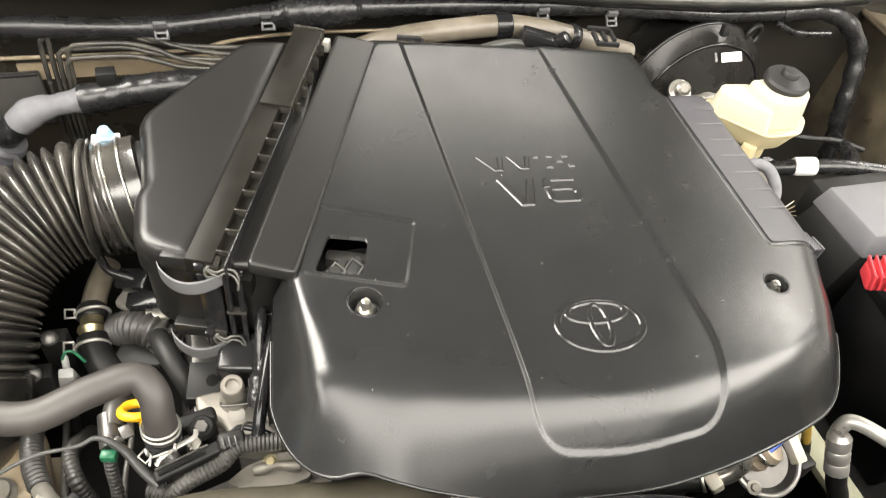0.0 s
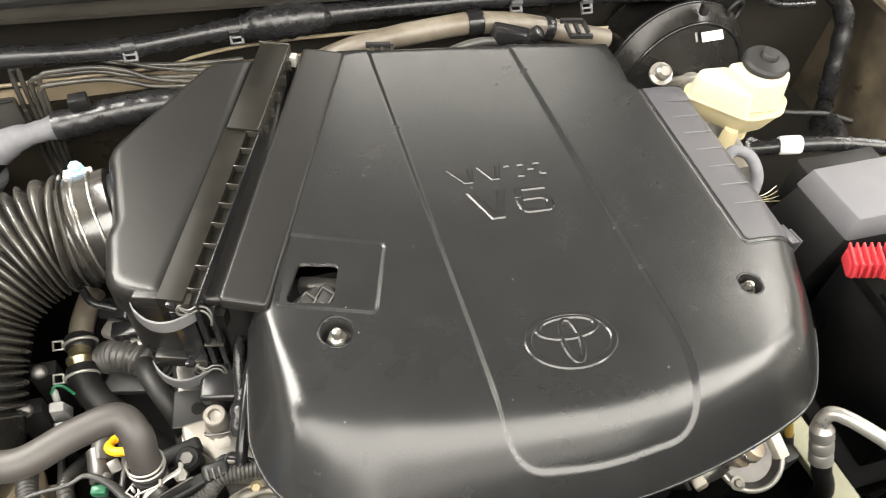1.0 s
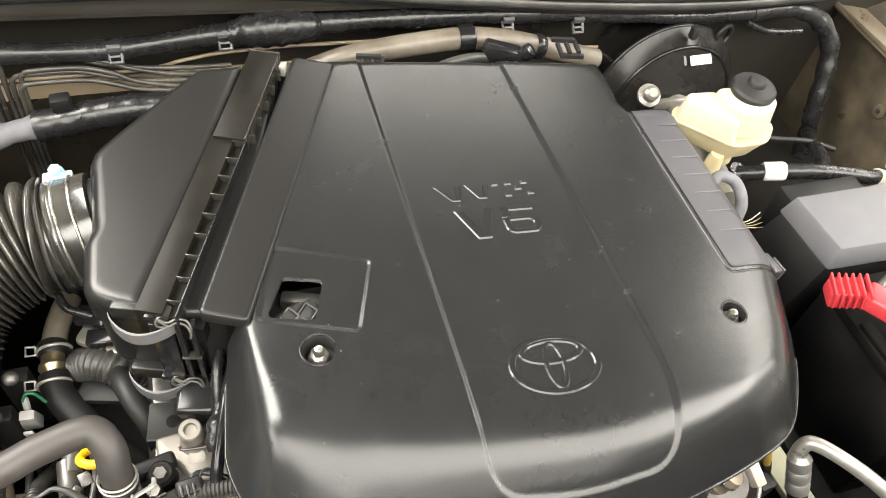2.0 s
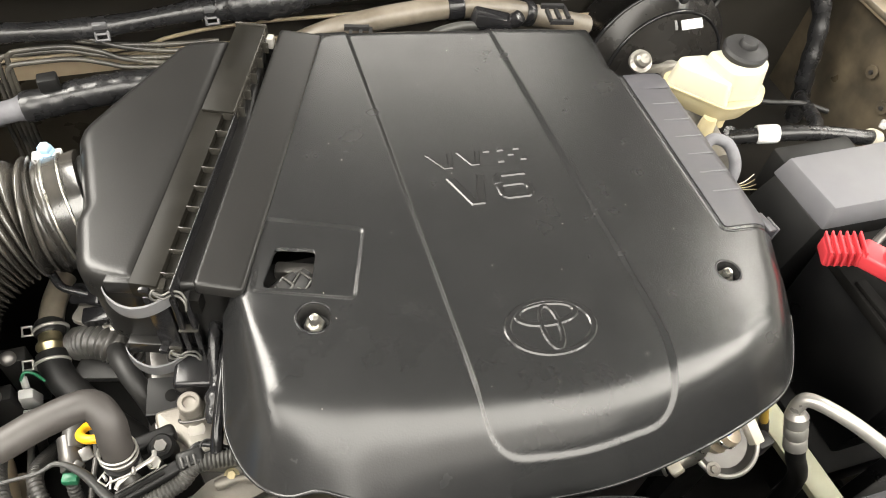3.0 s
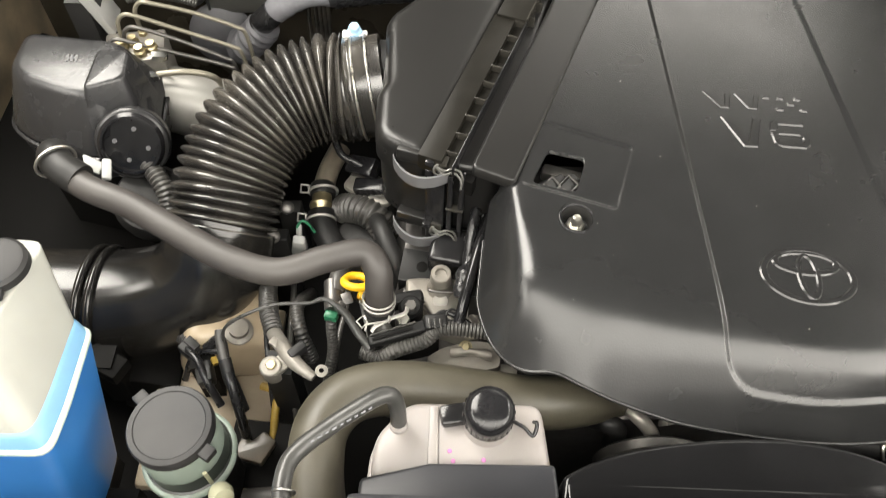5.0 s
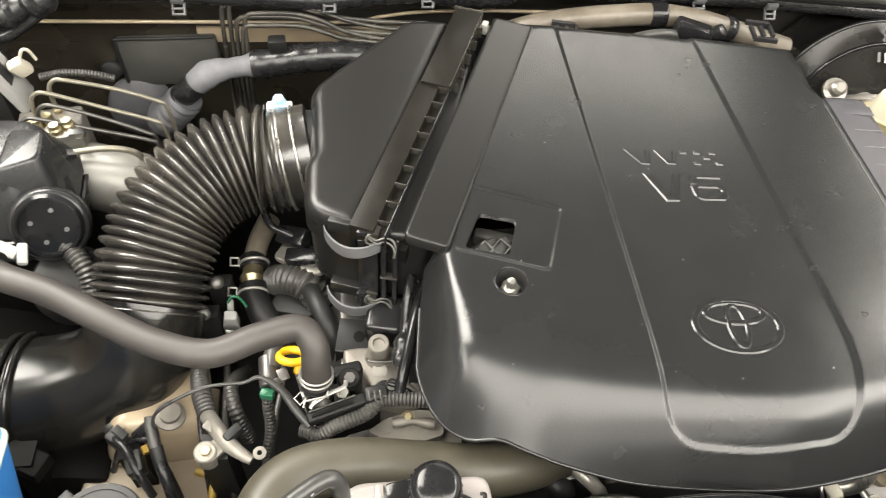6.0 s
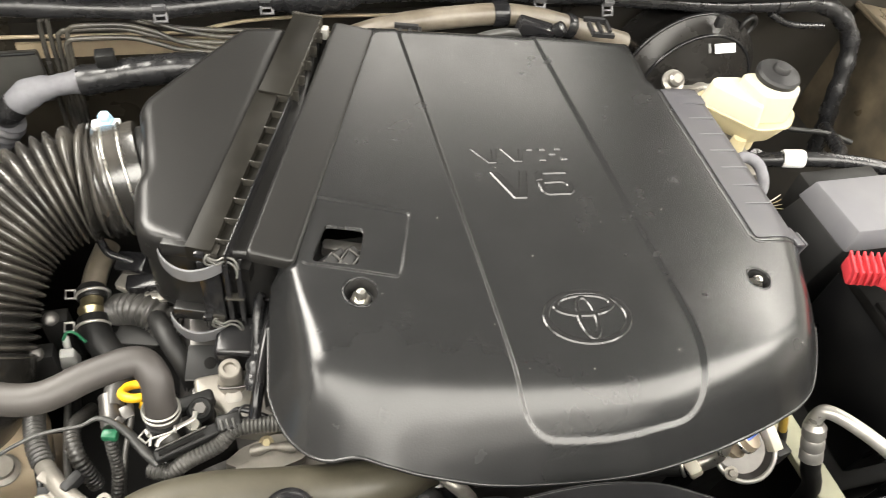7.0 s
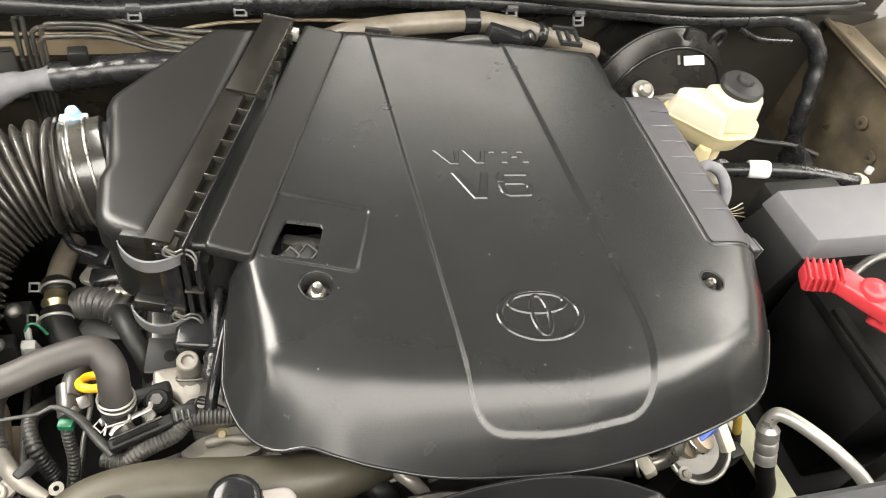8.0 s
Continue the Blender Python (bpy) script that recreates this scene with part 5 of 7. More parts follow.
part("clip", box((-0.134, 0.411, 0.833), (0.016, 0.011, 0.012), (0, 0, -12)), M_GREEN, gw, "green clip", bevel=0.003)
part("lower_lead", tube([(-0.258, 0.372, 0.798), (-0.252, 0.354, 0.786), (-0.247, 0.345, 0.775), (-0.238, 0.327, 0.752)], 0.0075, 12), M_BLACK, gw, "black lower lead")

part("lead_sleeve", tube([(-0.266, 0.402, 0.812), (-0.264, 0.388, 0.806), (-0.256, 0.364, 0.794), (-0.253, 0.357, 0.789)], 0.0056, 16), M_LOOM, gw, "grey sleeve over the black lead")

pv = thing("coolant_bridge", (0.21, 0.30, 0.76), "bent aluminium pipe and bracket below the engine cover lip", "pipe")
part("pipe", tube([(0.195, 0.310, 0.83), (0.200, 0.294, 0.842), (0.212, 0.282, 0.838), (0.224, 0.278, 0.815), (0.228, 0.285, 0.77)], 0.008, 14), M_ALU, pv)
part("bracket", box((0.245, 0.296, 0.82), (0.030, 0.008, 0.05), (20, 0, 15)), M_ALU, pv, bevel=0.002)
part("hose", tube([(0.160, 0.300, 0.81), (0.172, 0.285, 0.835), (0.185, 0.284, 0.82), (0.190, 0.29, 0.77)], 0.011, 14), M_BLACK, pv, "black bent hose")

sens = thing("engine_connector", (-0.05, 0.37, 0.80), "black plastic connectors and brackets crowded on the engine front", "connector")
part("connector_rail", box((-0.055, 0.3735, 0.862), (0.066, 0.013, 0.012), (4, -6, 16)), M_FUSEBODY, sens, "long black connector shell", bevel=0.003, segments=3)
part("rail_edge", box((-0.060, 0.3765, 0.8695), (0.052, 0.0020, 0.0022), (4, -6, 16)), M_LOOM, sens, bevel=0.0006)
# thin black strip in place of a shaded slot
part("rail_slot", box((-0.060, 0.3705, 0.8690), (0.046, 0.0030, 0.0012), (4, -6, 16)), M_BLACK_SHADE, sens)
part("connector_body", box((-0.013, 0.3850, 0.868), (0.026, 0.018, 0.018), (8, 0, 8)), M_BLACK, sens, bevel=0.004, segments=3)
for dx in (-0.007, -0.001, 0.005):
    part("connector_ridge", box((-0.013 + dx, 0.3790, 0.8780), (0.0022, 0.012, 0.0022), (8, 0, 8)), M_LOOM, sens, bevel=0.0006)
part("clip_hook", ring((0.004, 0.392, 0.874), (0.3, -0.6, 0.7), 0.0065, 0.0013, 18, (20, 300)), M_BLACK, sens, "black hooked clip")
part("lead", tube([(-0.016, 0.392, 0.866), (-0.004, 0.400, 0.866), (0.016, 0.394, 0.862), (0.030, 0.386, 0.858)], 0.0030, 10), M_TAPE, sens)
part("clip_loop", ring((-0.0945, 0.389, 0.861), (0.2, -0.5, 0.8), 0.0068, 0.0012, 4), M_CLAMP, sens, "pale wire clip")
part("clip_loop", box((-0.0900, 0.384, 0.861), (0.0020, 0.012, 0.0020), (20, 0, -12)), M_CLAMP, sens, "pale wire clip")
part("mount", box((-0.045, 0.378, 0.825), (0.07, 0.030, 0.05), (0, 0, 20)), M_BLACK_SHADE, sens, bevel=0.006)
part("coil_block", box((0.002, 0.492, 0.848), (0.044, 0.050, 0.050), (6, 0, -12)), M_GLOSS, sens, "black moulded block", bevel=0.006, segments=3)
CAST = rounded([(-0.052, 0.464), (-0.030, 0.466), (-0.006, 0.464), (0.012, 0.446), (0.020, 0.424), (0.038, 0.408), (0.034, 0.399), (-0.014, 0.402), (-0.026, 0.424), (-0.050, 0.440)], 0.006)
part("casting_arm", prism(CAST, 0.79, 0.838, 0.94), M_CASTING, sens, "pale cast arm", bevel=0.006, segments=4)
part("casting_web", tube([(0.010, 0.450, 0.846), (0.016, 0.432, 0.846), (0.026, 0.416, 0.842), (0.038, 0.404, 0.834)], lambda u, q: 0.0038 + 0.0016 * u, 14), M_CASTING, sens, "cast web")
part("casting_dimple", lathe([(0.0090, 0.0002), (0.0072, -0.0016), (0.001, -0.0022)], (-0.008, 0.430, 0.8392), (0, -0.25, 1), 20), M_ALU, sens, "shallow dimple")
part("back_sliver", box((0.036, 0.450, 0.832), (0.016, 0.060, 0.02), (0, 0, 22)), M_CASTING, sens, "pale casting edge by the cover", bevel=0.004)
LOWC = rounded([(-0.026, 0.360), (-0.006, 0.374), (0.030, 0.384), (0.062, 0.380), (0.062, 0.350), (0.030, 0.342), (-0.006, 0.348)], 0.006)
part("housing", prism(LOWC, 0.79, 0.832, 0.95), M_CASTING, sens, "pale cast housing", bevel=0.006, segments=4)
part("housing_rod", tube([(0.004, 0.366, 0.836), (0.026, 0.366, 0.838), (0.050, 0.362, 0.836)], lambda u, q: 0.0050 + 0.0012 * math.sin(9 * u), 14), M_CASTING, sens, "cast rod")
part("housing_foot", box((-0.004, 0.354, 0.826), (0.018, 0.010, 0.012), (12, 0, 20)), M_CASTING, sens, bevel=0.003)
hexbolt("bolt", (0.021, 0.371, 0.838), (0, -0.3, 1), 0.0052, 0.006, M_BRASS, sens, washer=0.0078)
part("grey_pipe", tube([(-0.076, 0.385, 0.866), (-0.070, 0.378, 0.856), (-0.066, 0.372, 0.840)], 0.0105, 14), M_LOOM, sens, "dark grey bent pipe")
part("metal_strip", tube([(-0.083, 0.371, 0.872), (-0.078, 0.376, 0.876), (-0.062, 0.385, 0.877), (-0.047, 0.392, 0.877), (-0.045, 0.400, 0.876)], 0.0024, 12, flat=0.4), M_CLAMP, sens, "bright bent metal strip")
part("bolt_boss", lathe([(0.014, -0.03), (0.014, -0.002), (0.011, 0.002), (0.002, 0.002)], (-0.042, 0.413, 0.856), (0, -0.2, 1), 18), M_FUSEBODY, sens, "black boss")
part("boss_arm", box((-0.052, 0.424, 0.848), (0.050, 0.016, 0.020), (0, 0, 12)), M_FUSEBODY, sens, bevel=0.005, segments=3)
hexbolt("bolt", (-0.042, 0.412, 0.858), (0.1, -0.35, 1), 0.0074, 0.007, M_DARKSTEEL, sens)

crush = random.Random(3)
bar = thing("cover_side_rail", (0.03, 0.46, 0.84), "glossy black rail and lead beside the engine cover", "rail")
part("rail", tube([(0.052, 0.540, 0.895), (0.046, 0.505, 0.905), (0.034, 0.462, 0.905), (0.018, 0.405, 0.885), (0.012, 0.385, 0.87)], 0.0065, 12), M_GLOSS, bar)
part("foil_sleeve", tube([(0.048 - 0.006 * k + crush.uniform(-0.001, 0.001), 0.535 - 0.020 * k, 0.902 + crush.uniform(-0.002, 0.002) - 0.0008 * k * k) for k in range(7)], lambda u, q: 0.0095 + 0.002 * math.sin(17 * u) + 0.0012 * math.sin(41 * u + 1), 18, 8, flat=0.8), M_TAPE, bar, "crumpled glossy black sleeve", sharp=40)
part("lead", tube([(0.038, 0.530, 0.90), (0.030, 0.500, 0.915), (0.024, 0.470, 0.90), (0.020, 0.44, 0.87)], 0.006, 12), M_TAPE, bar, "black taped lead")
part("rail_foot", box((0.030, 0.46, 0.86), (0.012, 0.10, 0.05)), M_BLACK, bar)

wc = thing("white_connector", (-0.197, 0.55, 0.70), "off-white wiring connector standing among black leads", "connector")
part("connector_body", box((-0.194, 0.549, 0.777), (0.022, 0.016, 0.048), (18, 8, 0), 0.70), M_PALE, wc, bevel=0.002)
part("connector_key", box((-0.196, 0.535, 0.765), (0.010, 0.004, 0.034), (18, 8, 0)), M_PALE, wc, bevel=0.001)
part("connector_tip", lathe([(0.004, 0), (0.004, 0.02), (0.002, 0.024)], (-0.1935, 0.5535, 0.786), (0.1, 0.25, 1), 12), M_PALE, wc)
part("clip", tube([(-0.194, 0.556, 0.806), (-0.188, 0.560, 0.814), (-0.180, 0.560, 0.810), (-0.172, 0.556, 0.796)], 0.0018, 10), M_GREEN, wc, "green wire")
part("lead", tube([(-0.197, 0.54, 0.75), (-0.20, 0.53, 0.72), (-0.205, 0.52, 0.68)], 0.006, 8), M_BLACK, wc)

# heater pipe with two spring clamps
hp = thing("coolant_pipe", (-0.16, 0.60, 0.70), "short coolant hose with two spring clamps on an engine pipe", "hose")
part("metal_pipe", tube([(-0.150, 0.70, 0.80), (-0.163, 0.665, 0.795), (-0.170, 0.636, 0.787)], 0.0145, 16), M_TANPIPE, hp, "dull brown metal pipe")
part("bead_pipe", tube([(-0.170, 0.640, 0.788), (-0.170, 0.612, 0.784), (-0.169, 0.590, 0.779)], 0.0135, 16), M_BRASS, hp, "yellow zinc pipe between the clamps")
part("hose_end", lathe([(0.0165, 0), (0.0175, 0.003), (0.0175, 0.016), (0.0165, 0.018)], (-0.1705, 0.642, 0.788), (0.05, -1, -0.15), 18), M_BLACK, hp)
part("hose", tube([(-0.1695, 0.600, 0.781), (-0.167, 0.585, 0.778), (-0.155, 0.56, 0.77), (-0.12, 0.52, 0.74), (-0.08, 0.49, 0.70)], 0.018, 16), M_BLACK, hp)
part("pipe_bead", lathe([(0.015, 0), (0.016, 0.004), (0.012, 0.012)], (-0.171, 0.613, 0.785), (0.1, -1, -0.15), 16), M_BRASS, hp, "yellow zinc bead")
for y, z in ((0.632, 0.786), (0.588, 0.779)):
    c = part("spring_clamp", ring((-0.169, y, z), (-0.1, 1, 0.2), 0.0190, 0.0020, 24), M_CLAMP, hp, "pale steel spring clamp")
    part("clamp_ear", ring((-0.194, y, z + 0.006), (0.2, -0.4, 0.9), 0.0075, 0.0017, 4, (45, 405)), M_CLAMP, c)
part("plug", box((-0.112, 0.640, 0.830), (0.046, 0.026, 0.020), (25, -20, -30)), M_GLOSS, hp, "black connector plug", bevel=0.004)
part("plug", box((-0.098, 0.612, 0.822), (0.050, 0.020, 0.018), (10, -10, -12)), M_GLOSS, hp, "black connector latch", bevel=0.003)
part("plug_lead", tube([(-0.150, 0.668, 0.850), (-0.140, 0.650, 0.842), (-0.120, 0.640, 0.838), (-0.100, 0.632, 0.832)], 0.005, 12), M_TAPE, hp)
part("pale_plate", prism(rounded([(-0.142, 0.624), (-0.085, 0.590), (-0.070, 0.600), (-0.085, 0.640), (-0.125, 0.652)], 0.01), 0.802, 0.812), M_ALU, hp, "pale metal plate under the plug", bevel=0.003)
part("valve_plate", prism(rounded([(-0.15, 0.565), (-0.09, 0.55), (-0.08, 0.60), (-0.13, 0.61)], 0.01), 0.765, 0.775), M_BLACK, hp, bevel=0.002)

for x, y, z in ((-0.225, 0.545, 0.80), (-0.215, 0.60, 0.79)):
    hb = thing("bracket_bolt", (x, y, z), "dull steel bolt on a black bracket beside the intake hose", "bolt", "bracket bolts")
    part("bolt_head", lathe([(0.009, 0), (0.009, 0.006), (0.006, 0.008), (0.001, 0.008)], (x, y, z), (0.4, -0.5, 0.8), 14), M_DARKSTEEL, hb)
    part("bracket", box((x + 0.004, y + 0.004, z - 0.05), (0.03, 0.02, 0.10)), M_BLACK, hb, bevel=0.002)

tb = thing("tan_mount", (-0.27, 0.42, 0.60), "tan painted body mount with a steel bolt", "body mount")
part("mount", box((-0.283, 0.455, 0.715), (0.12, 0.10, 0.11), (0, 16, 10)), M_TAN_LIT, tb, bevel=0.022, segments=4)
part("apron", box((-0.298, 0.385, 0.668), (0.150, 0.26, 0.02), (0, 10, 0)), M_APRON, tb, "dull tan apron sheet", bevel=0.006)
part("apron_lip", box((-0.285, 0.268, 0.690), (0.13, 0.012, 0.022), (0, 6, 4)), M_APRON, tb, "folded edge of the apron", bevel=0.003)
part("bolt_head", lathe([(0.018, 0), (0.018, 0.004), (0.012, 0.006), (0.012, 0.014), (0.002, 0.015)], (-0.256, 0.424, 0.766), (0.2, -0.1, 1), 18), M_CASTING, tb, "large steel bolt")
cb = thing("connector_cluster", (-0.30, 0.39, 0.70), "black plastic connectors and taped leads on the apron", "connector")
part("connector_body", box((-0.312, 0.400, 0.758), (0.030, 0.018, 0.022), (0, 10, -38)), M_BLACK, cb, bevel=0.004)
part("connector_body", box((-0.290, 0.372, 0.755), (0.020, 0.030, 0.020), (0, -10, 20)), M_BLACK, cb, bevel=0.004)
part("lead", tube([(-0.330, 0.425, 0.75), (-0.315, 0.400, 0.765), (-0.300, 0.385, 0.768), (-0.285, 0.360, 0.760), (-0.270, 0.340, 0.735)], 0.005, 12), M_TAPE, cb, "taped lead")
part("lead", tube([(-0.325, 0.380, 0.72), (-0.310, 0.392, 0.755), (-0.290, 0.395, 0.770), (-0.272, 0.392, 0.775)], 0.004, 12), M_TAPE, cb, "taped lead")
part("connector_latch", box((-0.304, 0.398, 0.784), (0.018, 0.010, 0.006), (0, 10, -38)), M_BLACK, cb, bevel=0.001)
part("lead", tube([(-0.290, 0.400, 0.77), (-0.268, 0.398, 0.795), (-0.256, 0.365, 0.792), (-0.246, 0.340, 0.782), (-0.238, 0.315, 0.75), (-0.235, 0.30, 0.70)], 0.006, 12), M_TAPE, cb, "taped lead")
part("sleeve", ribbed([(-0.330, 0.425, 0.755), (-0.318, 0.414, 0.762), (-0.304, 0.404, 0.765)], 0.008, 0.010, 0.005, 14, 1.0), M_LOOM, cb)
part("tag", box((-0.275, 0.378, 0.778), (0.006, 0.010, 0.005), (0, 20, 30)), M_MUSTARD, cb, "small yellow tag")
part("tag", tube([(-0.228, 0.372, 0.722), (-0.214, 0.366, 0.724), (-0.208, 0.356, 0.722), (-0.208, 0.336, 0.715), (-0.209, 0.300, 0.700)], 0.0050, 10), M_MUSTARD, cb, "dull mustard plastic strap")
part("base", box((-0.297, 0.388, 0.720), (0.025, 0.025, 0.09), (0, 0, 10)), M_BLACK_SHADE, cb)
dbx = thing("duct_connector", (-0.41, 0.38, 0.70), "black rectangular connector below the intake duct", "connector")
part("connector_body", box((-0.412, 0.383, 0.755), (0.048, 0.030, 0.026), (0, 8, -25)), M_BLACK_SHADE, dbx, bevel=0.004)
part("post", box((-0.414, 0.386, 0.72), (0.03, 0.03, 0.10)), M_BLACK_SHADE, dbx)
wire_run("heater_hose", (-0.07, 0.52, 0.70), [(-0.092, 0.575, 0.80), (-0.085, 0.550, 0.818), (-0.074, 0.523, 0.818), (-0.060, 0.498, 0.80), (-0.052, 0.480, 0.76), (-0.05, 0.47, 0.70)], 0.012, M_BLACK, "short black rubber hose beside the air cleaner", "hose", segs=14)
wire_run("ribbed_sleeve", (-0.11, 0.59, 0.74), [(-0.140, 0.612, 0.775), (-0.118, 0.597, 0.795), (-0.094, 0.582, 0.795), (-0.075, 0.57, 0.77)], 0.021, M_LOOM, "brown-grey ribbed rubber sleeve behind the hose", "sleeve", 0.007, segs=18)
for k in (0, 1, 3):
    wire_run("thin_wire", (-0.2 + 0.03 * k, 0.44, 0.70), [(-0.235 + 0.032 * k, 0.52, 0.74), (-0.228 + 0.034 * k, 0.47, 0.772 - 0.006 * (k % 2)), (-0.222 + 0.030 * k, 0.42, 0.765), (-0.214 + 0.026 * k, 0.37, 0.74), (-0.21 + 0.028 * k, 0.33, 0.69)], 0.0032 + 0.0008 * (k % 3), M_LOOM if k % 2 else M_TAPE, "thin dark wire hanging beside the engine", "wire", group="thin wires beside the engine")
lowbox = thing("junction_block", (-0.22, 0.27, 0.62), "grey-brown metal bracket plate below the wiring", "bracket")
part("plate", box((-0.20, 0.29, 0.70), (0.12, 0.08, 0.01), (10, 0, -5)), M_BLACK_SHADE, lowbox, bevel=0.003)
part("plate", prism(rounded([(-0.250, 0.282), (-0.240, 0.306), (-0.228, 0.300), (-0.216, 0.312), (-0.200, 0.300), (-0.214, 0.272)], 0.003), 0.715, 0.727), M_TAN_SHADED, lowbox, "torn bracket in shade-darkened tan", bevel=0.003)
part("spring_clamp", ring((-0.160, 0.215, 0.78), (1, 0.2, 0), 0.015, 0.003, 20), M_DARKSTEEL, lowbox)
part("stub_hose", tube([(-0.215, 0.215, 0.775), (-0.16, 0.22, 0.78), (-0.12, 0.235, 0.78)], 0.013, 14), M_HOSE, lowbox)

# ---- left rear: relay box, brake hydraulic unit, firewall items ----
rb = thing("vacuum_unit", (-0.47, 0.72, 0.72), "glossy black moulded box with a round screw cap", "control unit")
VAC_LOW = rounded([(-0.600, 0.705), (-0.571, 0.676), (-0.514, 0.648), (-0.455, 0.640), (-0.390, 0.700), (-0.400, 0.800), (-0.600, 0.840)], 0.02, 4)
VAC_TOP = rounded([(-0.578, 0.740), (-0.556, 0.716), (-0.505, 0.698), (-0.455, 0.690), (-0.425, 0.735), (-0.445, 0.790), (-0.578, 0.805)], 0.02, 4)
part("housing", tapered([(-0.49 + (x + 0.49) * 0.94, 0.73 + (y - 0.73) * 0.94) for x, y in VAC_LOW], VAC_LOW, 0.785, 0.832), M_VAC, rb, "lower half of the housing", bevel=0.003)
part("housing", tapered(VAC_LOW, VAC_TOP, 0.830, 0.908), M_VAC, rb, "pebbled black upper housing", bevel=0.010, segments=4)
part("housing_seam", prism([(-0.49 + (x + 0.49) * 1.015, 0.73 + (y - 0.73) * 1.015) for x, y in VAC_LOW], 0.828, 0.832), M_GLOSS, rb, bevel=0.001)
part("housing_ridge", tapered(rounded([(-0.478, 0.650), (-0.400, 0.680), (-0.400, 0.760), (-0.478, 0.760)], 0.012), rounded([(-0.468, 0.690), (-0.420, 0.712), (-0.425, 0.765), (-0.468, 0.765)], 0.012), 0.835, 0.915), M_VAC, rb, "raised shoulder over the cap", bevel=0.006, segments=3)
part("cap_collar", lathe([(0.040, -0.020), (0.0475, -0.012), (0.0475, 0.004), (0.044, 0.008)], (-0.414, 0.655, 0.852), (0.15, -0.82, 0.57), 40), M_VAC, rb, "thick collar round the cap", sharp=50)
part("round_cap", lathe([(0.042, -0.012), (0.042, 0.010), (0.038, 0.015), (0.035, 0.015), (0.034, 0.009), (0.002, 0.009)], (-0.414, 0.655, 0.852), (0.15, -0.82, 0.57), 36), M_GLOSS, rb, "round black cap with four studs")
for a in (20, 110, 200, 290):
    u = Vector((0.15, -0.82, 0.57)).normalized()
    s = u.cross(Vector((0, 0, 1))).normalized()
    t = s.cross(u)
    p = Vector((-0.414, 0.655, 0.852)) + u * 0.009 + (s * math.cos(radians(a)) + t * math.sin(radians(a))) * 0.021
    part("stud", lathe([(0.0030, 0), (0.0030, 0.0016), (0.001, 0.0018)], p, u, 12), M_CLIPGREY, rb)
for dx in (-0.006, 0.0, 0.006):
    part("white_mark", box((-0.500 + dx, 0.752, 0.9085), (0.003, 0.012, 0.001), (0, 0, 10)), M_CLIPGREY, rb, "pale printed mark")
part("white_mark", box((-0.500, 0.752, 0.9085), (0.014, 0.0025, 0.001), (0, 0, 10)), M_CLIPGREY, rb, "pale printed mark")
part("foot", box((-0.50, 0.72, 0.69), (0.12, 0.10, 0.20)), M_BLACK_SHADE, rb)
part("lower_dome", lathe([(0.05, -0.03), (0.052, 0.0), (0.045, 0.015), (0.02, 0.02)], (-0.400, 0.615, 0.780), (0.2, -0.4, 1), 28), M_BLACK, rb, "round black lower housing")
part("side_hose", ribbed([(-0.440, 0.652, 0.800), (-0.420, 0.650, 0.822), (-0.396, 0.637, 0.824), (-0.374, 0.610, 0.812), (-0.366, 0.588, 0.785), (-0.365, 0.575, 0.75)], 0.0115, 0.0135, 0.006, 18, 1.0), M_LOOM, rb, "black ribbed side hose")
part("white_tab", box((-0.452, 0.608, 0.862), (0.030, 0.016, 0.008), (20, 15, -20)), M_PALE, rb, "broken pale plastic tab", bevel=0.003)
part("white_tab", box((-0.432, 0.602, 0.860), (0.012, 0.030, 0.008), (10, 20, 15)), M_PALE, rb, "broken pale plastic tab", bevel=0.003)

abs_u = thing("brake_unit", (-0.40, 0.80, 0.70), "silver brake hydraulic unit with bent steel pipes", "brake unit")
part("motor", lathe([(0.045, 0), (0.048, 0.006), (0.048, 0.085), (0.042, 0.092), (0.01, 0.093)], (-0.418, 0.795, 0.80), (0.95, -0.1, -0.25), 32), M_MOTOR, abs_u, "pale round motor")
part("valve_block", box((-0.45, 0.83, 0.825), (0.085, 0.065, 0.08), (0, 0, 10)), M_ALU, abs_u, bevel=0.005)
for k in range(5):
    part("port", lathe([(0.0085, 0), (0.0085, 0.008), (0.006, 0.010), (0.006, 0.016)], (-0.478 + 0.014 * k, 0.812 + 0.010 * (k % 3), 0.864), (0, -0.1, 1), 12), M_BRASS, abs_u, "yellow zinc port", sharp=25)
part("foot", box((-0.43, 0.81, 0.70), (0.10, 0.10, 0.14)), M_BLACK, abs_u)
PIPES = [((-0.427, 0.860, 0.914), (-0.364, 0.868, 0.893), (-0.303, 0.870, 0.868)), ((-0.449, 0.842, 0.906), (-0.380, 0.848, 0.877), (-0.309, 0.850, 0.848)),
         ((-0.443, 0.833, 0.892), (-0.381, 0.838, 0.866), (-0.320, 0.837, 0.838)), ((-0.463, 0.816, 0.884), (-0.396, 0.825, 0.858), (-0.317, 0.830, 0.829))]
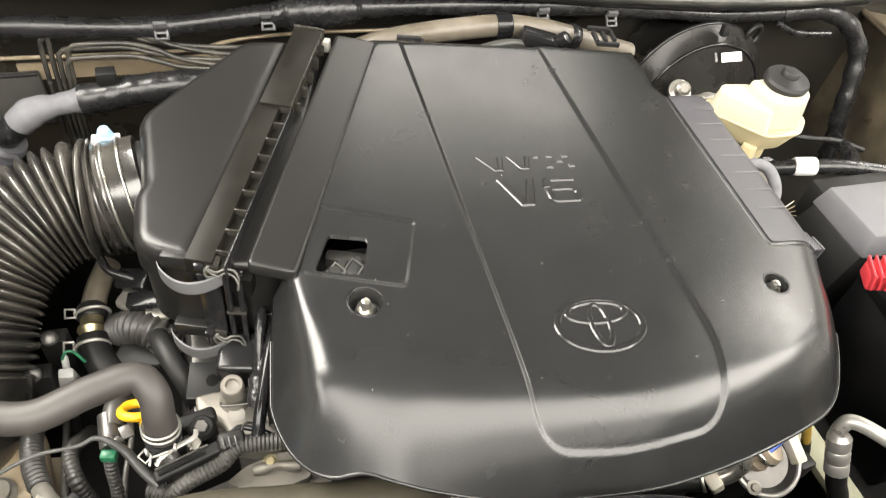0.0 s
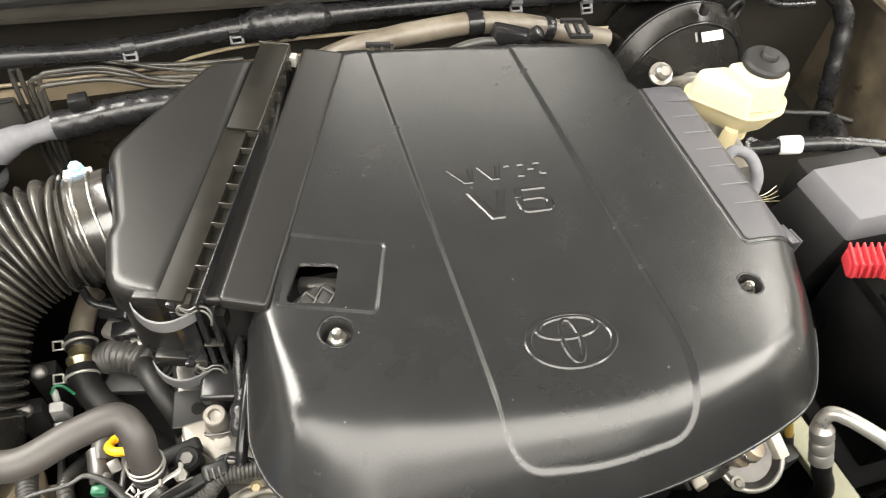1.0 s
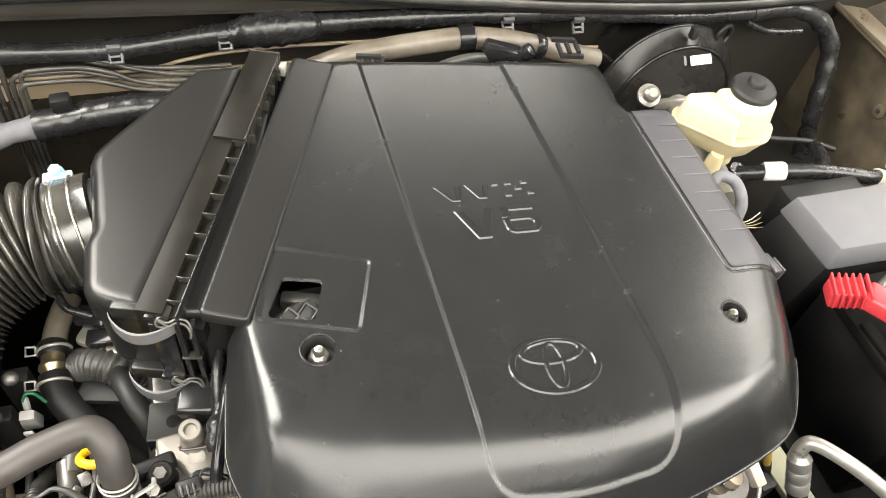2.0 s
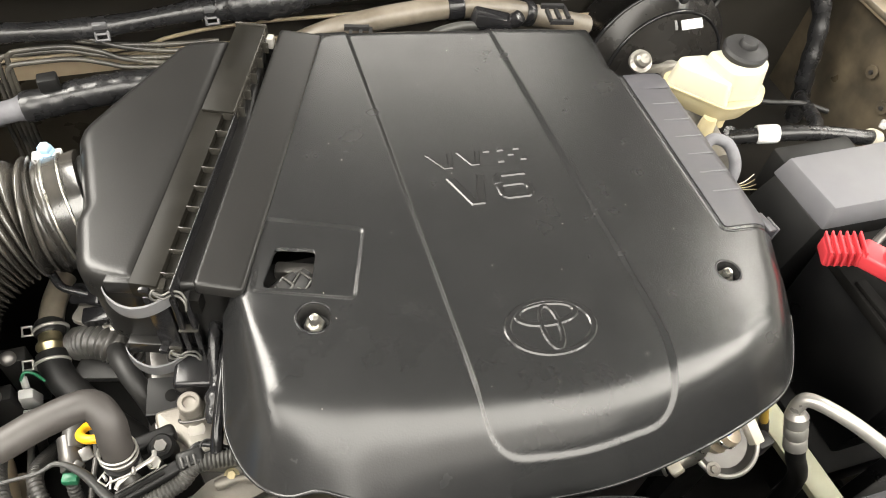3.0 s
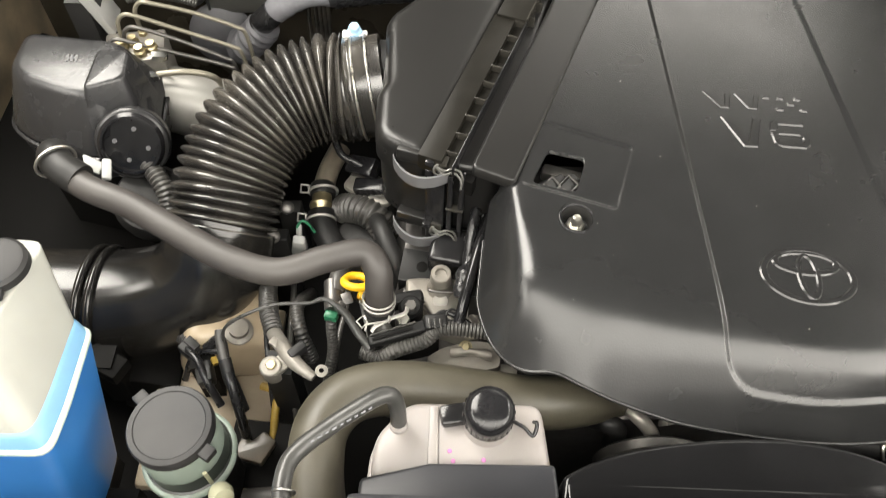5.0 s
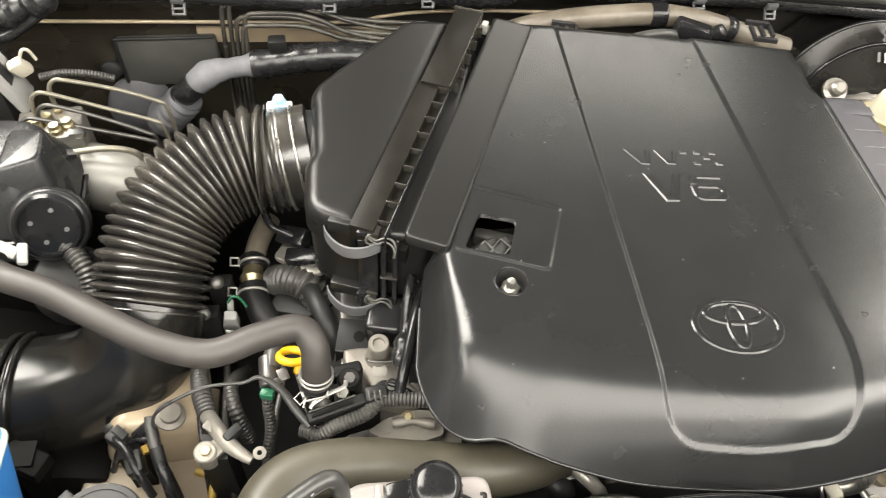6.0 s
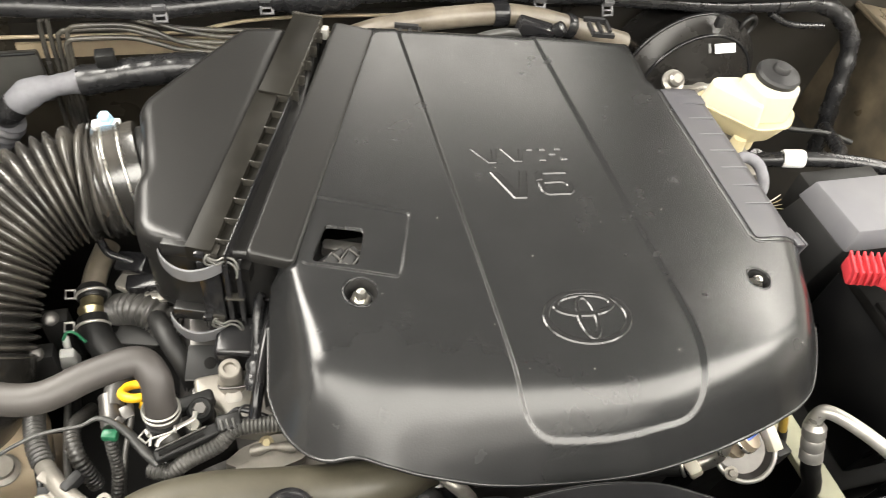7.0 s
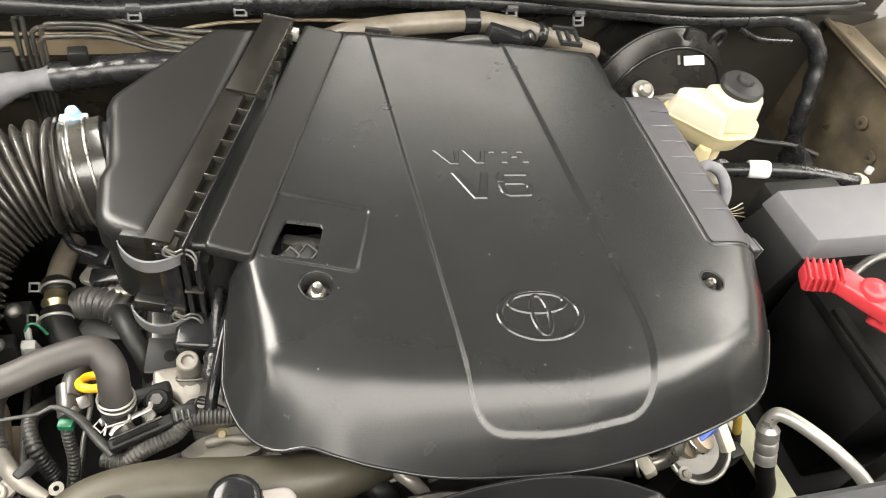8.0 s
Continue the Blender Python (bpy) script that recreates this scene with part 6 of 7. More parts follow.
for k, (a, b, c) in enumerate(PIPES):
    pts = [(a[0] - 0.016, a[1] - 0.006, a[2] - 0.050), (a[0] - 0.017, a[1] - 0.004, a[2] - 0.014), (a[0] - 0.008, a[1], a[2] + 0.001), (a[0] + 0.012, a[1], a[2]), b, (c[0] - 0.01, c[1], c[2] + 0.002), (c[0] + 0.004, c[1], c[2] - 0.012), (c[0] + 0.008, c[1], c[2] - 0.07)]
    pipe = part("brake_pipe", tube(pts, 0.0030, 12), M_DARKSTEEL if k in (2, 3) else M_PALEPIPE, abs_u, "bent thin brake pipe")
    part("pipe_nut", lathe([(0.007, 0), (0.007, 0.016), (0.005, 0.018)], (a[0] - 0.016, a[1] - 0.006, a[2] - 0.06), (0, 0, 1), 6), M_BRASS, pipe, sharp=25)
for x, y, z in ((-0.415, 0.800, 0.872), (-0.425, 0.775, 0.858)):
    part("fitting", lathe([(0.008, 0), (0.008, 0.014), (0.005, 0.02)], (x, y, z), (1, 0.1, -0.1), 6), M_CHROME, abs_u, "bright fitting", sharp=25)
part("brake_pipe", tube([(-0.425, 0.775, 0.858), (-0.37, 0.785, 0.858), (-0.335, 0.79, 0.845), (-0.325, 0.80, 0.81)], 0.0045, 10), M_PALEPIPE, abs_u)

tbn = thing("taped_bundle", (-0.52, 0.96, 0.90), "crumpled black taped wiring bundle by the cowl corner", "wiring bundle")
part("trunk", tube([(-0.60, 0.95, 0.945), (-0.535, 0.948, 0.955), (-0.490, 0.946, 0.968), (-0.450, 0.948, 0.985), (-0.42, 0.955, 1.01), (-0.40, 0.965, 1.04)], lambda u, q: 0.021 + 0.003 * math.sin(31 * u) + 0.002 * math.sin(74 * u), 18), M_TAPE, tbn, sharp=25)
part("strand", tube([(-0.60, 0.94, 0.925), (-0.52, 0.935, 0.930), (-0.485, 0.94, 0.945), (-0.44, 0.945, 0.975)], 0.009, 12), M_TAPE, tbn)
part("drop", tube([(-0.535, 0.948, 0.950), (-0.545, 0.955, 0.90), (-0.55, 0.97, 0.80), (-0.55, 0.98, 0.60)], 0.012, 12), M_TAPE, tbn)

rel = thing("relay_holder", (-0.52, 0.86, 0.80), "off-white plastic relay holder on the firewall side", "relay holder")
holder = part("holder", box((-0.500, 0.865, 0.925), (0.012, 0.046, 0.12), (10, -12, 0)), M_PALE, rel, bevel=0.002)
part("slot", box((-0.4935, 0.862, 0.925), (0.002, 0.016, 0.030), (10, -12, 0)), M_CAP, holder, "dark slot")
part("relay", box((-0.478, 0.876, 0.925), (0.022, 0.016, 0.030), (20, -25, 15)), M_CREAMWIRE, rel, bevel=0.005)
part("relay_tail", tube([(-0.475, 0.876, 0.938), (-0.468, 0.880, 0.950), (-0.462, 0.884, 0.946), (-0.458, 0.886, 0.930)], 0.0022, 8), M_CREAMWIRE, rel)
part("lead", ribbed([(-0.460, 0.880, 0.905), (-0.430, 0.885, 0.908), (-0.395, 0.892, 0.900), (-0.370, 0.90, 0.885)], 0.0048, 0.0058, 0.004, 12, 1.0), M_LOOM, rel, "black ribbed lead")
part("post", box((-0.52, 0.87, 0.84), (0.03, 0.04, 0.16)), M_BLACK, rel)

pad = thing("firewall_pad", (-0.33, 1.06, 0.74), "dark grey insulation pad on the firewall", "insulation pad")
part("pad_sheet", box((-0.330, 1.064, 0.792), (0.160, 0.014, 0.095), (0, -2, 0)), M_PADGREY, pad, bevel=0.005)
part("pad_edge", tube([(-0.4095, 1.056, 0.752), (-0.4105, 1.056, 0.830), (-0.405, 1.056, 0.8385), (-0.330, 1.056, 0.8405), (-0.2535, 1.056, 0.843)], 0.0028, 10), M_CAP, pad, "rounded dark pad edge")
# soft dome added so the sheen round the stud comes from its shape
setting("firewall_sheen_bulge", lathe([(0.050 - 0.0033 * k, 0.012 * math.exp(-((0.050 - 0.0033 * k) / 0.026) ** 2)) for k in range(15)] + [(0.001, 0.012)], (-0.432, 1.0695, 0.790), (0, -1, 0.0), 40), M_FIREWALL, "dark firewall bulge, shaped to catch a sheen", "panel")
fwb = thing("firewall_stud", (-0.43, 1.06, 0.775), "round plastic fastener on the firewall", "fastener")
part("stud_head", lathe([(0.017, 0), (0.016, 0.006), (0.010, 0.010), (0.001, 0.010)], (-0.428, 1.054, 0.782), (0, -1, 0.1), 20), M_CAP, fwb)
gr = thing("cable_boot", (-0.34, 0.95, 0.72), "grey rubber wiring boot with round firewall grommet", "cable boot")
part("grommet", lathe([(0.054, 0), (0.057, 0.008), (0.050, 0.016), (0.02, 0.024)], (-0.398, 1.06, 0.702), (0.1, -1, 0.25), 32), M_BOOT, gr, "grey-blue round grommet")
part("boot", ribbed([(-0.352, 1.02, 0.715), (-0.338, 0.965, 0.748), (-0.318, 0.952, 0.775), (-0.300, 0.948, 0.796), (-0.288, 0.946, 0.812)], 0.022, 0.028, 0.014, 24, 1.0), M_BOOT, gr, "folded grey boot")
part("tape_band", tube([(-0.296, 0.947, 0.812), (-0.282, 0.942, 0.828), (-0.268, 0.942, 0.842)], 0.0195, 18), M_TAPE, gr, "black tape band")
part("wrap", tube([(-0.272, 0.942, 0.838), (-0.245, 0.945, 0.858), (-0.215, 0.947, 0.865), (-0.172, 0.950, 0.870)], lambda u, s: 0.0180 + 0.0030 * math.sin(7 * u) + 0.0006 * math.sin(29 * u), 18), M_GREYWRAP, gr, "grey cloth wrap")
part("taped_trunk", tube([(-0.180, 0.950, 0.869), (-0.14, 0.950, 0.874), (-0.10, 0.950, 0.880), (-0.04, 0.950, 0.884), (0.02, 0.945, 0.884)], lambda u, s: 0.0215 + 0.0007 * math.sin(40 * u), 18), M_TAPE, gr, "black taped cable trunk")
part("trunk_clip", box((-0.140, 0.952, 0.905), (0.026, 0.02, 0.02), (0, 0, 5)), M_BLACK, gr, "black clip on the trunk", bevel=0.003)

bl = thing("brake_lines", (-0.2, 1.04, 0.74), "black brake lines bent along the firewall", "brake lines")
LINES = [(-0.224, 0.938, 0.020, 0.914), (-0.212, 0.944, 0.012, 0.905), (-0.204, 0.920, 0.004, 0.897), (-0.190, 0.928, -0.004, 0.889), (-0.196, 0.908, -0.008, 0.884)]
for k, (x0, zt, yb, ze) in enumerate(LINES):
    y0 = 1.0 + yb * 0.4
    pts = [(x0 - 0.010, y0 + 0.01, 0.68), (x0 - 0.006, y0 + 0.006, 0.80), (x0, y0, zt - 0.022), (x0 + 0.006, y0 - 0.002, zt - 0.005), (x0 + 0.020, y0 - 0.003, zt), (-0.125 + 0.004 * k, y0 - 0.006, zt + 0.001),
           (-0.085 + 0.004 * k, y0 - 0.008, zt - 0.010), (-0.040, y0 - 0.012, (zt + ze) / 2 - 0.006), (0.02, y0 - 0.014, ze), (0.09, y0 - 0.012, ze - 0.004)]
    part("brake_line", tube(pts, 0.0036, 12), M_LINE, bl)

# large tan pipe and fittings behind the cover
rp = thing("heater_pipe", (0.4, 0.94, 0.80), "tan-grey insulated pipe behind the engine cover", "pipe")
part("pipe", tube([(0.17, 0.960, 0.905), (0.245, 0.948, 0.940), (0.311, 0.945, 0.953), (0.356, 0.945, 0.957), (0.426, 0.945, 0.960), (0.493, 0.945, 0.950), (0.555, 0.945, 0.932), (0.66, 0.95, 0.895)], 0.0165, 18), M_TANPIPE, rp)
part("pipe_clip", lathe([(0.0185, -0.012), (0.0195, -0.010), (0.0195, 0.010), (0.0185, 0.012)], (0.428, 0.945, 0.960), (1, 0, 0), 24), M_GLOSS, rp, "glossy black clip")
part("pipe_clip", lathe([(0.0185, -0.008), (0.0195, -0.006), (0.0195, 0.006), (0.0185, 0.008)], (0.548, 0.945, 0.934), (1, 0, -0.3), 24), M_GLOSS, rp, "glossy black clip")
part("fitting", box((0.475, 0.908, 0.956), (0.060, 0.028, 0.026), (0, 14, -8)), M_GLOSS, rp, "black plastic fitting", bevel=0.006)
part("fitting", lathe([(0.010, 0), (0.012, 0.006), (0.010, 0.016), (0.004, 0.018)], (0.505, 0.900, 0.955), (0.5, -0.3, 0.8), 14), M_GLOSS, rp, "black fitting knob")
part("elbow", tube([(0.455, 0.905, 0.952), (0.42, 0.898, 0.960), (0.385, 0.892, 0.958), (0.36, 0.89, 0.946)], 0.0065, 12), M_CLEARHOSE, rp, "grey bent tube")
part("clamp", ring((0.363, 0.890, 0.947), (0.8, 0.2, 0.4), 0.0078, 0.0015, 16), M_STEEL, rp)
part("post", box((0.45, 0.92, 0.86), (0.24, 0.02, 0.10)), M_BLACK, rp)

# cowl harness with clips
hz = thing("cowl_harness", (0.5, 1.03, 0.93), "black taped wiring harness clipped along the cowl", "wiring harness")
part("harness", tube([(-0.72, 1.02, 0.955), (-0.45, 1.015, 0.955), (-0.25, 1.01, 0.952), (-0.08, 1.005, 0.945), (0.05, 1.005, 0.955), (0.17, 1.005, 0.962), (0.33, 1.01, 0.958), (0.53, 1.01, 0.950), (0.68, 1.01, 0.938), (0.85, 1.01, 0.920), (0.98, 1.01, 0.918)], lambda u, s: 0.014 + 0.0012 * math.sin(70 * u), 14), M_TAPE, hz)
part("harness", tube([(0.98, 1.01, 0.918), (1.06, 1.005, 0.922), (1.12, 0.995, 0.900), (1.158, 0.975, 0.855), (1.158, 0.945, 0.79), (1.155, 0.93, 0.745), (1.17, 0.925, 0.69), (1.19, 0.93, 0.62)], lambda u, s: 0.0165 + 0.0014 * math.sin(60 * u), 14), M_TAPE, hz, "taped branch hanging down")
part("tape_bulge", tube([(0.09, 1.004, 0.956), (0.12, 1.003, 0.960), (0.155, 1.002, 0.962), (0.19, 1.003, 0.962), (0.225, 1.004, 0.961)], lambda u, s: 0.013 + 0.013 * math.sin(math.pi * u) ** 0.6 + 0.0015 * math.sin(37 * u), 22), M_TAPE, hz, "bulky taped joint")
for x, z in ((-0.061, 0.944), (0.086, 0.952), (0.514, 0.940), (0.636, 0.930), (-0.28, 0.94)):
    clip = part("harness_clip", ring((x, 0.990, z), (0, -0.75, 0.65), 0.0115, 0.0028, 4, (45, 405)), M_CLIPGREY, hz, "grey plastic clip loop")
    part("clip_bar", box((x, 0.992, z + 0.012), (0.018, 0.006, 0.010), (20, 0, 0)), M_CLIPGREY, clip, bevel=0.001)
    part("clip_bar", box((x, 0.9885, z + 0.001), (0.014, 0.003, 0.003), (40, 0, 0)), M_CLIPGREY, clip, bevel=0.0005)
part("branch", tube([(0.97, 1.0, 0.905), (1.02, 0.995, 0.885), (1.09, 0.99, 0.882)], 0.006, 10), M_TAPE, hz)
part("clip_ring", ring((0.925, 0.99, 0.888), (0.3, -1, 0), 0.018, 0.005, 20), M_BLACK, hz)

ws = thing("cowl_seal", (0.7, 1.08, 1.08), "grey rubber weather seal on the cowl edge", "weather seal")
part("seal", tube([(-0.7, 1.00, 1.05), (0.0, 0.995, 1.045), (0.45, 0.985, 0.998), (0.62, 0.985, 0.978), (0.82, 0.985, 0.962), (1.00, 0.985, 0.957), (1.14, 0.985, 0.962), (1.20, 0.985, 0.964)], lambda u, s: 0.0125 * min(1, (1 - u) * 18 + 0.25), 16, flat=0.8), M_LOOM, ws)
part("seal_lip", tube([(-0.7, 0.990, 1.066), (0.0, 0.985, 1.061), (0.45, 0.978, 1.012), (0.62, 0.978, 0.992), (0.82, 0.978, 0.976), (1.00, 0.978, 0.970), (1.17, 0.978, 0.975)], 0.006, 12), M_CAP, ws, "dark upper lip")
part("seal_lip", tube([(-0.7, 1.012, 1.032), (0.0, 1.006, 1.027), (0.45, 0.998, 0.980), (0.62, 0.998, 0.960), (0.82, 0.998, 0.944), (1.00, 0.998, 0.940), (1.14, 0.998, 0.944)], 0.008, 12), M_CAP, ws, "dark lower lip")
part("seal_flange", box((0.25, 1.035, 0.985), (1.9, 0.06, 0.006), (0, 2.5, 0)), M_COWL, ws, "black carrier strip")

# ---- right rear: brake booster and master cylinder ----
bo = thing("brake_booster", (0.83, 1.0, 0.79), "black round brake booster drum on the firewall", "brake booster")
AX = Vector((0.05, -1, 0.12)).normalized()
part("drum", lathe([(0.134, -0.10), (0.136, -0.03), (0.142, -0.025), (0.142, -0.015), (0.136, -0.010), (0.122, 0.004), (0.118, 0.012), (0.094, 0.016), (0.064, 0.026), (0.02, 0.03)], (0.832, 0.955, 0.776), AX, 64), M_DRUM, bo, sharp=50)
part("drum_rim", ring(Vector((0.832, 0.955, 0.776)) - AX * 0.02, AX, 0.142, 0.0040, 64), M_GLOSS, bo)
part("drum_ridge", ring(Vector((0.832, 0.955, 0.776)) + AX * 0.011, AX, 0.118, 0.0035, 64), M_GLOSS, bo)
part("label_mark", box((0.823, 0.937, 0.884), (0.005, 0.002, 0.016), (-45, 0, 2)), M_CLEARHOSE, bo, "small grey bar beside the label")
part("white_label", box((0.855, 0.938, 0.882), (0.040, 0.002, 0.016), (-45, 0, 2)), M_WHITE, bo, "small white label")
part("rubber_nub", box((0.842, 0.965, 0.918), (0.014, 0.014, 0.022)), M_CAP, bo, bevel=0.004)
part("vacuum_port", lathe([(0.020, 0), (0.020, 0.006), (0.013, 0.008), (0.013, 0.02), (0.008, 0.024)], (0.762, 0.918, 0.832), (-0.1, -0.6, 0.8), 18), M_ALU, bo, "pale metal port")

mc = thing("brake_master_cylinder", (0.82, 0.80, 0.70), "cast master cylinder on the brake booster", "master cylinder")
part("cylinder", tube([(0.832, 0.935, 0.79), (0.815, 0.82, 0.80), (0.79, 0.68, 0.81)], 0.026, 18), M_ALU, mc)
part("flange", box((0.828, 0.918, 0.79), (0.10, 0.014, 0.06)), M_ALU, mc, bevel=0.006)
part("outlet_hose", tube([(0.716, 0.660, 0.880), (0.736, 0.667, 0.893), (0.757, 0.655, 0.888), (0.763, 0.632, 0.868), (0.753, 0.616, 0.840)], 0.0085, 14), M_GREYWRAP, mc, "grey bent hose")

bt = thing("brake_fluid_tank", (0.81, 0.77, 0.83), "cream plastic brake fluid tank with black cap", "brake fluid tank")
TB = rounded([(0.722, 0.792), (0.738, 0.818), (0.862, 0.806), (0.876, 0.752), (0.846, 0.719), (0.788, 0.718)], 0.014, 5)
TB_BASE = [(0.796 + (x - 0.796) * 0.72, 0.762 + (y - 0.762) * 0.72) for x, y in TB]
TB_TOP = rounded([(0.772, 0.800), (0.858, 0.796), (0.869, 0.752), (0.842, 0.726), (0.785, 0.732)], 0.014, 5)
part("tank_lower", tapered(TB_BASE, TB, 0.856, 0.892), M_CREAM, bt, "yellowish lower half with fluid", bevel=0.006, segments=3)
part("tank_seam", prism([(0.798 + (x - 0.798) * 1.03, 0.765 + (y - 0.765) * 1.03) for x, y in TB], 0.8905, 0.8955), M_CREAM, bt, bevel=0.0016, segments=3)
part("tank_upper", tapered(TB_TOP, [(0.822 + (x - 0.822) * 0.86, 0.764 + (y - 0.764) * 0.86) for x, y in TB_TOP], 0.894, 0.946), M_CREAMTOP, bt, "pale upper half", bevel=0.013, segments=5)
part("tank_step", tapered(rounded([(0.725, 0.790), (0.740, 0.813), (0.792, 0.810), (0.792, 0.722), (0.786, 0.722)], 0.01), rounded([(0.732, 0.790), (0.744, 0.808), (0.792, 0.804), (0.792, 0.732), (0.784, 0.734)], 0.01), 0.893, 0.929), M_CREAMTOP, bt, "lower side chamber", bevel=0.011, segments=4)
part("tank_neck", lathe([(0.014, 0.0), (0.012, 0.03), (0.010, 0.04)], (0.782, 0.735, 0.826)), M_CREAM, bt)
part("tank_foot", lathe([(0.014, 0.0), (0.012, 0.05)], (0.83, 0.77, 0.815)), M_CREAM, bt)
part("tank_cap", lathe([(0.028, 0.0), (0.033, 0.002), (0.034, 0.010), (0.031, 0.014), (0.020, 0.016), (0.014, 0.018), (0.0135, 0.023), (0.011, 0.026), (0.002, 0.027)], (0.828, 0.776, 0.944), (0.02, -0.05, 1), 32), M_CAP, bt, "black screw cap with centre knob")

# ---- battery and relay box ----
bat = thing("battery", (0.93, 0.40, 0.62), "black car battery with dusty case", "battery")
part("case", box((0.94, 0.380, 0.735), (0.25, 0.21, 0.21)), M_BATT, bat, bevel=0.006)
part("battery_lid", box((0.94, 0.380, 0.848), (0.255, 0.215, 0.018)), M_BLACK_SHADE, bat, bevel=0.004)
part("lid_ridge", box((0.826, 0.350, 0.860), (0.016, 0.13, 0.008), (0, 0, 2)), M_BLACK_SHADE, bat, bevel=0.003)
part("terminal", lathe([(0.010, 0), (0.009, 0.018), (0.001, 0.018)], (0.835, 0.445, 0.866), segs=16), M_ALU, bat, "lead terminal post")
tray = thing("battery_tray", (0.94, 0.42, 0.52), "black plastic battery tray on the apron", "battery tray")
part("tray", box((0.94, 0.40, 0.60), (0.30, 0.30, 0.06)), M_BLACK, tray, bevel=0.006)
part("tray_leg", box((0.94, 0.40, 0.50), (0.20, 0.20, 0.18)), M_BLACK, tray)

red = thing("terminal_cover", (0.80, 0.43, 0.88), "red plastic battery terminal cover, ribbed at the end", "terminal cover")
part("cover_end", box((0.786, 0.441, 0.903), (0.046, 0.036, 0.026), (0, -14, -24), 0.86), M_RED, red, bevel=0.005, segments=3)
for k in range(6):
    part("grip_rib", box((0.768 + 0.0072 * k, 0.4455 - 0.0032 * k, 0.9055 + 0.0018 * k), (0.0030, 0.037, 0.027), (0, -14, -24)), M_RED, red, bevel=0.001)
part("cover_body", box((0.826, 0.402, 0.909), (0.036, 0.082, 0.024), (4, -6, 40), 0.88), M_RED, red, bevel=0.005, segments=3)
part("cover_lobe", lathe([(0.018, -0.004), (0.018, 0.010), (0.014, 0.015), (0.002, 0.016)], (0.832, 0.398, 0.915), (-0.1, 0, 1), 24), M_RED, red, "raised round lobe", sharp=50)
part("cover_flap", box((0.862, 0.372, 0.892), (0.040, 0.050, 0.030), (0, 0, 40), 0.9), M_RED, red, bevel=0.005, segments=3)
lead = thing("battery_cable", (0.83, 0.42, 0.80), "dark battery cable end at the red terminal cover", "battery cable")
part("cable", tube([(0.84, 0.44, 0.885), (0.875, 0.455, 0.905), (0.92, 0.46, 0.905), (0.98, 0.45, 0.89)], 0.006, 12), M_DARKSTEEL, lead, "silver cable end")

fb = thing("fuse_box", (0.95, 0.57, 0.66), "black engine bay fuse box with grey lid", "fuse box")
part("body", tapered([(0.79, 0.510), (1.13, 0.505), (1.13, 0.66), (0.79, 0.66)], [(0.852, 0.520), (1.10, 0.515), (1.10, 0.63), (0.846, 0.63)], 0.66, 0.838), M_FUSEBODY, fb, bevel=0.006)
part("lid", tapered([(0.850, 0.516), (1.105, 0.511), (1.105, 0.634), (0.843, 0.634)], [(0.858, 0.524), (1.098, 0.519), (1.098, 0.626), (0.850, 0.626)], 0.834, 0.872), M_LIDGREY, fb, "flat grey lid", bevel=0.004)
part("rear_box", box((0.95, 0.660, 0.780), (0.14, 0.05, 0.10)), M_BLACK, fb, "black rear block", bevel=0.005)
part("stand", box((0.95, 0.58, 0.62), (0.24, 0.10, 0.12)), M_BLACK, fb)

# connectors and loom on the right
cn = thing("right_harness", (1.0, 0.80, 0.62), "black taped harness with white connectors near the fuse box", "wiring harness")
part("loom", tube([(0.86, 0.755, 0.79), (0.905, 0.733, 0.808), (0.96, 0.718, 0.815), (1.01, 0.705, 0.815), (1.06, 0.690, 0.812), (1.10, 0.69, 0.80), (1.14, 0.70, 0.75), (1.15, 0.71, 0.68)], 0.0125, 14), M_TAPE, cn)
part("connector", lathe([(0.014, 0), (0.0155, 0.003), (0.0155, 0.032), (0.014, 0.035)], (0.893, 0.738, 0.806), (0.93, -0.28, 0.14), 18), M_WHITE, cn, "white round connector")
part("connector", box((1.108, 0.700, 0.822), (0.030, 0.012, 0.010), (0, 20, 35)), M_PALE, cn, "pale clip", bevel=0.003)
part("branch", tube([(0.98, 0.712, 0.815), (1.02, 0.75, 0.80), (1.10, 0.86, 0.74), (1.17, 0.925, 0.69)], 0.012, 12), M_TAPE, cn)
part("drop", tube([(0.86, 0.755, 0.80), (0.86, 0.78, 0.70), (0.88, 0.80, 0.48)], 0.014, 12), M_TAPE, cn)
part("thin_lead", tube([(0.93, 0.86, 0.79), (0.98, 0.84, 0.775), (1.05, 0.82, 0.775), (1.10, 0.80, 0.765)], 0.005, 8), M_BLACK, cn)
for k in range(4):
    part("loose_wire", tube([(0.735, 0.600 - 0.004 * k, 0.862 + 0.003 * k), (0.760, 0.602 - 0.005 * k, 0.866), (0.790, 0.618 - 0.006 * k, 0.858 - 0.004 * k)], 0.0008, 6), M_BRASS if k else M_CREAMWIRE, cn, "thin loose wire")
part("white_band", lathe([(0.0145, -0.009), (0.0155, -0.008), (0.0155, 0.008), (0.0145, 0.009)], (1.086, 0.688, 0.806), (0.9, -0.1, -0.4), 20), M_CREAMWIRE, cn, "white tape band")
frp = thing("fender_studs", (1.2, 0.78, 0.80), "round hole plugs on the dusty inner fender", "plugs")
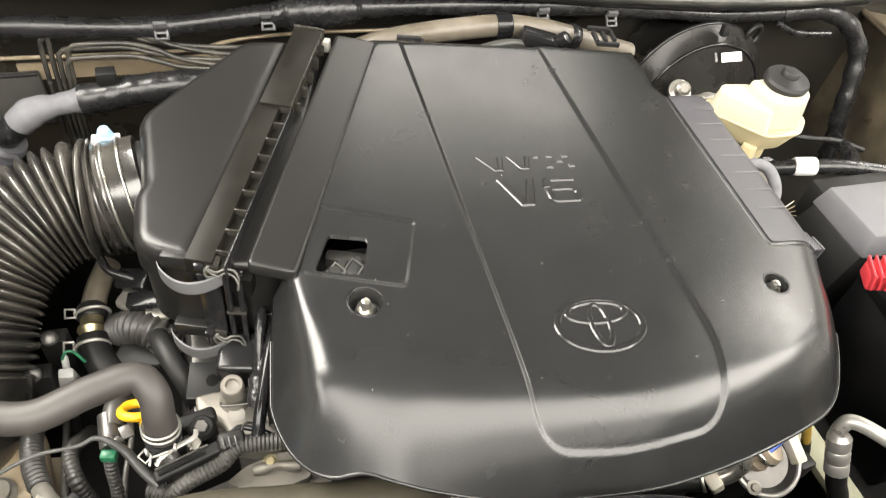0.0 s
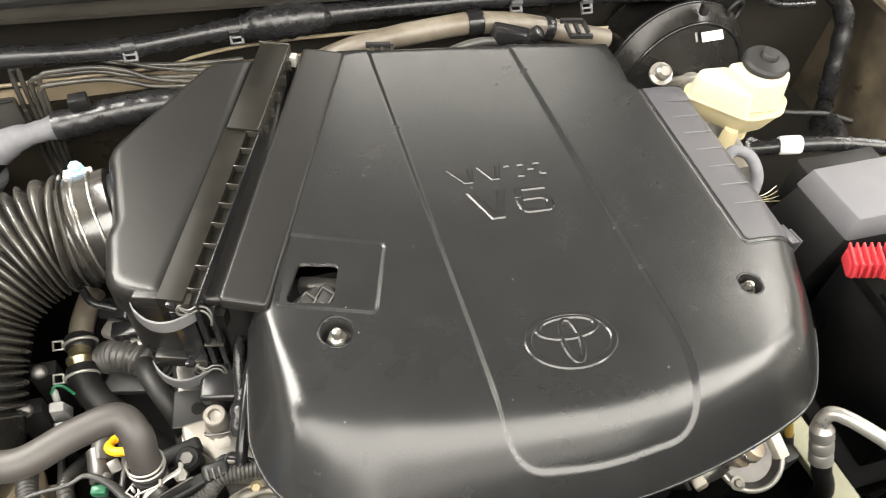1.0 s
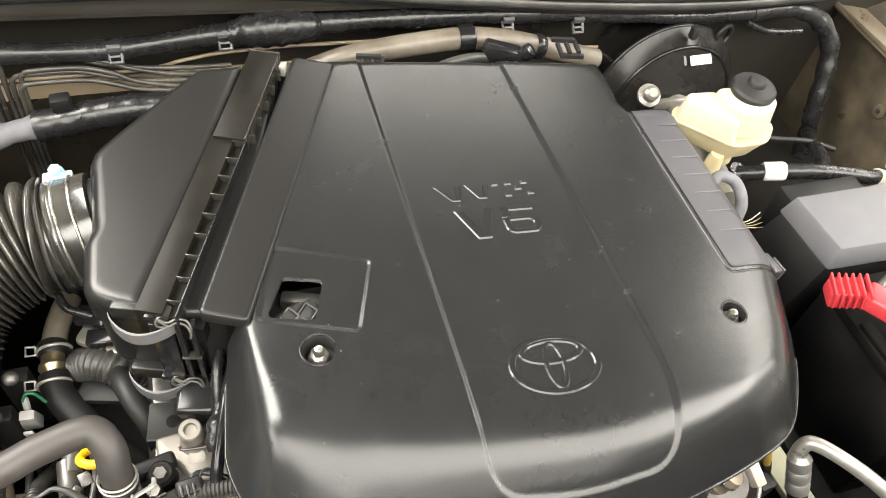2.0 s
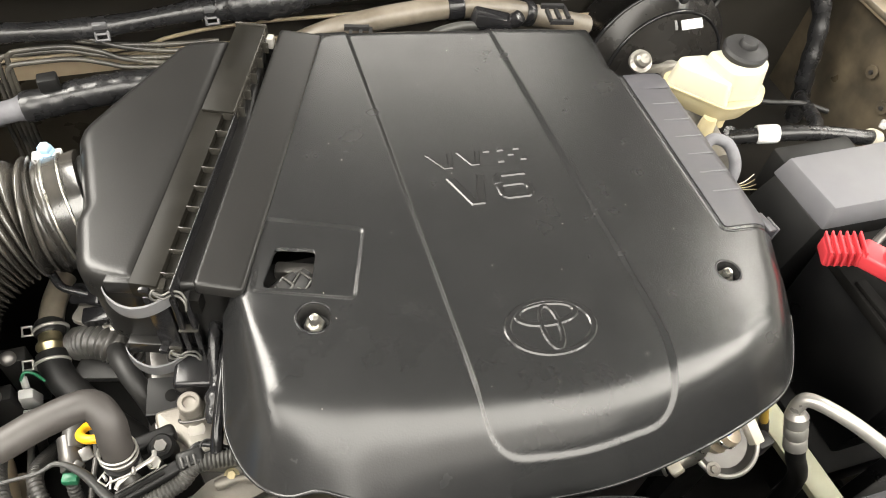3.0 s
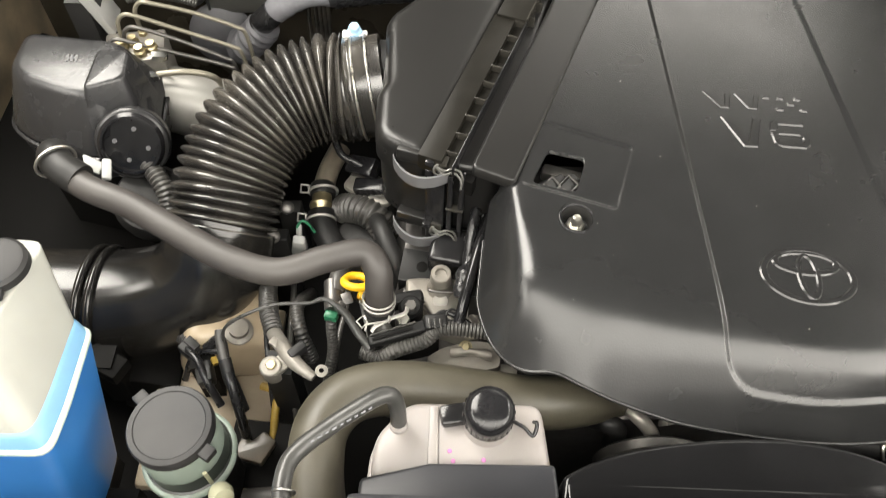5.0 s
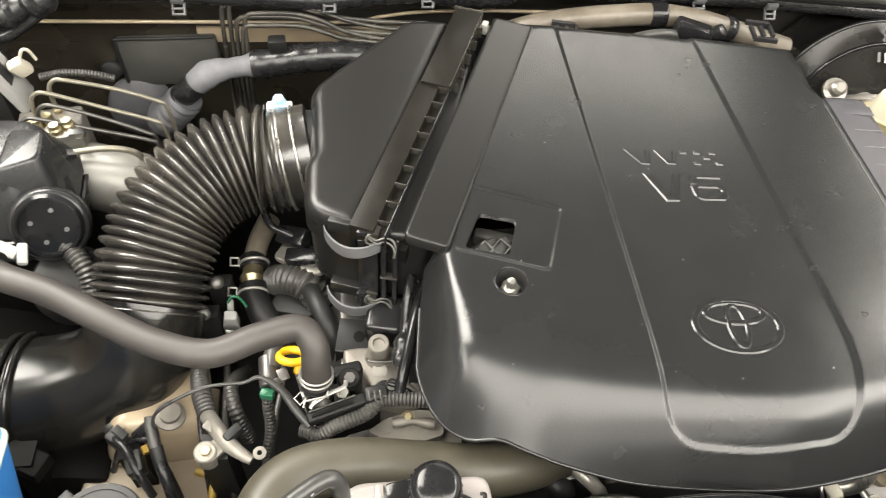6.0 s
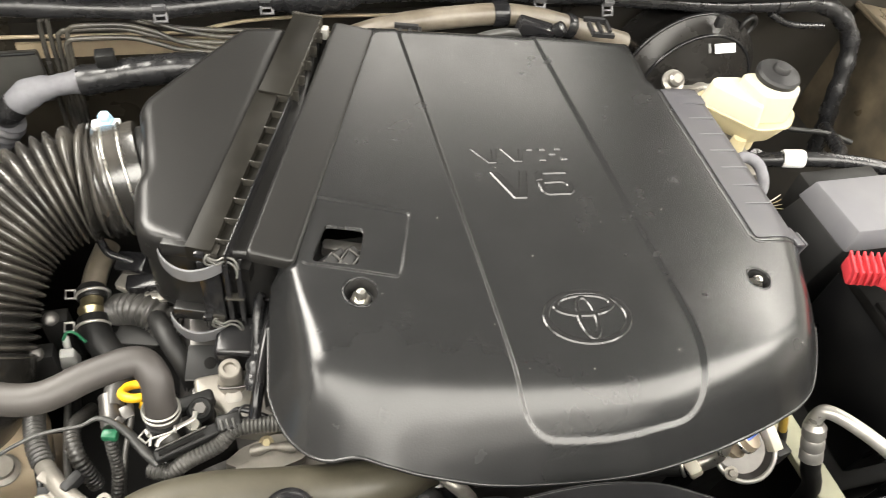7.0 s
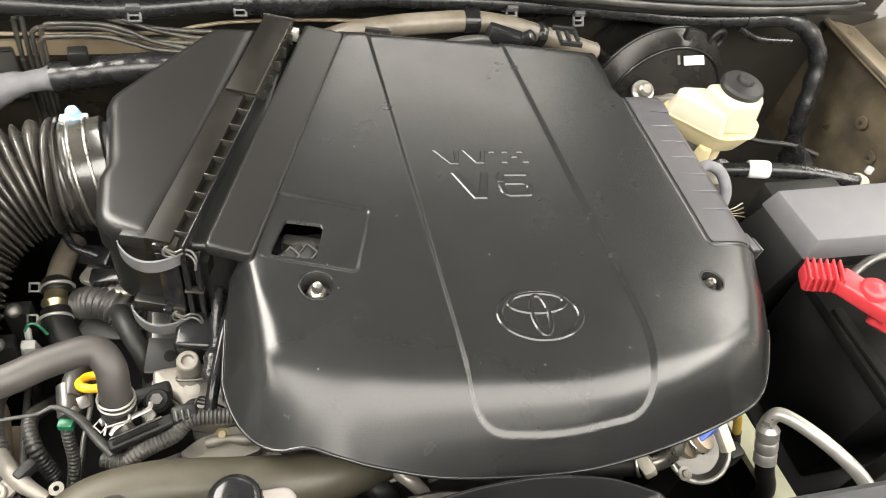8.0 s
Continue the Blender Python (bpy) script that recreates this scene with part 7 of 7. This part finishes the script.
for y, z in ((0.86, 0.785), (0.80, 0.75), (0.74, 0.80)):
    plug = part("plug", lathe([(0.013, 0), (0.0125, 0.003), (0.009, 0.004), (0.006, 0.003), (0.001, 0.003)], (1.2305, y, z), (-1, 0, 0.1), 22), M_TAN_SHADED, frp)
    part("plug_screw", lathe([(0.0045, 0), (0.0045, 0.003), (0.001, 0.0035)], (1.2280, y, z), (-1, 0, 0.1), 12), M_DARKSTEEL, plug)

# ---- right front: coolant outlet, air conditioning line, strut ----
co = thing("coolant_outlet", (0.56, 0.28, 0.66), "metal coolant outlet flange with stained pipe", "pipe fitting")
DISH = Vector((-0.12, -0.42, 0.90)).normalized()
part("flange", lathe([(0.010, -0.006), (0.034, -0.004), (0.039, 0.004), (0.0405, 0.005), (0.0405, 0.0075), (0.037, 0.007), (0.030, -0.001), (0.012, -0.002)], (0.570, 0.283, 0.796), DISH, 40), M_DARKSTEEL, co, "dull dished flange plate", sharp=40)
part("flange_rim", ring(Vector((0.570, 0.283, 0.796)) + DISH * 0.006, DISH, 0.0390, 0.0030, 40), M_CLAMP, co, "bright flange rim")
part("pipe", tube([(0.490, 0.286, 0.776), (0.506, 0.279, 0.785), (0.524, 0.277, 0.798), (0.533, 0.281, 0.812), (0.537, 0.290, 0.822)], 0.0105, 16), M_STEEL, co, "stained metal pipe")
part("pipe_body", lathe([(0.016, -0.012), (0.018, -0.004), (0.0145, 0.002), (0.0145, 0.008), (0.018, 0.012), (0.016, 0.020), (0.010, 0.022)], (0.556, 0.285, 0.814), (0.45, -0.1, 0.9), 22), M_RUST, co, "rust-stained body")
part("pipe_collar", ring((0.560, 0.284, 0.823), (0.45, -0.1, 0.9), 0.016, 0.003, 24), M_STEEL, co)
hexbolt("bolt", (0.545, 0.258, 0.790), DISH, 0.005, 0.005, M_CASTING, co, washer=0.0085)
part("hose_clip", box((0.503, 0.277, 0.786), (0.016, 0.026, 0.026), (0, -30, 10)), M_CREAMWIRE, co, "pale hose clip", bevel=0.003)
part("hose_clip", ring((0.496, 0.282, 0.781), (0.8, -0.3, 0.5), 0.013, 0.0022, 20), M_STEEL, co)
part("hose", tube([(0.500, 0.281, 0.780), (0.47, 0.29, 0.77), (0.42, 0.30, 0.76)], 0.013, 14), M_BLACK, co)
part("coupling", box((0.577, 0.296, 0.834), (0.058, 0.022, 0.022), (0, -14, 24)), M_BLUE, co, "blue plastic coupling", bevel=0.003)
part("connector", box((0.590, 0.281, 0.830), (0.014, 0.040, 0.014), (24, 0, 8)), M_CREAMWIRE, co, "white connector", bevel=0.002)
part("connector", box((0.616, 0.272, 0.785), (0.022, 0.020, 0.036), (0, 0, 10)), M_BLACK, co, "black connector", bevel=0.003)
part("lead", tube([(0.612, 0.305, 0.852), (0.617, 0.296, 0.834), (0.622, 0.288, 0.812)], 0.0052, 12), M_MUSTARD, co, "yellow lead")
part("lead", tube([(0.622, 0.289, 0.814), (0.630, 0.282, 0.78), (0.64, 0.28, 0.70)], 0.006, 12), M_BLACK, co)
part("post", box((0.56, 0.30, 0.70), (0.05, 0.04, 0.17)), M_BLACK, co)

ac = thing("air_conditioning_line", (0.66, 0.27, 0.60), "bare aluminium air conditioning line with crimped fitting", "pipe")
part("pipe", tube([(0.660, 0.287, 0.815), (0.661, 0.290, 0.832), (0.668, 0.289, 0.843), (0.684, 0.272, 0.846), (0.708, 0.238, 0.845), (0.730, 0.200, 0.838), (0.742, 0.175, 0.82), (0.75, 0.15, 0.78)], 0.0088, 16), M_CLAMP, ac)
part("fitting", lathe([(0.011, -0.056), (0.0140, -0.054), (0.0140, -0.042), (0.0120, -0.039), (0.0140, -0.035), (0.0140, -0.025), (0.0120, -0.022), (0.0140, -0.018), (0.0140, -0.006), (0.011, -0.002), (0.0095, 0.0)], (0.661, 0.286, 0.824), (-0.10, 0.55, 1), 22), M_CLAMP, ac, "crimped aluminium fitting")
part("rubber_hose", tube([(0.666, 0.259, 0.776), (0.669, 0.252, 0.762), (0.680, 0.236, 0.72), (0.685, 0.23, 0.60), (0.685, 0.23, 0.42)], 0.012, 14), M_BLACK, ac, "black rubber hose")

st = thing("support_strut", (0.68, 0.25, 0.60), "pale olive painted support strut beside the battery", "strut")
part("bar", box((0.690, 0.265, 0.735), (0.036, 0.26, 0.012), (12, 0, 14)), M_OLIVE, st, bevel=0.002)
part("bracket", box((0.65, 0.38, 0.62), (0.04, 0.03, 0.30)), M_BLACK, st)
side = thing("side_panel", (0.90, 0.16, 0.70), "black plastic panel between battery and radiator", "panel")
part("sheet", box((0.98, 0.22, 0.70), (0.36, 0.02, 0.32)), M_BATT, side, bevel=0.004)
